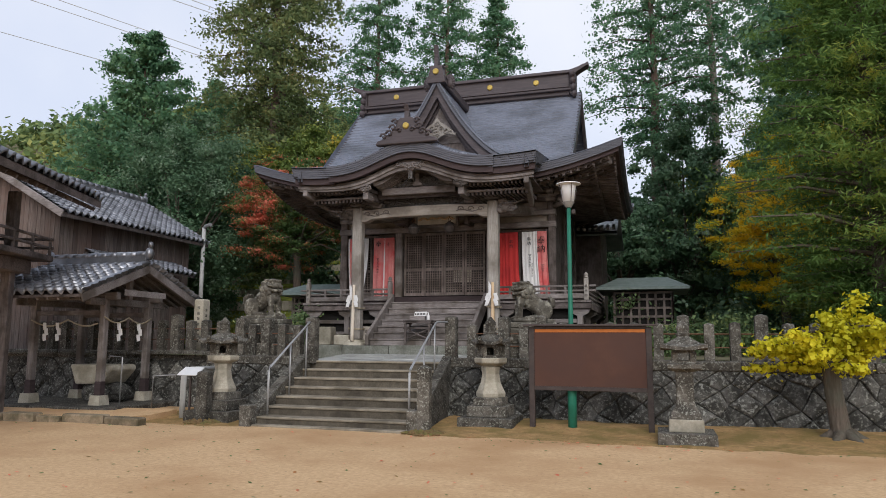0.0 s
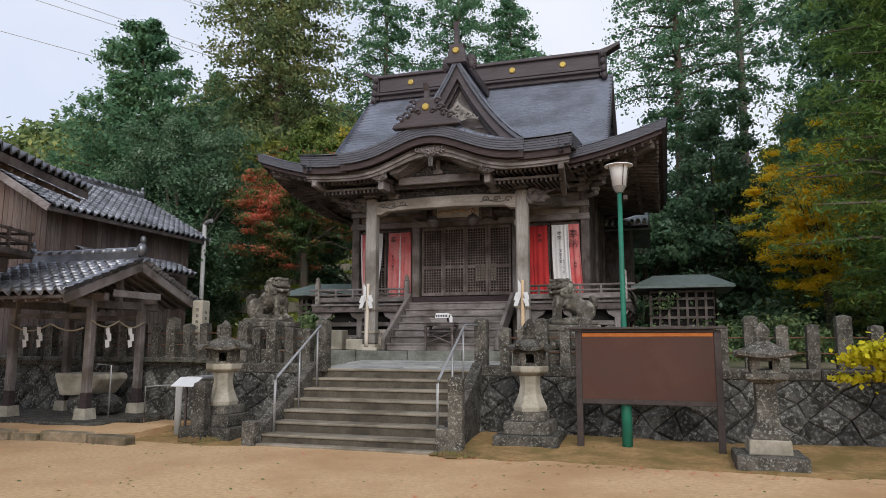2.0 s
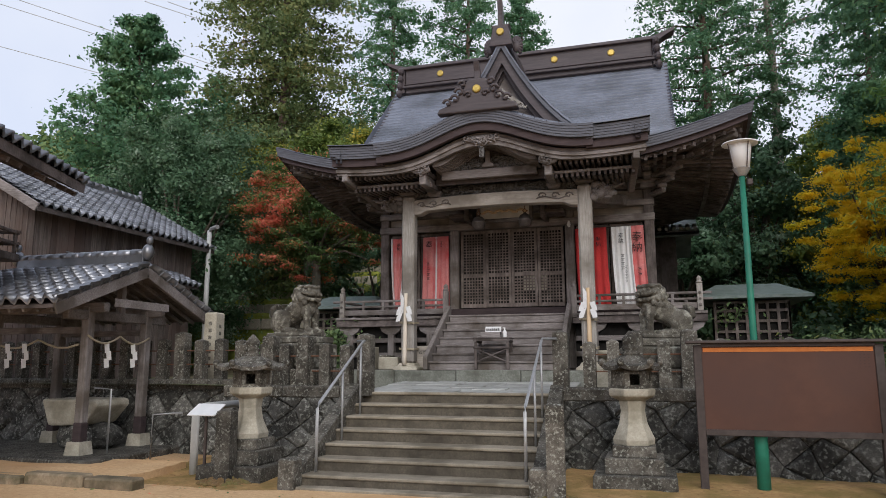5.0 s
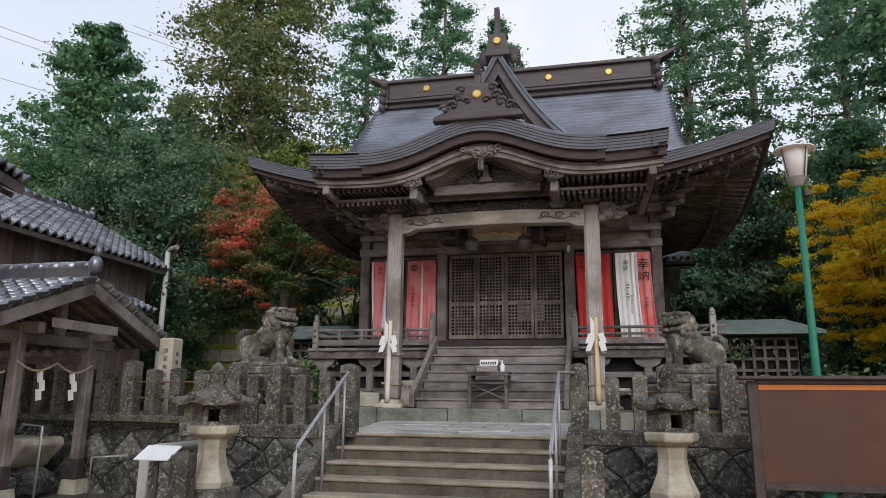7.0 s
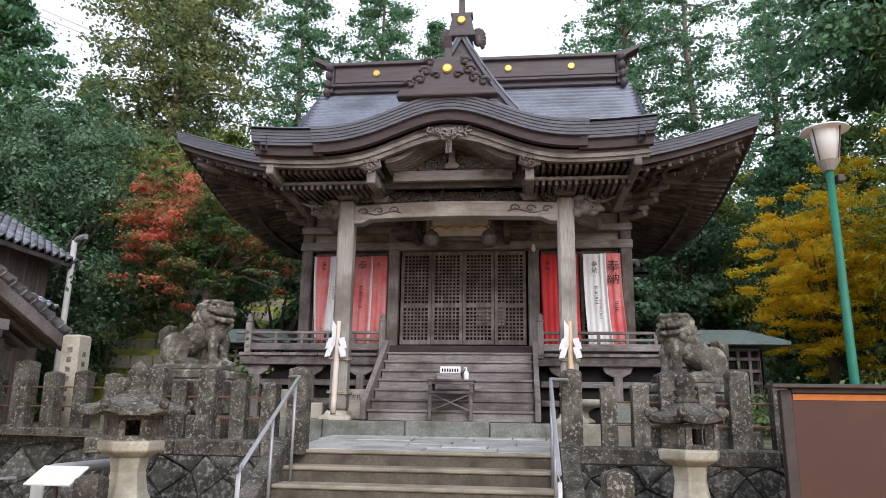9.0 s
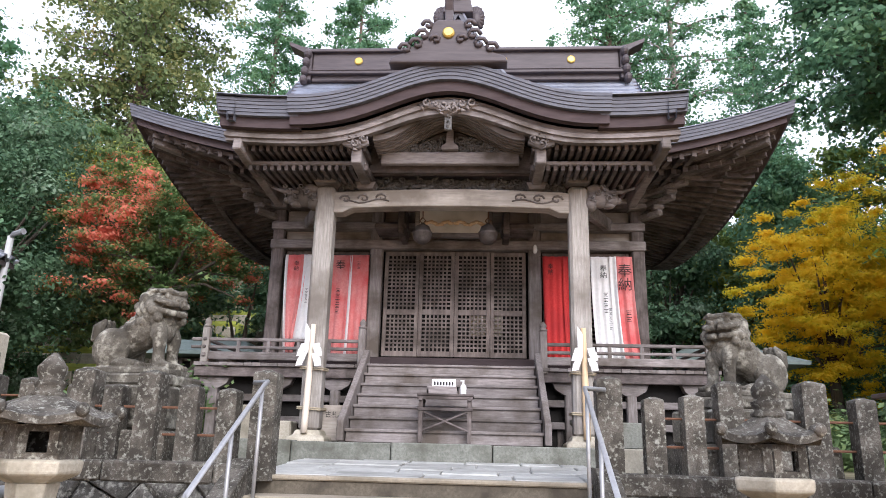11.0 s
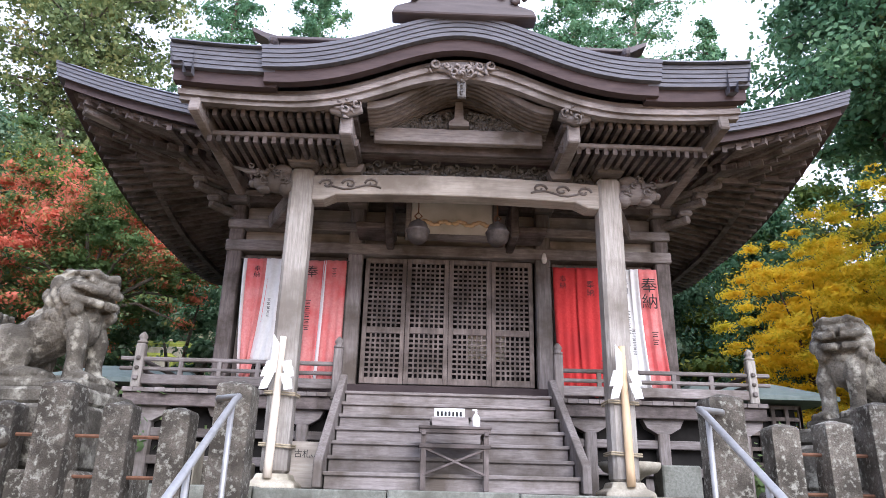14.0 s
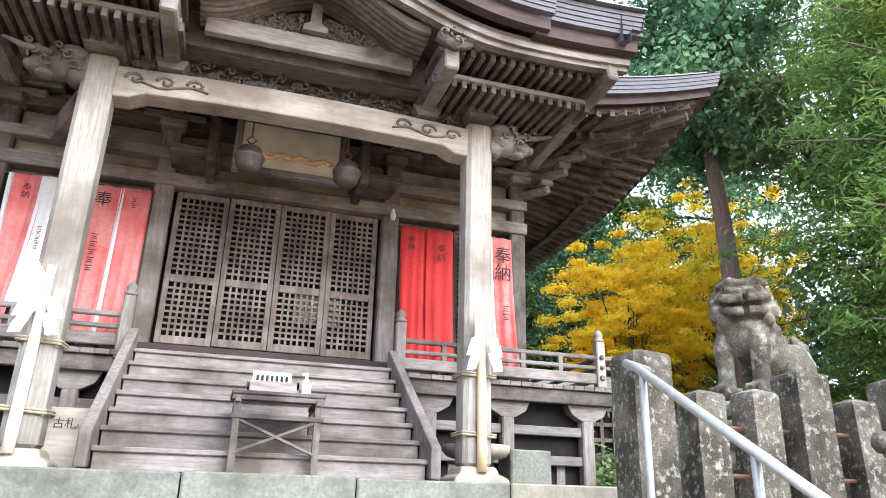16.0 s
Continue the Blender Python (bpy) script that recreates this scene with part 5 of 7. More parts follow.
            curls.append((x + math.cos(a) * roof * 1.13, y + math.sin(a) * roof * 1.13, z1 + 0.12))
    cap_ = part("cap", s, mc, l, "lichened stone cap with curled corners", smooth=False)
    for c in curls:
        part("curl", Shape().blob(c, (0.055, 0.055, 0.06), 8), mc, cap_, smooth=True)
    s = Shape()
    zz = z1 + (0.17 if square else 0.22)
    s.lathe([(0.12, 0.0), (0.14, 0.03), (0.1, 0.06), (0.12, 0.1), (0.13, 0.13), (0.09, 0.15), (0.115, 0.2), (0.115, 0.25), (0.07, 0.31), (0.015, 0.37)], (x, y, zz), 12)
    part("finial", s, mc, l, "onion-shaped finial", smooth=True)
    return l


stone_lantern(3.02, 1.25, "hexagonal granite lantern with pale flared shaft, mossy cap", turn=0.2)
stone_lantern(-3.0, 0.6, "hexagonal granite lantern with a broad curled cap", roof=0.5, turn=0.5)
stone_lantern(6.82, 0.25, "square grey granite lantern with a broad flat cap", roof=0.4, square=True)


M_BEAST = surface("lichened_statue_stone", (0.094, 0.084, 0.066), (0.234, 0.215, 0.176), 0.92, 45.0, 0.8, stain=(0.058, 0.051, 0.039), stain_scale=3.0, stain_at=0.5,
                  spots=(0.374, 0.359, 0.296), spot_scale=7.0, spot_at=0.6, vary=0.1, dist=0.02)


def guardian(x, y, z, yaw, head_turn, open_mouth, size=1.0):
    """A seated stone guardian beast, one plain mesh: upright chest, straight fore legs, round haunches, curled mane."""
    s, h = Shape(), Shape()
    R = lambda a, ax="X": Matrix.Rotation(radians(a), 3, ax)
    s.path([(0, -0.2, 0.62), (0, -0.12, 0.55), (0, 0.06, 0.44), (0, 0.24, 0.34), (0, 0.4, 0.26), (0, 0.5, 0.2)], [0.13, 0.2, 0.205, 0.2, 0.19, 0.1], 16)
    s.blob((0, -0.2, 0.5), (0.19, 0.14, 0.19), 14)
    for sx in (-1, 1):
        s.path([(sx * 0.12, -0.2, 0.56), (sx * 0.16, -0.27, 0.38), (sx * 0.15, -0.27, 0.2), (sx * 0.15, -0.28, 0.05)], [0.1, 0.085, 0.068, 0.08], 12)
        s.blob((sx * 0.17, -0.2, 0.4), (0.05, 0.06, 0.06), 8)
        s.blob((sx * 0.15, -0.32, 0.05), (0.095, 0.13, 0.06), 10)
        for q in (-0.055, 0, 0.055):
            s.blob((sx * 0.15 + q, -0.42, 0.04), (0.03, 0.05, 0.042), 8)
        s.blob((sx * 0.17, 0.34, 0.24), (0.13, 0.24, 0.25), 14)
        s.blob((sx * 0.23, 0.32, 0.2), (0.06, 0.14, 0.13), 10)
        s.blob((sx * 0.21, 0.1, 0.06), (0.09, 0.22, 0.065), 10)
        for q in (-0.05, 0.0, 0.05):
            s.blob((sx * 0.21 + q, -0.1, 0.045), (0.03, 0.05, 0.04), 8)
        for k in range(7):
            f = k / 6
            s.blob((sx * (0.19 - 0.05 * f), -0.16 + 0.36 * f, 0.62 - 0.2 * f + 0.03 * (k % 2)), (0.06, 0.06, 0.065), 8)
            s.blob((sx * (0.09 - 0.03 * f), -0.06 + 0.4 * f, 0.74 - 0.32 * f), (0.07, 0.07, 0.06), 8)
        h.blob((sx * 0.225, -0.06, 0.8), (0.04, 0.08, 0.09), 10)
        h.blob((sx * 0.1, -0.36, 0.83), (0.055, 0.045, 0.035), 8)
        h.path([(sx * 0.015, -0.37, 0.88), (sx * 0.1, -0.385, 0.9), (sx * 0.2, -0.29, 0.88)], [0.03, 0.038, 0.022], 8)
        h.path([(sx * 0.02, -0.45, 0.745), (sx * 0.11, -0.44, 0.735), (sx * 0.18, -0.35, 0.765), (sx * 0.21, -0.24, 0.79)], [0.042, 0.04, 0.036, 0.025], 8)
        h.path([(sx * 0.02, -0.41, 0.64), (sx * 0.11, -0.4, 0.64), (sx * 0.19, -0.28, 0.68)], [0.04, 0.04, 0.03], 8)
        h.blob((sx * 0.05, -0.46, 0.79), (0.04, 0.035, 0.03), 8)
        for k in range(6):
            f = k / 5
            h.blob((sx * (0.22 - 0.03 * f), -0.24 + 0.3 * f, 0.67 + 0.05 * (k % 2)), (0.065, 0.065, 0.07), 8)
            h.blob((sx * (0.17 - 0.02 * f), -0.3 + 0.34 * f, 0.58 - 0.03 * (k % 2)), (0.06, 0.06, 0.06), 8)
            h.blob((sx * (0.15 - 0.04 * f), -0.1 + 0.22 * f, 0.9 - 0.16 * f), (0.07, 0.07, 0.06), 8)
    h.blob((0, -0.16, 0.78), (0.225, 0.22, 0.155), 16)
    h.blob((0, -0.29, 0.79), (0.18, 0.13, 0.08), 12)
    h.blob((0, -0.27, 0.64 if open_mouth else 0.66), (0.15, 0.13, 0.055), 12)
    h.blob((0, -0.16, 0.91), (0.21, 0.2, 0.045), 12)
    h.path([(-0.17, -0.2, 0.57), (0.0, -0.31, 0.55), (0.17, -0.2, 0.57)], 0.045, 8)
    turn = R(head_turn, "Z")
    h.v = [tuple(turn @ (Vector(v) - Vector((0, -0.14, 0))) + Vector((0, -0.16, 0.02))) for v in h.v]
    s.add(h.v, h.f)
    for q in (-0.1, 0.0, 0.1):
        s.path([(q * 0.5, 0.5, 0.22), (q, 0.58, 0.36), (q * 1.15, 0.58, 0.5), (q * 0.7, 0.52, 0.6)], [0.06, 0.085, 0.075, 0.025], 8)
    s.box(-0.3, 0.3, -0.46, 0.6, -0.06, 0.02, 0.02)
    ob = alone("guardian_statue", s, M_BEAST, "lichened stone guardian beast seated on a tiered pedestal", "statue", group="pair of guardian statues")
    ob.matrix_basis = pose(x, y, z, 0, 0, yaw) @ Matrix.Diagonal((size, size, size * 1.02, 1))
    m = ob.modifiers.new("fuse", "REMESH")
    m.mode, m.voxel_size = "VOXEL", 0.013
    m = ob.modifiers.new("worn", "SMOOTH")
    m.factor, m.iterations = 0.4, 1
    p = thing("statue_pedestal", (x, y, TOP), "tiered lichened granite pedestal with a carved band", "pedestal", "pedestals of the statues")
    zz = TOP
    for w, d, h, m in ((1.4, 1.5, 0.34, M_STONE), (1.0, 1.2, z - TOP - 0.34 - 0.06 - 0.14, M_BEAST), (0.86, 1.12, 0.14, M_BEAST)):
        for c in ((-1, 1) if w > 1.2 else (0,)):
            s = Shape()
            if c:
                s.box(min(0, c * w / 2) + 0.004, max(0, c * w / 2) - 0.004, -d / 2, d / 2, zz - TOP - 0.05, zz - TOP + h, 0.03)
            else:
                s.box(-w / 2, w / 2, -d / 2, d / 2, zz - TOP, zz - TOP + h, 0.03)
            rot = Matrix.Rotation(radians(yaw), 3, "Z") if w < 1.2 else Matrix.Identity(3)
            s.v = [tuple(rot @ Vector(v) + Vector((x, y, TOP))) for v in s.v]
            part("tier", s, m, p)
        zz += h
    return ob


guardian(3.5, 3.22, TOP + 0.91, -68, 32, True, 0.92)
guardian(-3.5, 3.15, TOP + 1.03, 84, -22, False)

# ---------- notice board, lamp post, small things of the yard ----------
nb = thing("notice_board", (5.1, 0.92, 0), "large blank rust-brown notice board on two dark posts", "notice board")
for x in (3.95, 6.22):
    s = Shape()
    s.box(x - 0.055, x + 0.055, 0.87, 0.97, 0.0, 2.05, 0.006)
    part("post", s, M_BROWNMETAL, nb)
    s = Shape()
    s.box(x - 0.16, x + 0.16, 0.77, 1.07, -0.1, 0.06, 0.02)
    part("footing", s, M_STONE, nb)
s = Shape()
s.box(4.0, 6.17, 0.89, 0.95, 0.88, 2.03, 0.004)
part("panel", s, M_BOARD, nb, "faded rust-brown panel")
s = Shape()
s.box(4.02, 6.15, 0.882, 0.889, 1.95, 2.01)
part("unfaded_strip", s, M_ORANGE, nb, "bright orange strip under the top rail")
for z0, z1 in ((0.81, 0.89), (2.02, 2.07)):
    s = Shape()
    s.box(4.0, 6.17, 0.855, 0.97, z0, z1, 0.006)
    part("rail", s, M_BROWNMETAL, nb)
s = Shape()
s.box(3.79, 6.38, 0.77, 1.03, 2.07, 2.11, 0.008)
part("top_cover", s, M_BROWNMETAL, nb)
s = Shape()
for k in range(3):
    for j in range(5):
        s.box(5.98 + 0.05 * k, 6.0 + 0.05 * k, 0.884, 0.889, 1.74 + 0.04 * j, 1.745 + 0.04 * j)
part("small_writing", s, M_INK, nb)

lp = thing("lamp_post", (4.72, 1.06, 0), "green painted steel post with a white frosted lantern lamp", "street lamp")
s = Shape()
s.lathe([(0.09, -0.1), (0.09, 0.9), (0.07, 0.95), (0.048, 2.2), (0.04, 4.56)], (4.72, 1.06, 0), 14)
part("post", s, M_GREEN, lp, smooth=True)
s = Shape()
s.lathe([(0.055, 4.5), (0.1, 4.57), (0.125, 4.61), (0.1, 4.63)], (4.72, 1.06, 0), 14)
part("collar", s, M_STEEL, lp)
s = Shape()
s.lathe([(0.115, 4.62), (0.16, 4.97), (0.155, 4.99)], (4.72, 1.06, 0), 18)
part("glass", s, M_LAMPGLASS, lp, "white frosted tapering glass", smooth=True)
s = Shape()
s.lathe([(0.16, 4.975), (0.255, 4.985), (0.25, 5.0), (0.13, 5.03), (0.03, 5.05)], (4.72, 1.06, 0), 18)
part("hood", s, M_LAMPGLASS, lp, "pale round hood")
for k in range(4):
    a = k * math.pi / 2 + 0.5
    s = Shape()
    s.tube((4.72 + math.cos(a) * 0.13, 1.06 + math.sin(a) * 0.13, 4.61), (4.72 + math.cos(a) * 0.2, 1.06 + math.sin(a) * 0.2, 4.99), 0.008, 0.008, 5)
    part("stay", s, M_BROWNMETAL, lp)
s = Shape()
s.box(4.78, 4.86, 1.01, 1.11, 4.36, 4.45, 0.01)
part("sensor", s, M_BROWNMETAL, lp)

sg = thing("low_sign", (-3.5, 0.1, 0), "small white slanted sign plate on a thin post", "sign")
part("post", Shape().box(-3.52, -3.48, 0.12, 0.16, 0.0, 1.06, 0.004), M_BROWNMETAL, sg)
part("plate", Shape().beam((-3.5, -0.02, 1.0), (-3.5, 0.28, 1.16), 0.5, 0.02, 0.004), M_LAMPGLASS, sg, "pale grey enamel plate")
pp = thing("drain_pipe", (-3.8, 0.5, 0), "grey plastic pipe with an elbow at the wall", "pipe")
s = Shape()
s.path([(-3.95, 0.5, 0.0), (-3.95, 0.5, 0.95), (-3.94, 0.56, 1.05), (-3.93, 0.7, 1.09), (-3.9, 2.0, 1.09)], 0.065, 12)
part("pipe", s, M_PIPE, pp, smooth=True)


# ---------- cloth, staffs and loose things on the hall ----------
def hanging(x0, x1, z0, z1, y, label, stripes, sway=0.0, tie=0.0, words=(), wsize=0.16, seed=1):
    """A cloth banner in folds; stripes are (share, material), side by side."""
    b = thing("cloth_banner", ((x0 + x1) / 2, y, z0), label, "banner", "banners of the hall")
    rnd = random.Random(seed)
    ph, fq = rnd.uniform(0, 6), rnd.uniform(9, 14)
    at = 0.0
    for share, m in stripes:
        a0, a1 = at, at + share
        at = a1
        rows = []
        for i in range(25):
            v = i / 24
            row = []
            for j in range(13):
                u = a0 + (a1 - a0) * j / 12
                pull = tie * v * v
                x = x0 + (x1 - x0) * (u * (1 - pull) + 0.5 * pull) + sway * v * v
                yy = y - 0.04 - 0.038 * math.sin(u * fq * 1.5 + ph + v * 1.2) * (0.3 + 0.8 * v) - 0.014 * math.sin(u * 34 + ph * 2) * (0.3 + v)
                row.append((x, yy, z1 + (z0 - z1) * v + 0.02 * math.sin(u * 6 + ph) * v))
            rows.append(row)
        s = Shape()
        s.sheet(rows)
        p = part("cloth", s, m, b, smooth=True)
        so = p.modifiers.new("weave", "SOLIDIFY")
        so.thickness = 0.006
    for text, fx, z, size in words:
        if text.startswith("#"):                       # writing too faint to read: a column of short strokes
            s, x = Shape(), x0 + (x1 - x0) * fx
            for k in range(int(text[1:])):
                for w, dz in ((0.8, 0.0), (0.5, 0.3), (0.65, 0.55)):
                    s.box(x - size * w / 2, x + size * w / 2, y - 0.122, y - 0.12, z - (k + dz) * size, z - (k + dz) * size + size * 0.11)
            part("writing", s, M_INK, b, kind="stuff")
            continue
        letters(text, size, (x0 + (x1 - x0) * fx, y - 0.12, z), b, vertical=len(text) > 1, line=1.0)
    return b


CY = WY - 0.12
hanging(-3.24, -2.82, 3.2, 5.08, CY, "pink cloth banner with a white edge gathered at its foot", [(0.15, M_WHITE), (0.85, M_PINK)], 0.0, 0.55, (("奉納", 0.6, 4.84, 0.1),), seed=2)
hanging(-2.92, -2.5, 3.45, 5.08, CY - 0.03, "white cloth banner with a red edge and faint writing", [(0.12, M_PINK), (0.88, M_WHITE)], -0.12, 0.1, (("#5", 0.4, 4.4, 0.06),), seed=3)
hanging(-2.32, -1.9, 3.1, 5.08, CY, "faded red cloth banner with thin brush writing", [(0.8, M_PINK), (0.2, M_WHITE)], -0.02, 0.0, (("奉", 0.42, 4.86, 0.2), ("#5", 0.38, 4.4, 0.1)), seed=4)
hanging(-1.97, -1.62, 3.1, 5.08, CY - 0.02, "plain faded red cloth banner hanging straight", [(1.0, M_PINK)], 0.0, 0.0, (("#2", 0.5, 4.92, 0.08), ("#6", 0.85, 3.5, 0.035)), seed=5)
hanging(1.64, 2.03, 3.1, 5.09, CY, "bright red cloth banner parted in the middle", [(1.0, M_RED)], 0.04, 0.1, (("奉納", 0.35, 4.82, 0.11),), seed=6)
hanging(2.0, 2.4, 3.08, 5.09, CY - 0.02, "bright red cloth banner with small brush marks", [(1.0, M_RED)], 0.06, 0.0, (("奉納", 0.5, 4.72, 0.13), ("#4", 0.8, 3.6, 0.04)), seed=7)
hanging(2.52, 2.92, 3.1, 5.09, CY, "white cloth banner with columns of black brush writing", [(1.0, M_WHITE)], 0.08, 0.0,
        (("奉納", 0.55, 4.78, 0.13), ("#4", 0.62, 4.38, 0.1), ("#6", 0.8, 4.1, 0.07)), seed=8)
hanging(2.86, 3.28, 3.1, 5.09, CY - 0.03, "red and white cloth banner with bold black writing", [(0.3, M_WHITE), (0.7, M_PINK)], 0.1, 0.0, (("奉納", 0.62, 4.66, 0.26), ("#2", 0.72, 4.05, 0.12)), seed=9)
for sx in (-1, 1):
    s = Shape()
    s.tube((sx * 1.58, CY + 0.01, 5.1), (sx * 3.3, CY + 0.01, 5.1), 0.012, 0.012, 8)
    alone("curtain_rod", s, M_DARKX, "thin dark rod that carries the cloth banners", "rod", (sx * 2.4, CY, 5.1))


def staff(x, y, lean, label, mat):
    """A long staff tied to a porch pillar, with folded white paper streamers."""
    st = thing("tied_staff", (x, y, 1.76), label, "staff", "staffs tied to the pillars")
    foot, top = Vector((x, y, 1.76)), Vector((x + lean, y + 0.03, 3.4))
    s = Shape()
    s.path([foot.lerp(top, k / 8) for k in range(9)], [0.052, 0.052, 0.051, 0.051, 0.05, 0.046, 0.044, 0.042, 0.04], 12)
    part("pole", s, mat, st, smooth=True)
    c = foot.lerp(top, 0.9)
    s = Shape()
    s.prism([(c.x - 0.09, 2.95), (c.x + 0.1, 2.98), (c.x + 0.14, 3.42), (c.x + 0.05, 3.38), (c.x - 0.13, 3.42)], "y", y + 0.096, y + 0.1)
    s.prism([(c.x - 0.1, 2.95), (c.x - 0.03, 2.95), (c.x - 0.02, 3.3), (c.x - 0.1, 3.42)], "y", y - 0.048, y - 0.044)
    part("paper_sheet", s, M_WHITE, st, "upright folded white paper")
    for sd, x0 in ((-1, c.x - 0.06), (1, c.x + 0.06)):
        s = Shape()
        for k in range(4):
            u = x0 + sd * (0.03 + 0.028 * (k % 2))
            z1 = 3.08 - 0.075 * k
            s.prism([(u - 0.055, z1), (u + 0.055, z1 + 0.02), (u + 0.03 * sd + 0.045, z1 - 0.1), (u + 0.03 * sd - 0.055, z1 - 0.115)], "y", y - 0.078 - 0.006 * k, y - 0.074 - 0.006 * k)
        part("paper_streamer", s, M_WHITE, st, "zigzag white paper streamer")
    for z in (2.12, 2.72):
        s = Shape()
        px = math.copysign(2.06, x)
        for dz in (0, 0.025):
            s.path([(px - 0.18, 5.6, z + dz), (px + 0.18, 5.6, z - 0.02 + dz), (px + 0.18, 5.96, z + dz), (px - 0.18, 5.96, z + dz), (px - 0.18, 5.6, z + dz)], 0.011, 6)
        part("cord", s, M_ROPE, st)


staff(-2.1, 5.56, 0.02, "pale wooden staff with white paper streamers tied to a pillar", M_STRAWWOOD)
staff(2.08, 5.56, -0.01, "yellow bamboo staff with white paper streamers tied to a pillar", M_BAMBOO)

# offering table on the wooden steps
tb = thing("offering_stand", (0.02, 5.5, 1.9), "grey wooden folding stand with crossed braces on the steps", "stand")
TX0, TX1, TYF, TYB, TZ = -0.33, 0.37, 5.2, 5.6, 2.27
for x in (TX0, TX1):
    for y, z in ((TYF, 1.66), (TYB, 2.02)):
        s = Shape()
        s.box(x - 0.03, x + 0.03, y - 0.03, y + 0.03, z, TZ, 0.004)
        part("leg", s, M_DARKZ, tb)
    s = Shape()
    s.beam((x, TYF - 0.06, TZ), (x, TYB + 0.12, TZ), 0.05, 0.05, 0.006)
    part("side_bar", s, M_DARKX, tb)
for z in (TZ + 0.02, TZ - 0.14):
    s = Shape()
    s.beam((TX0 - 0.05, TYF - 0.02, z), (TX1 + 0.05, TYF - 0.02, z), 0.04, 0.045, 0.006)
    part("front_bar", s, M_DARKX, tb)
for a, b in ((TX0, TX1), (TX1, TX0)):
    s = Shape()
    s.beam((a, TYF, 1.82), (b, TYF + 0.01, TZ - 0.16), 0.025, 0.065, 0.004, (0, 1, 0))
    part("brace", s, M_DARKX, tb)
s = Shape()
s.box(TX0 - 0.06, TX1 + 0.06, TYF - 0.05, TYB + 0.1, TZ + 0.045, TZ + 0.08, 0.008)
part("top", s, M_DARKX, tb)
bx = thing("paper_box", (0.0, 5.55, TZ + 0.08), "shallow wooden box of folded paper slips with a white notice", "box")
s = Shape()
for x0, x1, y0, y1 in ((-0.26, 0.2, 5.36, 5.38), (-0.26, 0.2, 5.7, 5.72), (-0.26, -0.24, 5.36, 5.72), (0.18, 0.2, 5.36, 5.72)):
    s.box(x0, x1, y0, y1, TZ + 0.082, TZ + 0.2)
s.box(-0.25, 0.19, 5.37, 5.71, TZ + 0.082, TZ + 0.13)
part("tray", s, M_WOODX, bx)
s = Shape()
s.beam((-0.03, 5.6, TZ + 0.2), (-0.03, 5.66, TZ + 0.33), 0.36, 0.012, 0)
nt_ = part("notice", s, M_WHITE, bx, "white paper notice")
s = Shape()
for k in range(7):
    s.box(-0.18 + 0.045 * k, -0.155 + 0.045 * k, 5.603, 5.608, TZ + 0.235, TZ + 0.29)
part("writing", s, M_INK, nt_, kind="stuff")
bt = thing("spray_bottle", (0.27, 5.42, TZ + 0.08), "white plastic hand-spray bottle on the stand", "bottle")
s = Shape()
s.lathe([(0.045, 0.0), (0.048, 0.01), (0.048, 0.12), (0.03, 0.15), (0.014, 0.17), (0.014, 0.2)], (0.27, 5.42, TZ + 0.08), 14)
part("body", s, M_WHITE, bt, smooth=True)
s = Shape()
s.box(0.225, 0.285, 5.405, 5.435, TZ + 0.28, TZ + 0.3, 0.004)
part("nozzle", s, M_WHITE, bt)

# box for old talismans, and other things under the veranda
ob_ = thing("talisman_box", (-1.72, 6.0, 1.65), "pale wooden box for old talismans with black writing", "box")
s = Shape()
s.box(-1.96, -1.52, 5.98, 6.4, 1.66, 2.2, 0.012)
part("body", s, M_BEAMWOOD, ob_)
letters("古札", 0.1, (-1.79, 5.976, 2.05), ob_, name="writing")
letters("入れ", 0.05, (-1.65, 5.976, 2.03), ob_, name="writing")
bs = thing("stone_basin", (2.35, 6.4, 1.65), "small pale stone bowl on a round foot", "basin")
s = Shape()
s.lathe([(0.24, 0.0), (0.24, 0.05), (0.14, 0.1), (0.12, 0.2), (0.2, 0.26), (0.33, 0.3), (0.38, 0.36), (0.38, 0.42), (0.33, 0.42), (0.3, 0.36), (0.02, 0.35)], (2.3, 6.35, 1.65), 20)
part("bowl", s, M_PALE, bs, smooth=True)
for x, y, w, h, m in ((-2.7, 6.3, 0.5, 0.3, M_PALE), (-3.4, 6.6, 0.4, 0.55, M_PALE), (2.95, 6.5, 0.5, 0.4, M_KERB), (-3.1, 7.05, 0.3, 0.35, M_STONE)):
    s = Shape()
    s.box(x - w / 2, x + w / 2, y - 0.2, y + 0.2, 1.65, 1.65 + h, 0.02)
    alone("stone_block", s, m, "loose pale dressed stone block under the veranda", "block", (x, y, 1.65), "blocks under the veranda")


# ---------- tiled buildings by the yard ----------
def tile_mesh(w=0.29, l=0.29, name="tile"):
    """One pantile: a trough and a roll, with thickness and a turned-down lip."""
    s = Shape()
    n = 8
    prof = [(w * (k / n - 0.5), 0.058 * math.sin(2 * math.pi * (k / n) + 0.4) + 0.02) for k in range(n + 1)]
    rows = [[(x, 0.0, z - 0.02) for x, z in prof], [(x, 0.0, z + 0.055) for x, z in prof], [(x, l + 0.04, z + 0.004) for x, z in prof]]
    s.sheet(rows)
    return to_mesh(name, s, M_TILE, (0, 0, 0), True)


TILE = tile_mesh()


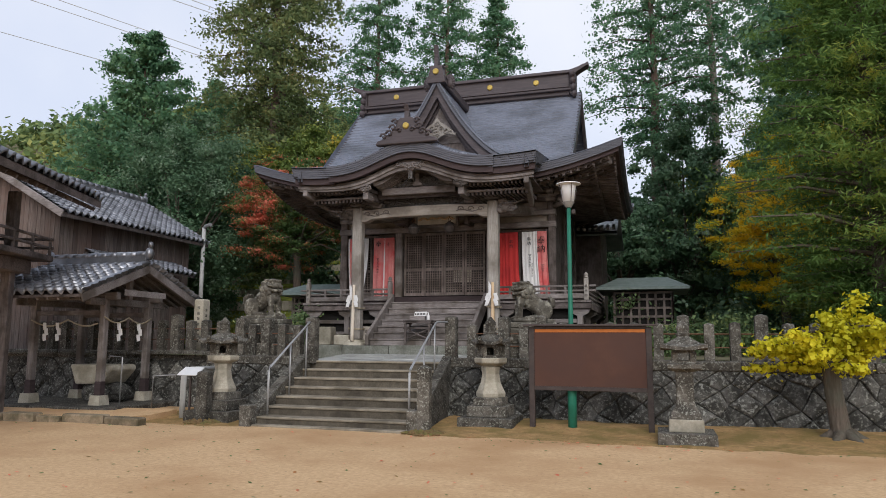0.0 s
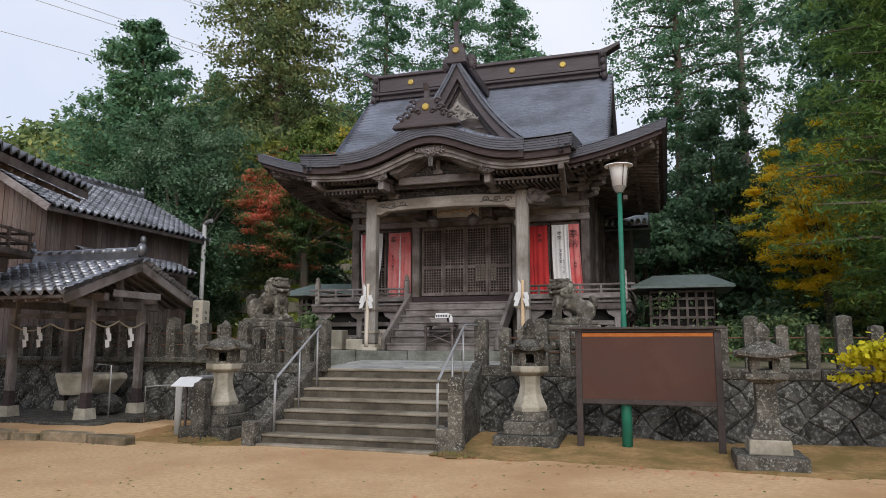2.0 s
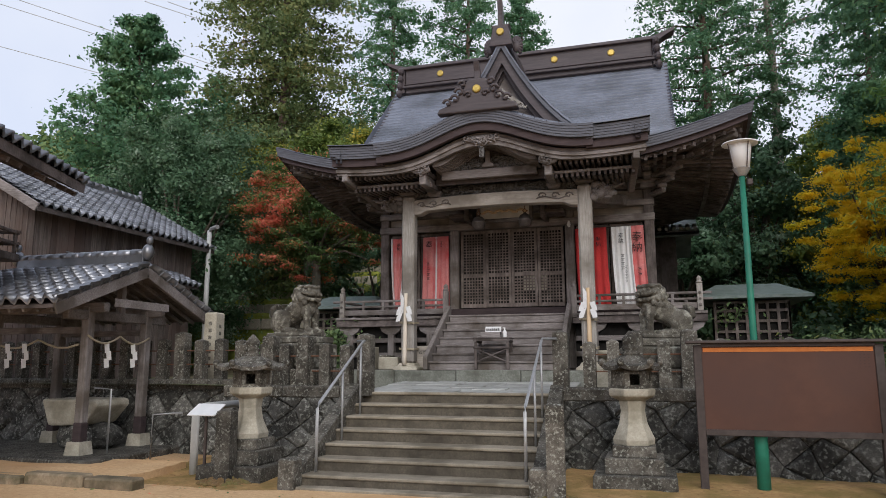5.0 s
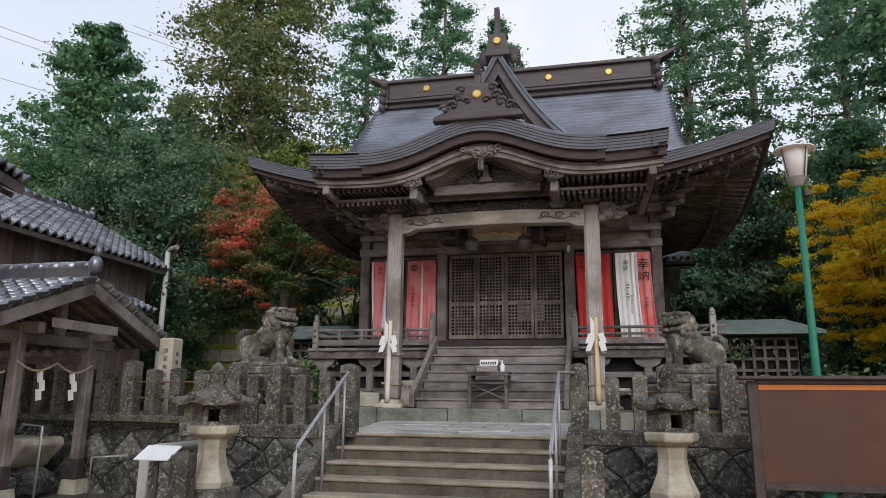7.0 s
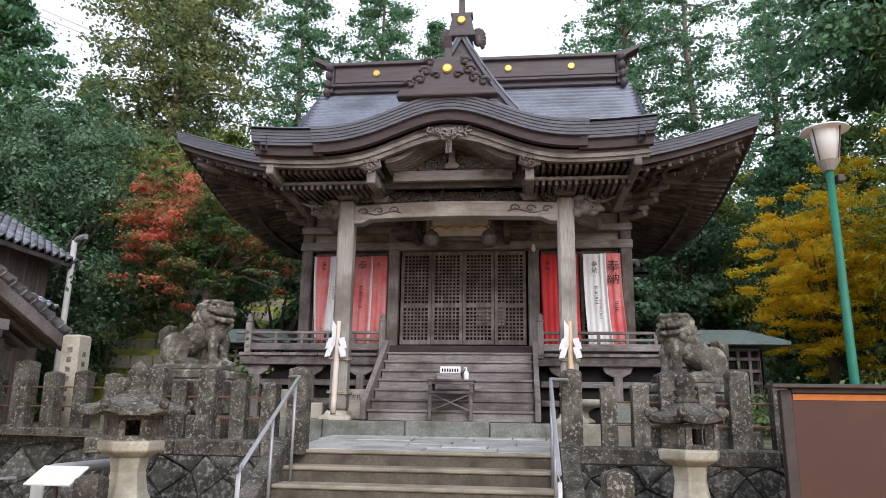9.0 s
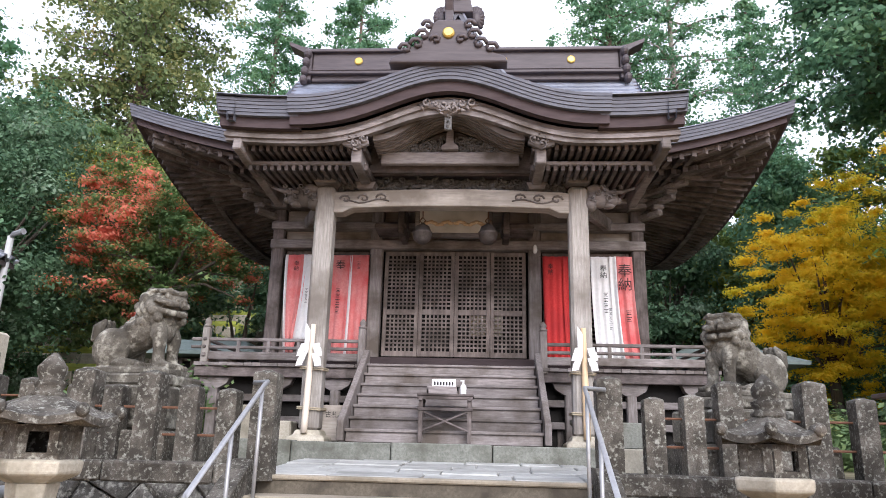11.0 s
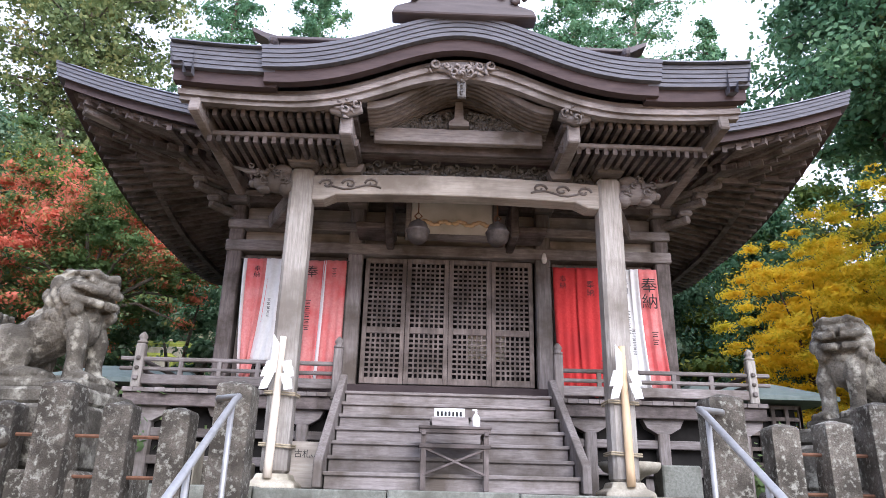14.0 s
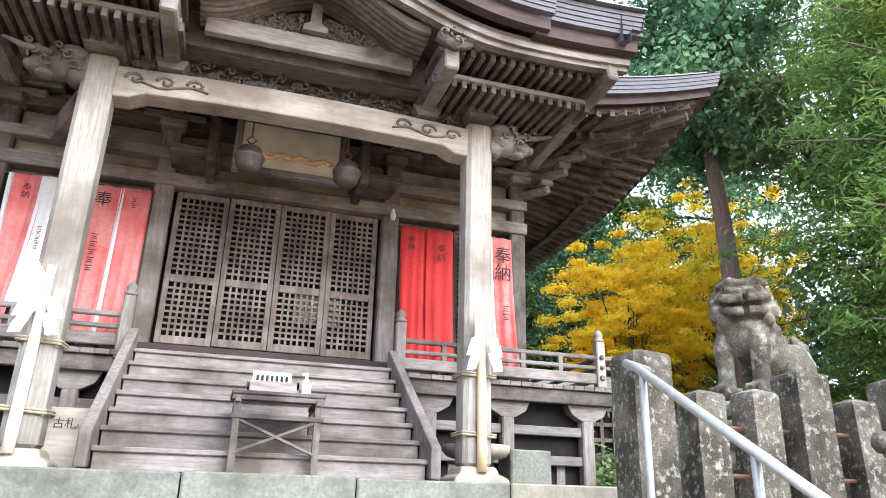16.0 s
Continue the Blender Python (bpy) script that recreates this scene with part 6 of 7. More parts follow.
def tiled_slope(parent, corner, along, up, n_along, n_up, joined=False):
    """Rows of tiles from the eave's corner, along the eave and up the slope."""
    a, u = Vector(along).normalized(), Vector(up).normalized()
    nrm = a.cross(u)
    if nrm.z < 0:
        nrm = -nrm
    base = Matrix((a, u, nrm)).transposed().to_4x4()
    rest = Shape()
    for j in range(n_up):
        for i in range(n_along):
            p = Vector(corner) + a * (0.28 * (i + 0.5)) + u * (0.25 * j) + nrm * (0.03 + jit(i, j, 2, 0.006))
            m = Matrix.Translation(p) @ base
            if joined:
                rest.add([m @ v.co for v in TILE.vertices], [tuple(q.vertices) for q in TILE.polygons])
                continue
            ob = new("roof_tile", TILE)
            ob.parent = parent
            ob.matrix_basis = Matrix.Translation(-ORIGIN[parent.name]) @ m
    if joined:
        part("roof_tiles", rest, M_TILE, parent, kind="stuff", smooth=True)


def ridge_tiles(parent, p, q, r=0.1, high=0.16, ends=True):
    p, q = Vector(p), Vector(q)
    s = Shape()
    s.beam(p, q, r * 1.7, high, 0.01)
    part("ridge_course", s, M_TILE, parent)
    n = max(2, int((q - p).length / 0.3))
    for k in range(n):
        s = Shape()
        a, b = p.lerp(q, k / n), p.lerp(q, (k + 0.97) / n)
        s.tube(a + Vector((0, 0, high * 0.55)), b + Vector((0, 0, high * 0.55)), r, r * 0.93, 10)
        part("ridge_tile", s, M_TILE, parent, smooth=True)
    if ends:
        d = (q - p).normalized()
        for e, sg_ in ((p, -1), (q, 1)):
            s = Shape()
            s.blob(e + d * sg_ * 0.05 + Vector((0, 0, high * 0.6)), (0.12, 0.12, 0.17), 10)
            s.blob(e + d * sg_ * 0.08 + Vector((0, 0, high * 1.5)), (0.07, 0.07, 0.09), 8)
            part("ridge_end", s, M_TILE, parent, smooth=True)


M_BANK = surface("sandy_kerb_stone", (0.2, 0.15, 0.1), (0.34, 0.27, 0.18), 0.92, 14.0, 0.7, stain=(0.12, 0.1, 0.06), stain_scale=3.0, vary=0.3)
# wash house with a tiled gable roof
wh = thing("wash_house", (-7.6, 1.7, 0.2), "open timber wash house with a grey tiled gable roof", "pavilion")
for x in (-8.75, -6.6):
    for y in (0.85, 2.4):
        s = Shape()
        s.beam((x, y, 0.75), (x, y, 2.86), 0.17, 0.17, 0.02)
        part("post", s, M_WOODZ, wh)
        s = Shape()
        s.beam((x, y, 0.42), (x, y, 0.76), 0.18, 0.18, 0.015)
        part("post_shoe", s, M_REDWOOD, wh, "red-brown sheathing round the post's foot")
        s = Shape()
        s.lathe([(0.24, 0.18), (0.2, 0.43)], (x, y, 0), 4, math.pi / 4)
        part("post_base", s, M_PALE, wh)
for y in (0.85, 2.4):
    s = Shape()
    s.box(-9.1, -6.2, y - 0.07, y + 0.07, 2.74, 2.92, 0.015)
    s.box(-8.75, -6.6, y - 0.04, y + 0.04, 2.36, 2.48, 0.01)
    part("plate_beam", s, M_WOODX, wh)
for x in (-8.75, -6.6):
    s = Shape()
    s.box(x - 0.07, x + 0.07, 0.3, 2.95, 2.6, 2.78, 0.015)
    part("cross_beam", s, M_WOODX, wh)
    s = Shape()
    s.beam((x, 1.65, 2.74), (x, 1.65, 3.54), 0.13, 0.13, 0.01)
    part("king_post", s, M_WOODZ, wh)
WE, WR = 2.8, 3.66           # eave and ridge heights
for y0, sg_ in ((-0.5, 1), (3.8, -1)):
    up = Vector((0, sg_ * 2.15, WR - WE))
    s = Shape()
    s.add([(-9.3, y0, WE - 0.02), (-6.05, y0, WE - 0.02), (-6.05, 1.65, WR - 0.02), (-9.3, 1.65, WR - 0.02), (-9.3, y0, WE - 0.08), (-6.05, y0, WE - 0.08), (-6.05, 1.65, WR - 0.08), (-9.3, 1.65, WR - 0.08)],
          [(0, 1, 2, 3), (4, 5, 6, 7), (0, 1, 5, 4), (1, 2, 6, 5), (2, 3, 7, 6), (3, 0, 4, 7)])
    part("roof_deck", s, M_DARKX, wh)
    tiled_slope(wh, (-9.3, y0 - sg_ * 0.03, WE), (1, 0, 0), up, 12, 9)
    for x in (-6.03, -9.27):
        s = Shape()
        s.beam((x, y0, WE - 0.1), (x, 1.65, WR - 0.1), 0.05, 0.2, 0.01)
        part("barge_board", s, M_WOODX, wh)
        s = Shape()
        s.path([(x - 0.05 * math.copysign(1, x + 7.6), y0 + (1.65 - y0) * k / 7, WE + (WR - WE) * k / 7 + 0.07) for k in range(8)], 0.07, 8)
        part("verge_tile", s, M_TILE, wh, smooth=True)
    for k in range(11):
        s = Shape()
        x = -9.15 + 0.3 * k
        s.beam((x, y0 + sg_ * 0.05, WE - 0.11), (x, 1.65, WR - 0.11), 0.05, 0.06)
        part("rafter", s, M_WOODX, wh)
ridge_tiles(wh, (-9.2, 1.65, WR + 0.14), (-6.1, 1.65, WR + 0.14), 0.09, 0.26)
s = Shape()
s.box(-6.09, -6.07, 0.9, 2.4, 2.84, 2.99)
part("gable_slat", s, M_WOODX, wh)
sh = thing("rope_garland", (-6.55, 1.6, 2.3), "thin straw rope with white zigzag paper strips", "rope")
s = Shape()
s.path([(-6.5, 0.75 + 0.165 * k, 2.32 - 0.14 * math.sin(math.pi * (k % 5) / 5)) for k in range(11)], 0.02, 6)
s.path([(-8.75 + 0.23 * k, 0.74, 2.25 - 0.16 * math.sin(math.pi * (k % 5) / 5)) for k in range(10)], 0.02, 6)
part("rope", s, M_ROPE, sh, smooth=True)
for x, y in ((-6.5, 1.25), (-6.5, 1.95), (-8.3, 0.73), (-7.9, 0.73)):
    s = Shape()
    for k in range(3):
        o = 0.05 * (k % 2)
        s.prism([(x + o - 0.06, 2.18 - 0.14 * k), (x + o + 0.05, 2.18 - 0.14 * k), (x + o + 0.07, 2.02 - 0.14 * k), (x + o - 0.03, 2.0 - 0.14 * k)], "y", y - 0.01 + 0.004 * k, y - 0.006 + 0.004 * k)
    part("paper_strip", s, M_WHITE, sh, "white folded paper strip")
# basin, taps and floor of the wash house
s = Shape()
s.prism([(-7.8, 0.64), (-8.0, 1.14), (-6.72, 1.14), (-6.68, 1.02), (-7.0, 0.66)], "y", 1.3, 2.2)
soften(alone("wash_basin", s, M_PALE, "rough boat-shaped granite wash basin on boulders", "basin", (-7.3, 1.7, 0.68)), 0.05)
for x, y, r, h in ((-7.5, 1.75, 0.42, 0.3), (-6.95, 1.8, 0.38, 0.28), (-7.2, 1.5, 0.3, 0.26)):
    s = Shape()
    s.blob((x, y, 0.42), (r, 0.34, h), 10)
    s.v = [(a + jit(a * 5, b * 5, 1, 0.05), b + jit(a * 5, c * 5, 2, 0.05), c) for a, b, c in s.v]
    alone("boulder", s, M_WALL, "rounded grey boulder under the wash basin", "boulder", (x, y, 0.2), "boulders of the wash house")
tp = thing("tap_pipe", (-6.3, 1.5, 0.2), "bent thin steel water pipe with a tap", "pipe")
s = Shape()
s.path([(-6.25, 1.15, 0.2), (-6.25, 1.15, 1.34), (-6.75, 1.3, 1.36), (-6.78, 1.3, 1.28)], 0.018, 8)
part("pipe", s, M_STEEL, tp, smooth=True)
tp = thing("tap_pipe", (-5.2, 1.5, 0.2), "bent thin steel hand rail at the wash house step", "pipe")
s = Shape()
s.path([(-5.35, 1.2, 0.12), (-5.35, 1.2, 0.9), (-4.95, 1.5, 0.92), (-4.95, 1.5, 0.86)], 0.018, 8)
part("pipe", s, M_STEEL, tp, smooth=True)
fl = thing("wash_house_floor", (-7.2, 0.9, 0), "low worn stone platform with an earth edge", "platform", kind="structure")
s = Shape()
s.box(-10.2, -5.75, 0.2, 2.9, -0.1, 0.2, 0.03)
part("platform", s, M_STONE, fl)
random.seed(21)
x = -10.4
while x < -4.3:
    w = random.uniform(0.5, 1.1)
    s = Shape()
    yk = -1.2 + 0.3 * (x + 10.4) / 6
    s.box(x, x + w - 0.02, yk + random.uniform(-0.03, 0.03), yk + 0.28, -0.1, random.uniform(0.13, 0.19), 0.03)
    part("kerb_stone", s, M_BANK, fl)
    x += w
s = Shape()
s.sheet([[(-10.4 + 0.55 * i, -1.1 + 0.13 * j + 0.1 * i / 4, 0.13 + 0.02 * j / 10 + jit(i, j, 1, 0.02)) for i in range(12)] for j in range(14)], 0.4)
part("earth_bank", s, M_SAND, fl)

# long house with board walls
hs = thing("board_house", (-13.5, 7, 0), "long brown board-clad house with a grey tiled roof", "house")
HX, HY0, HY1, HE, HR = -11.35, 3.9, 10.2, 5.72, 7.35
s = Shape()
s.prism([(HX - 5.2, 0), (HX, 0), (HX, HE), (HX - 2.6, HR - 0.1), (HX - 5.2, HE)], "y", HY0, HY1)
part("wall", s, M_BOARDS, hs, "weathered vertical board wall")
random.seed(31)
y = HY0
while y < HY1:
    w = random.uniform(0.16, 0.24)
    s = Shape()
    s.box(HX, HX + 0.025 + random.uniform(0, 0.012), y + 0.006, y + w - 0.006, 1.2, HE, 0.003)
    part("wall_board", s, M_BOARDS, hs)
    y += w
x = HX - 5.2
while x < HX:
    w = random.uniform(0.16, 0.24)
    s = Shape()
    top = HE + (HR - HE - 0.15) * (1 - abs(x + 0.1 - HX + 2.6) / 2.6)
    s.box(x + 0.006, x + w - 0.006, HY0 - 0.03 - random.uniform(0, 0.012), HY0, 1.2, top, 0.003)
    part("wall_board", s, M_BOARDS, hs)
    x += w
for sg_, x0 in ((1, HX + 0.55), (-1, HX - 5.75)):
    s = Shape()
    xr = HX - 2.6
    s.add([(x0, HY0 - 0.45, HE - 0.12), (x0, HY1 + 0.5, HE - 0.12), (xr, HY1 + 0.5, HR), (xr, HY0 - 0.45, HR), (x0, HY0 - 0.45, HE - 0.24), (x0, HY1 + 0.5, HE - 0.24), (xr, HY1 + 0.5, HR - 0.12), (xr, HY0 - 0.45, HR - 0.12)],
          [(0, 1, 2, 3), (4, 5, 6, 7), (0, 1, 5, 4), (1, 2, 6, 5), (2, 3, 7, 6), (3, 0, 4, 7)])
    part("roof_deck", s, M_DARKX, hs)
    if sg_ > 0:
        tiled_slope(hs, (x0 + 0.03, HY0 - 0.45, HE - 0.11), (0, 1, 0), (xr - x0, 0, HR - HE + 0.12), 26, 14)
    s = Shape()
    s.beam((x0, HY0 - 0.47, HE - 0.16), (xr, HY0 - 0.47, HR - 0.04), 0.06, 0.22, 0.01)
    part("barge_board", s, M_WOODX, hs, "greyed pale barge board")
ridge_tiles(hs, (HX - 2.6, HY0 - 0.4, HR + 0.1), (HX - 2.6, HY1 + 0.4, HR + 0.1), 0.11, 0.24)
s = Shape()
s.add([(HX, 4.9, 4.62), (HX, 9.4, 4.62), (HX + 0.95, 9.4, 4.2), (HX + 0.95, 4.9, 4.2), (HX, 4.9, 4.54), (HX, 9.4, 4.54), (HX + 0.95, 9.4, 4.12), (HX + 0.95, 4.9, 4.12)],
      [(0, 1, 2, 3), (4, 5, 6, 7), (0, 1, 5, 4), (1, 2, 6, 5), (2, 3, 7, 6), (3, 0, 4, 7)])
part("pent_roof_deck", s, M_DARKX, hs)
tiled_slope(hs, (HX + 1.0, 4.9, 4.2), (0, 1, 0), (-0.95, 0, 0.42), 16, 4)
s = Shape()
s.box(HX, HX + 0.06, 5.0, 9.3, 4.62, 4.72, 0.01)
part("flashing", s, M_WOODX, hs)

# corner of the two-storey stage, set askew to the yard
ds = thing("stage_building", (-8.5, -1.0, 0), "dark timber stage building with a grey tiled roof and balcony", "pavilion")
SA, SB = Vector((0.34, -0.94, 0)), Vector((-0.94, -0.34, 0))


def askew(s):
    """From along the eave, into the house and up, to world metres."""
    s.v = [tuple(Vector((-7.35, 1.28, 0)) + SA * v[0] + SB * v[1] + Vector((0, 0, v[2]))) for v in s.v]
    return s


for u, w in ((1.7, 1.25), (5.2, 1.25), (1.7, 5.0), (5.2, 5.0)):
    part("post", askew(Shape().beam((u, w, 0.0), (u, w, 5.2), 0.22, 0.22, 0.02)), M_DARKZ, ds)
part("balcony_floor", askew(Shape().box(1.0, 8.0, 0.6, 6.0, 3.62, 3.76, 0.02)), M_DARKX, ds)
part("floor_beam", askew(Shape().box(1.3, 8.0, 0.95, 5.6, 3.3, 3.62, 0.02)), M_DARKX, ds)
for z in (3.95, 4.16):
    part("balcony_rail", askew(Shape().beam((0.95, 0.68, z), (8.0, 0.68, z), 0.06, 0.06, 0.01)), M_DARKX, ds)
    part("balcony_rail", askew(Shape().beam((1.05, 0.6, z), (1.05, 6.0, z), 0.06, 0.06, 0.01)), M_DARKX, ds)
for k in range(9):
    part("baluster", askew(Shape().beam((1.05 + 0.8 * k, 0.68, 3.74), (1.05 + 0.8 * k, 0.68, 4.2), 0.06, 0.06, 0.01)), M_DARKZ, ds)
# Added near-black box: shade of the open upper storey put into its colour.
part("stage_shade", askew(Shape().box(1.9, 8.0, 1.5, 4.9, 3.76, 5.3)), M_INTERIOR_SHADE, ds)
deck = Shape()
deck.add([(0, 0, 5.32), (9, 0, 5.32), (9, 3.4, 6.9), (0, 3.4, 6.9), (0, 0, 5.14), (9, 0, 5.14), (9, 3.4, 6.7), (0, 3.4, 6.7), (0, 6.8, 5.32), (9, 6.8, 5.32), (9, 6.8, 5.14), (0, 6.8, 5.14)],
         [(0, 1, 2, 3), (4, 5, 6, 7), (0, 1, 5, 4), (3, 0, 4, 7), (1, 2, 6, 5), (3, 2, 9, 8), (7, 6, 10, 11), (8, 9, 10, 11), (3, 8, 11, 7), (2, 9, 10, 6)])
part("roof_deck", askew(deck), M_DARKX, ds)
tiled_slope(ds, Vector((-7.35, 1.28, 5.34)) - SB * 0.04, SA, SB * 3.4 + Vector((0, 0, 1.58)), 26, 11, True)
for k in range(12):
    f0, f1 = k / 12, (k + 0.96) / 12
    part("verge_tile", askew(Shape().tube((0.0, 3.4 * f0, 5.4 + 1.58 * f0), (0.0, 3.4 * f1, 5.39 + 1.58 * f1), 0.1, 0.085, 8)), M_TILE, ds, smooth=True)
for k in range(20):
    part("rafter", askew(Shape().beam((0.2 + 0.4 * k, 0.08, 5.08), (0.2 + 0.4 * k, 3.4, 6.62), 0.07, 0.09)), M_DARKX, ds)

# sheds at both sides of the hall
for sx in (-1, 1):
    sd = thing("copper_roof_shed", (sx * 5.95, 11.6, TOP), "small lattice-sided shed with a verdigris copper roof", "shed", "sheds beside the hall")
    s = Shape()
    s.box(sx * 5.95 - 0.95, sx * 5.95 + 0.95, 10.6, 12.6, TOP - 0.1, 2.3)
    part("lower_wall", s, M_DARKX, sd)
    # Near-black backing box: the shed's inner shade is painted, not lit.
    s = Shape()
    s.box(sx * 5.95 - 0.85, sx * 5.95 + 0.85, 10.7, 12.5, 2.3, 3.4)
    part("inside", s, M_INTERIOR_SHADE, sd)
    s = Shape()
    for k in range(8):
        s.box(sx * 5.95 - 0.95 + 0.262 * k, sx * 5.95 - 0.88 + 0.262 * k, 10.6, 10.66, 2.3, 3.4)
        s.box(sx * 5.95 + 0.9, sx * 5.95 + 0.95, 10.6 + 0.27 * k, 10.67 + 0.27 * k, 2.3, 3.4)
    for z in (2.3, 2.58, 2.86, 3.14, 3.36):
        s.box(sx * 5.95 - 0.95, sx * 5.95 + 0.95, 10.61, 10.65, z, z + 0.07)
        s.box(sx * 5.95 + 0.91, sx * 5.95 + 0.945, 10.6, 12.6, z, z + 0.07)
    part("lattice", s, M_DOOR, sd)
    s = Shape()
    c, y0, y1 = sx * 5.95, 10.1, 13.1
    vs = [(c - 1.45, y0, 3.55), (c + 1.45, y0, 3.55), (c + 1.45, y1, 3.55), (c - 1.45, y1, 3.55), (c - 0.8, 11.3, 3.95), (c + 0.8, 11.3, 3.95), (c + 0.8, 11.9, 3.95), (c - 0.8, 11.9, 3.95), (c - 1.45, y0, 3.47), (c + 1.45, y0, 3.47), (c + 1.45, y1, 3.47), (c - 1.45, y1, 3.47)]
    s.add(vs, [(0, 1, 5, 4), (1, 2, 6, 5), (2, 3, 7, 6), (3, 0, 4, 7), (4, 5, 6, 7), (0, 1, 9, 8), (1, 2, 10, 9), (2, 3, 11, 10), (3, 0, 8, 11), (8, 9, 10, 11)])
    part("roof", s, M_COPPER, sd)

wsd = thing("white_storehouse", (12, 28, 2), "distant white plastered storehouse among the trees", "storehouse")
s = Shape()
s.box(9.5, 14.5, 28, 31, 2.0, 4.6)
part("wall", s, M_PLASTER, wsd)
s = Shape()
s.prism([(27.5, 4.6), (29.5, 5.6), (31.5, 4.6)], "x", 9.0, 15.0)
part("roof", s, M_TILE, wsd)

st = thing("inscribed_stele", (-5.8, 3.6, 1.4), "tall pale square stone pillar with carved writing", "monument")
s = Shape()
s.lathe([(0.15 * 1.414, 1.3), (0.145 * 1.414, 2.87), (0.12 * 1.414, 2.9)], (-5.8, 3.6, 0), 4, math.pi / 4)
part("pillar", s, M_PALE, st)
s = Shape()
for k in range(7):
    s.box(-5.84, -5.76, 3.45, 3.458, 2.62 - 0.15 * k, 2.7 - 0.15 * k)
    s.box(-5.66, -5.652, 3.56, 3.64, 2.56 - 0.15 * k, 2.64 - 0.15 * k)
part("carved_writing", s, M_STONE, st, kind="stuff")

pl = thing("pole_lamp", (-10.85, 10.45, 1.4), "slim grey metal pole with a small bent lamp head", "street lamp")
s = Shape()
s.lathe([(0.09, 1.0), (0.075, 6.25)], (-10.85, 10.45, 0), 10)
part("pole", s, M_PIPE, pl, smooth=True)
s = Shape()
s.path([(-10.85, 10.45, 6.2), (-10.75, 10.4, 6.3), (-10.45, 10.3, 6.33)], [0.06, 0.06, 0.08], 8)
part("lamp_head", s, M_STEEL, pl)

# power lines far off
WIRES = (((-92.4, 70, 50.9), (-67.2, 70, 42.1)), ((-86.7, 70, 55.5), (-53.6, 70, 42.0)), ((-81.6, 70, 54.9), (-53.0, 70, 42.7)), ((-61.1, 70, 52.3), (-49.8, 70, 47.3)), ((-58.2, 70, 52.0), (-49.7, 70, 48.0)))
for p, q in WIRES:
    s = Shape()
    p, q = Vector(p), Vector(q)
    far = q + (q - p) * 0.2
    p = p - (q - p) * 0.4
    s.path([p.lerp(far, k / 10)  for k in range(11)], 0.06, 5)
    alone("power_line", s, M_PIPE, "thin grey overhead power line crossing the sky", "power line", p, "overhead power lines")


# the rear sanctuary, whose tiled eave shows past the hall's side
rs = thing("rear_sanctuary", (0, 15.6, TOP), "dark timber rear sanctuary with a pale tile-edged eave", "shrine")
s = Shape()
s.box(-4.3, 4.3, 15.2, 18.6, TOP, 6.4)
part("wall", s, M_DARKZ, rs)
s = Shape()
s.sheet([[(x, y, z) for x in (-5.0, 5.0)] for y, z in ((14.1, 6.04), (15.4, 6.62), (16.9, 7.5))], 0.1)
s.sheet([[(x, y, z) for x in (-5.0, 5.0)] for y, z in ((19.7, 6.04), (18.4, 6.62), (16.9, 7.5))], 0.1)
part("roof", s, M_TILE, rs)
for sx in (-1, 1):
    for k in range(22):
        x = sx * (0.25 + 0.22 * k)
        s = Shape()
        s.tube((x, 14.05, 6.12), (x, 14.4, 6.28), 0.065, 0.065, 8)
        part("eave_tile", s, M_PAVE, rs)
s = Shape()
s.box(-5.0, 5.0, 14.1, 14.2, 5.88, 6.02)
part("eave_board", s, M_COPPER, rs)


# ---------- trees, hill and undergrowth ----------
def cluster(c, w, flat, n, rng):
    """Leaf places round a clump's middle, denser towards its skin, and the way outwards at each."""
    d = rng.normal(size=(n, 3))
    d /= np.linalg.norm(d, axis=1)[:, None]
    r = np.abs(rng.normal(0, 0.95, n))[:, None] + 0.15
    return np.concatenate([c + d * r * w * np.array([1, 1, flat]), d * np.array([1, 1, 1 / max(flat, 0.3)])], 1)


def leaf_mesh(name, pts, size, material, rng, slim=0.45, up=0.5):
    """One small bent-free blade for each point, turned every way but mostly face up."""
    n = len(pts)
    if pts.shape[1] == 6:
        nrm = pts[:, 3:] + rng.normal(size=(n, 3)) * 0.55 + np.array([0, 0, 0.25])
        pts = pts[:, :3]
    else:
        nrm = rng.normal(size=(n, 3))
        nrm[:, 2] = np.abs(nrm[:, 2]) + up
    nrm /= np.linalg.norm(nrm, axis=1)[:, None]
    t = np.cross(nrm, rng.normal(size=(n, 3)))
    t /= np.linalg.norm(t, axis=1)[:, None] + 1e-9
    b = np.cross(nrm, t)
    sz = (size * rng.uniform(0.6, 1.35, n))[:, None]
    v = np.stack([pts - t * sz * 0.5, pts + b * sz * slim * 0.5 - t * sz * 0.05, pts + t * sz * 0.5, pts - b * sz * slim * 0.5 - t * sz * 0.05], 1).reshape(-1, 3)
    me = bpy.data.meshes.new(name)
    me.vertices.add(4 * n)
    me.vertices.foreach_set("co", v.astype(np.float32).ravel())
    me.loops.add(4 * n)
    me.loops.foreach_set("vertex_index", np.arange(4 * n, dtype=np.int32))
    me.polygons.add(n)
    me.polygons.foreach_set("loop_start", np.arange(0, 4 * n, 4, dtype=np.int32))
    me.update(calc_edges=True)
    me.materials.append(material)
    return me


def leaf_part(name, pts, size, material, parent, rng, slim=0.45, up=0.5, label=""):
    pts = pts.copy()
    pts[:, :3] -= np.array(ORIGIN[parent.name])
    me = leaf_mesh(name, pts, size, material, rng, slim, up)
    ob = new(name, me)
    ob.parent = parent
    ORIGIN[ob.name] = ORIGIN[parent.name]
    return tagged(ob, label)


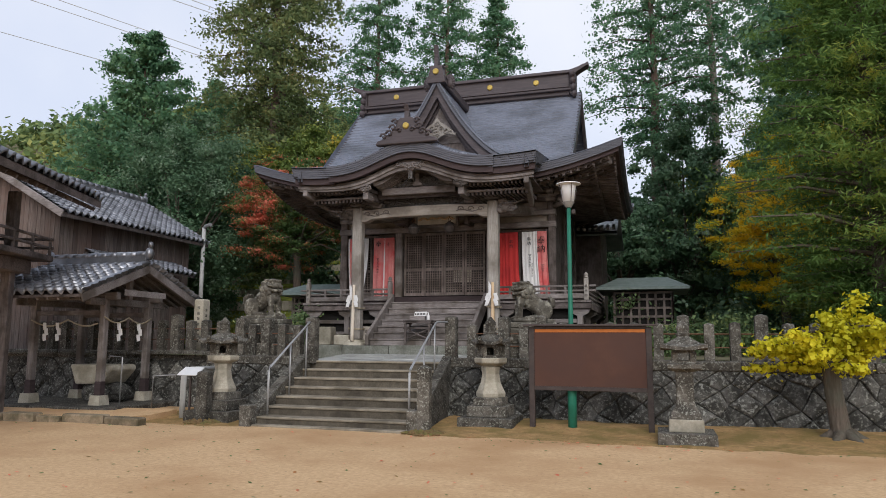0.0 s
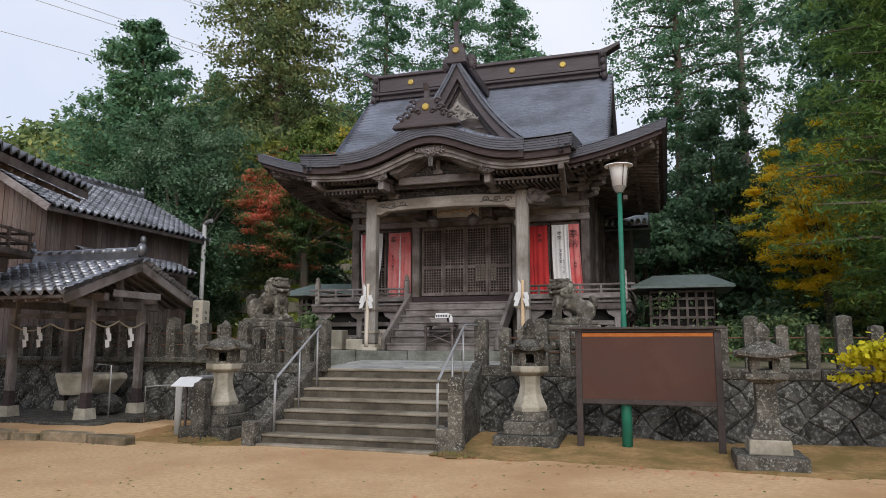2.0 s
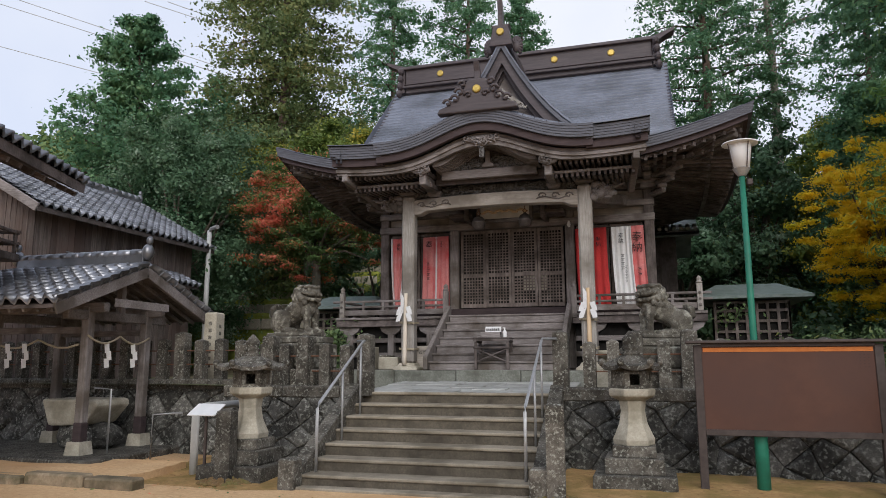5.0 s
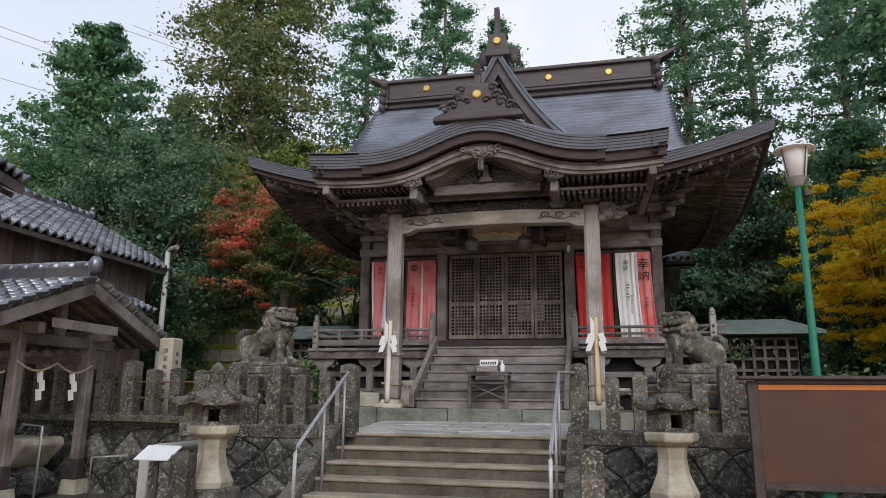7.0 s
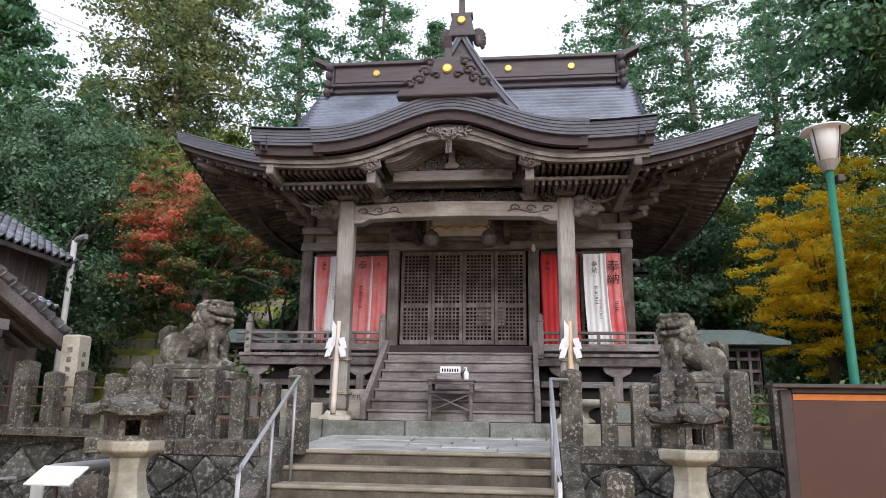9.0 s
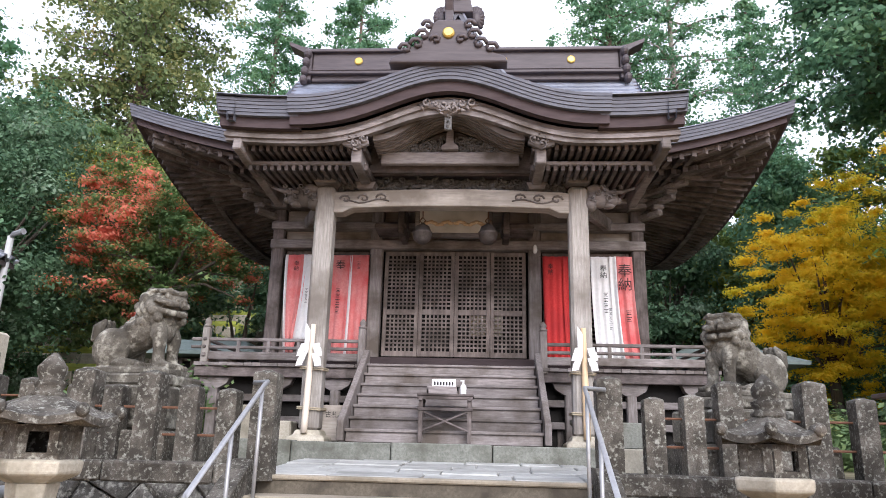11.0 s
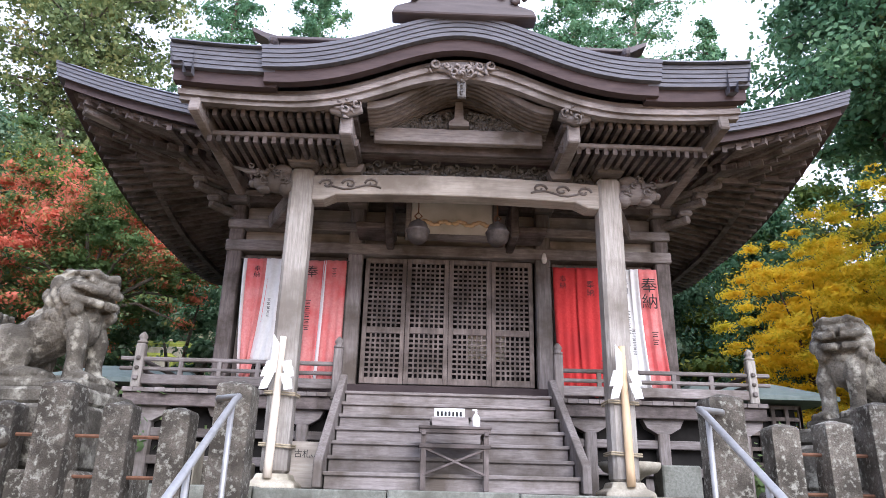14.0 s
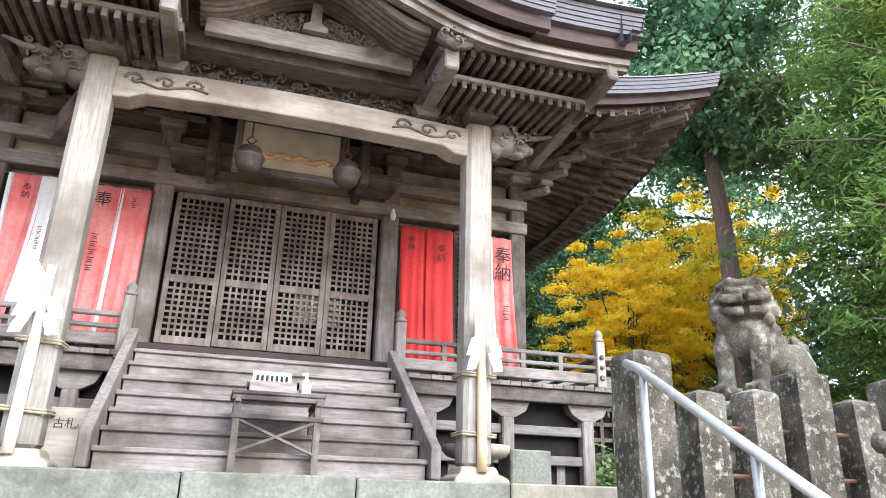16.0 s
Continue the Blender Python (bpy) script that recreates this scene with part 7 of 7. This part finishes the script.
def conifer(x, y, z, high, reach, label, material, seed, bare=0.2, count=26000, leaf=0.3, r=0.32, bark=None, taper=0.75, droop=0.25, slim=0.62, lean=0.0, limbs=70, tufts=7, flat=0.85):
    """A tall straight tree: whorls of drooping limbs that carry tufts."""
    rng = np.random.default_rng(seed)
    t = thing("conifer_tree", (x, y, z), label, "tree", "tall trees behind the hall")
    s = Shape()
    s.path([(x + lean * k / 8 + 0.06 * math.sin(k * 1.7 + seed), y, z - 0.3 + (high + 0.3) * k / 8) for k in range(9)], [r * (1.25 if k == 0 else 1 - 0.9 * k / 8) for k in range(9)], 12)
    part("trunk", s, bark or M_REDBARK, t, smooth=True)
    limbs = int(limbs * 1.6)
    limb, pts = Shape(), []
    per = max(1, count // (limbs * tufts))
    for i in range(limbs):
        f = bare + (1 - bare) * (i + rng.uniform(-0.5, 0.5)) / limbs
        f = min(max(f, bare), 0.985)
        g = (f - bare) / (1 - bare)
        shape_ = min(1.0, 0.5 + g * 2.5) * (1 - g) ** taper
        L = max(0.35, reach * shape_ * rng.uniform(0.55, 1.2))
        a = i * 2.39996 + rng.uniform(-0.4, 0.4)
        base = np.array([x + lean * f, y, z + high * f])
        d = np.array([math.cos(a), math.sin(a), 0.0])
        end = base + d * L + np.array([0, 0, 0.12 * L - droop * L])
        limb.path([tuple(base), tuple(base + d * L * 0.5 + np.array([0, 0, 0.1 * L - droop * 0.3 * L])), tuple(end)], [0.03 + 0.012 * L, 0.02 + 0.006 * L, 0.01], 5)
        for k in range(tufts):
            u = 0.2 + 0.85 * (k + rng.uniform(0, 1)) / tufts
            c = base + d * L * u + np.array([0, 0, 0.12 * L * u - droop * L * u * u])
            c = c + np.cross(d, [0, 0, 1]) * rng.normal() * 0.16 * L * u
            w = (0.115 * L + 0.13) * rng.uniform(0.5, 1.5)
            pts.append(cluster(c, w, flat, per, rng))
    part("branchwork", limb, bark or M_BARK, t, kind="stuff")
    leaf_part("crown", np.concatenate(pts), leaf, material, t, rng, slim, 0.4)
    return t


def broadleaf(x, y, z, trunk, centre, radii, label, material, seed, clumps=90, count=30000, leaf=0.2, r=0.22, bark=None, layered=0.45, limbs=24, slim=0.55, name="broadleaf_tree", fill=0.55, wide=0.17):
    """A spreading tree: forking limbs, leaf clumps at their ends, gaps between."""
    rng = np.random.default_rng(seed)
    t = thing(name, (x, y, z), label, "tree")
    s = Shape()
    fork = Vector((x, y, z + trunk))
    s.path([(x, y, z - 0.3), (x + 0.05, y, z + trunk * 0.5), fork, fork.lerp(Vector(centre), 0.6)], [r * 1.35, r, r * 0.85, r * 0.3], 12)
    part("trunk", s, bark or M_BARK, t, smooth=True)
    d = rng.normal(size=(clumps, 3))
    d /= np.linalg.norm(d, axis=1)[:, None]
    rad = rng.uniform(fill, 1.0, clumps)[:, None]
    wob = np.array([1 + 0.28 * noise.noise(Vector(v * 1.7) + Vector((seed, 0, 0))) for v in d])[:, None]
    c = np.array(centre) + d * rad * wob * np.array(radii)
    limb = Shape()
    for k in range(min(limbs, clumps)):
        m = fork.lerp(Vector(c[k]), 0.5) + Vector((0, 0, 0.12 * radii[2]))
        limb.path([fork, m, tuple(c[k])], [r * 0.42, r * 0.22, 0.015], 6)
    part("branchwork", limb, bark or M_BARK, t, kind="stuff")
    per = max(1, count // clumps)
    w = wide * (radii[0] + radii[1]) / 2
    pts = np.concatenate([cluster(ci, w * rng.uniform(0.6, 1.25), layered, per, rng) for ci in c])
    leaf_part("crown", pts, leaf, material, t, rng, slim, 0.5)
    return t


TB = TOP
# behind the hall, from the west to the east
conifer(-14.2, 21, 2, 28, 5.4, "broad dark cypress with browning sprays", G_CYPRESS, 1, 0.1, 84000, 0.2, 0.45, taper=0.35, limbs=110, tufts=10)
conifer(-11.6, 30, 3, 29, 4.6, "tall thin cedar with see-through crown", G_CEDAR, 2, 0.22, 33000, 0.2, 0.33, taper=0.55, limbs=54, tufts=6)
conifer(-7.2, 32, 3, 28, 4.8, "tall cedar with dark drooping limbs", G_CEDAR, 3, 0.22, 36000, 0.2, 0.33, taper=0.5, limbs=54, tufts=6)
conifer(-4.0, 34, 3, 24, 4.6, "tall cedar with dark drooping limbs", G_CEDAR, 4, 0.2, 36000, 0.2, 0.33, taper=0.6, limbs=54, tufts=6)
conifer(-18.5, 15.5, TB, 16.2, 4.8, "broad pale cedar with an open pointed crown", G_CEDAR, 5, 0.12, 60000, 0.2, 0.26, taper=0.5, droop=-0.1, limbs=60, tufts=9, flat=0.6)
conifer(-21.0, 25, 2, 17, 5.0, "slender cedar with an open pointed crown", G_CEDAR, 6, 0.12, 36000, 0.2, 0.3, taper=0.6, limbs=54, tufts=6)
conifer(-31.0, 27, 2, 15, 4.0, "slender cedar with an open pointed crown", G_CYPRESS, 16, 0.12, 20000, 0.22, 0.3, taper=0.6, limbs=50, tufts=6)
conifer(6.6, 26, 3, 26, 4.3, "tall cedar with a straight reddish trunk", G_CEDAR, 7, 0.36, 30000, 0.19, 0.34, taper=0.55, limbs=56, tufts=7)
conifer(9.7, 26.3, 3, 28, 4.2, "tall cedar with a bare lower trunk and open crown", G_CEDAR, 8, 0.42, 20000, 0.18, 0.3, M_PALETRUNK, taper=0.55, limbs=38, tufts=6, flat=0.5)
conifer(13.4, 14.5, TB, 22, 4.4, "tall dark cedar with a grey leaning trunk", G_CEDAR, 9, 0.46, 52000, 0.2, 0.36, lean=-1.4, taper=0.55, limbs=74, tufts=8)
conifer(18.5, 21, 2, 24, 4.8, "tall dark cedar at the edge of the wood", G_CEDAR, 10, 0.2, 36000, 0.2, 0.4, limbs=60)
conifer(15.0, 30, 3, 25, 4.0, "tall cedar at the back of the wood", G_CEDAR, 11, 0.3, 20000, 0.2, 0.35, limbs=54)
conifer(20.5, 9, 1.4, 21, 5.2, "tall dark cedar at the edge of the wood", G_CEDAR, 12, 0.12, 45000, 0.19, 0.42, limbs=70)
broadleaf(-14.4, 13.5, TB, 2.2, (-14.3, 13.5, 7.0), (3.7, 3.2, 4.9), "dense evergreen tree with small pale-backed leaves", G_BROAD, 21, 130, 80000, 0.14, 0.3, layered=0.75, fill=0.65)
broadleaf(-17.8, 18, TB, 3, (-18.3, 18, 8.6), (4.5, 3.5, 5.2), "evergreen tree on the slope", G_BROAD, 22, 90, 44000, 0.2, 0.3, layered=0.7)
broadleaf(-8.6, 14, TB, 4.4, (-8.7, 13.8, 7.4), (3.5, 2.6, 2.7), "maple with red and orange autumn leaves", G_MAPLE, 23, 230, 80000, 0.11, 0.18, layered=0.4, name="maple_tree", fill=0.3, wide=0.1)
broadleaf(-11.5, 19, 2, 5, (-11.2, 19, 10.4), (4.0, 3.0, 2.6), "tree with turning yellow-green leaves", G_TURNING, 24, 70, 40000, 0.17, 0.25)
broadleaf(-7.5, 17.5, TB, 2, (-7.0, 17.5, 4.5), (3.5, 2.5, 3.2), "dark evergreen tree behind the maple", G_BROAD, 25, 60, 30000, 0.18, 0.25, layered=0.6)
broadleaf(11.2, 17.2, TB, 2.4, (11.2, 17.0, 6.5), (2.7, 2.6, 3.9), "maple with bright yellow autumn leaves", G_YELLOW, 26, 300, 110000, 0.1, 0.18, layered=0.42, name="maple_tree", fill=0.25, wide=0.1)
broadleaf(16.0, 18, TB, 3.4, (15.6, 18, 8.5), (3.6, 3.0, 3.8), "maple with orange and yellow leaves", G_YELLOW, 27, 220, 60000, 0.12, 0.2, layered=0.42, name="maple_tree", fill=0.3, wide=0.1)
broadleaf(13.0, 11, TB, 1.2, (12.8, 11.2, 3.2), (2.3, 2.3, 1.5), "low tree with yellow-green leaves", G_TURNING, 28, 60, 44000, 0.11, 0.16, layered=0.3)
broadleaf(16.8, 11.8, TB, 6.0, (15.2, 11.8, 13.0), (4.4, 3.6, 3.6), "old broadleaf tree with heavy crooked limbs", G_SHRUB, 29, 60, 30000, 0.16, 0.5, limbs=30, fill=0.7)
conifer(11.8, 6.9, TB, 12.0, 3.9, "spreading yew-like tree with yellowing tips", G_YEW, 30, 0.08, 120000, 0.17, 0.24, M_BARK, taper=0.45, droop=0.1, slim=0.2, limbs=100, tufts=10, flat=0.5)
conifer(15.0, 4.6, TB, 11.5, 3.4, "dense dark green conifer at the fence", G_CYPRESS, 31, 0.06, 60000, 0.18, 0.22, M_BARK, taper=0.5, droop=0.12, slim=0.25, limbs=90, tufts=8)
broadleaf(-5.6, 26, 2, 3, (-5.6, 26, 7), (4, 3, 4), "dark evergreen tree behind the hall", G_BROAD, 33, 60, 20000, 0.3, 0.25)
for x, y, high, k in ((7.9, 23.5, 12.5, 38), (10.2, 29, 12.0, 39), (13.2, 27, 12.0, 40), (17.0, 24, 15.0, 41)):
    broadleaf(x, y, TB, 2.5, (x, y, TB + high * 0.55), (3.0, 2.4, high * 0.5), "leafy tree filling the wood behind the hall", G_BROAD if k == 38 else G_TURNING, k, 110, 36000, 0.22, 0.22, layered=0.7, fill=0.4)
conifer(12.6, 22.5, 2, 11.5, 3.6, "dark cedar with a dense crown behind the yellow maple", G_CEDAR, 44, 0.08, 52000, 0.18, 0.3, taper=0.45, limbs=80, tufts=8)
conifer(14.2, 8.8, TB, 18, 4.2, "dark tall conifer behind the fence", G_YEW, 45, 0.1, 80000, 0.2, 0.3, M_BARK, taper=0.45, droop=0.15, slim=0.25, limbs=90, tufts=9)
broadleaf(4.8, 22, 2, 2, (4.2, 22, 5.0), (3.0, 2.5, 3.0), "dark evergreen tree behind the hall", G_BROAD, 34, 60, 22000, 0.26, 0.25)

broadleaf(11.5, 24, 2, 3, (12.2, 24, 5.5), (3.2, 3, 3.4), "green tree at the back of the wood", G_TURNING, 35, 70, 30000, 0.24, 0.25)
broadleaf(7.6, 31, 3, 4, (7.6, 31, 7.0), (4.5, 3, 4.0), "dark evergreen tree at the back of the wood", G_BROAD, 36, 70, 24000, 0.3, 0.25)
broadleaf(15.5, 25, 2, 3, (15.5, 25, 8), (4.2, 3, 5.0), "green tree at the back of the wood", G_SHRUB, 37, 70, 26000, 0.26, 0.25)

for k, (x, high, mat) in enumerate(((3.0, 10, G_BROAD), (8.6, 12, G_BROAD), (13.6, 13, G_TURNING), (18.6, 15, G_BROAD), (23.5, 14, G_BROAD))):
    broadleaf(x, 39, 4, 4, (x, 39, 3 + high / 2), (4.2, 2.6, high / 2), "dense evergreen tree on the slope behind the shrine", mat, 60 + k, 80, 22000, 0.4, 0.25, layered=0.7)

# the small yellow ginkgo before the wall
gk = thing("ginkgo_tree", (9.5, 1.15, 0), "cut-back ginkgo with a stout trunk and bright yellow leaves", "tree")
s = Shape()
s.path([(9.5, 1.15, -0.2), (9.47, 1.15, 0.25), (9.4, 1.17, 0.9), (9.36, 1.15, 1.5), (9.45, 1.1, 2.0)], [0.28, 0.17, 0.15, 0.14, 0.11], 14)
for k in range(6):
    a = k * 1.05
    s.path([(9.5, 1.15, 0.2), (9.5 + math.cos(a) * 0.3, 1.15 + math.sin(a) * 0.3, 0.05), (9.5 + math.cos(a) * 0.6, 1.15 + math.sin(a) * 0.55, -0.06)], [0.14, 0.09, 0.04], 8)
part("trunk", s, M_BARK, gk, smooth=True)
rng = np.random.default_rng(77)
limb, pts = Shape(), []
for k in range(26):
    a = rng.uniform(0, 6.28)
    L = rng.uniform(0.4, 1.5)
    b = np.array([9.42, 1.12, rng.uniform(1.2, 2.0)])
    e = b + np.array([math.cos(a) * L, math.sin(a) * L * 0.8, rng.uniform(-0.45, 0.6)])
    limb.path([tuple(b), tuple((b + e) / 2 + np.array([0, 0, 0.12])), tuple(e)], [0.035, 0.022, 0.008], 5)
    for j in range(7):
        c = b + (e - b) * (0.25 + 0.78 * j / 6)
        pts.append(cluster(c, rng.uniform(0.07, 0.17), 0.7, 60, rng))
part("branchwork", limb, M_BARK, gk, kind="stuff")
leaf_part("crown", np.concatenate(pts), 0.085, G_GINKGO, gk, rng, 0.95, 0.4)

# wooded hill and the thicket that closes the view
s = Shape()
def hill_z(x, y):
    r = max(0.0, (y - 30) / 34)
    side = min(1.0, max(0.0, (-x - 2) / 34))
    side = side * side * (3 - 2 * side)
    return 1.0 + (7.0 + 23 * side) * min(1.0, r) + bumpy(x, y, 1.6, 0.06) * min(1, r)
hx = [-170 + 6 * i for i in range(58)]
hy = [30 + 4 * j for j in range(30)]
s.sheet([[(x, y, hill_z(x, y)) for x in hx] for y in hy])
alone("hillside", s, M_EARTH, "steep wooded hillside rising beyond the shrine", "hill", kind="structure", smooth=True)
rng = np.random.default_rng(5)
c = np.stack([rng.uniform(-150, 60, 1500), rng.uniform(34, 72, 1500), np.zeros(1500)], 1)
c[:, 2] = [hill_z(a, b) + 1.2 for a, b in c[:, :2]]
pts = np.concatenate([cluster(ci, rng.uniform(0.9, 1.9), 0.8, 56, rng) for ci in c])
ob = new("hill_woods", leaf_mesh("hill_woods", pts, 1.0, G_HILL, rng, 0.6, 0.6))
tagged(ob, "mixed green and yellow-green woods on the hillside", "woods", kind="stuff")
c = []
for k in range(560):
    u = rng.uniform(0, 1)
    if k < 190:
        c.append((-24 + 46 * u, rng.uniform(25, 33), rng.uniform(1.5, 9)))
    elif k < 430:
        c.append((rng.uniform(15.5, 21), 2.9 + 26 * u, rng.uniform(1.2, 8.5)))
    elif k < 520:
        c.append((-23 + 8.5 * u, rng.uniform(11.5, 21), rng.uniform(1.4, 6)))
    else:
        c.append((4 + 12 * u, rng.uniform(19, 24), rng.uniform(1.4, 3.4)))
pts = np.concatenate([cluster(np.array(ci), 0.85, 0.9, 130, rng) for ci in c])
ob = new("thicket", leaf_mesh("thicket", pts, 0.34, G_BROAD, rng, 0.5, 0.5))
tagged(ob, "dark evergreen thicket at the back of the terrace", "thicket", kind="stuff")
c = [(rng.uniform(-6.5, -4.6), rng.uniform(6.5, 12), 1.5 + abs(rng.normal()) * 0.5) for k in range(40)] + [(rng.uniform(5.0, 12), rng.uniform(7.0, 14), 1.5 + abs(rng.normal()) * 0.45) for k in range(80)]
pts = np.concatenate([cluster(np.array(ci), 0.4, 0.7, 240, rng) for ci in c])
ob = new("low_shrubs", leaf_mesh("low_shrubs", pts, 0.13, G_SHRUB, rng, 0.5, 0.5))
tagged(ob, "low green shrubs and ferns round the hall", "shrubs", kind="stuff")

# mossy terraces of the burial slope seen between the trees
ms = thing("moss_terrace", (-12, 19, 2), "sunlit yellow-green mossy terraces with low stone edges", "slope", kind="structure")
for k in range(5):
    s = Shape()
    s.box(-16.5, -9.0, 16.5 + 1.6 * k, 18.3 + 1.6 * k, 1.0, 3.9 + 0.75 * k, 0.12)
    part("terrace_step", s, M_MOSS, ms)
    for j in range(9):
        s = Shape()
        s.box(-16.4 + 0.82 * j, -15.62 + 0.82 * j, 16.38 + 1.6 * k, 16.52 + 1.6 * k, 3.2 + 0.75 * k, 3.65 + 0.75 * k + jit(j, k, 1, 0.06), 0.04)
        part("edge_stone", s, M_PALE, ms)

# fallen leaves and grit on the yard
rng = np.random.default_rng(9)
n = 2600
px, py = rng.uniform(-10, 13, n), np.where(rng.uniform(0, 1, n) < 0.6, rng.uniform(-0.8, 1.9, n), rng.uniform(-14, 1, n))
keep = (np.abs(px) > 2.0) | (py < -0.7)
pts = np.stack([px, py, np.array([ground_z(a, b) + 0.012 for a, b in zip(px, py)])], 1)[keep]
ob = new("fallen_leaves", leaf_mesh("fallen_leaves", pts, 0.06, G_MAPLE, rng, 0.6, 6.0))
tagged(ob, "scattered brown fallen leaves on the sandy yard", "leaf litter", kind="stuff")
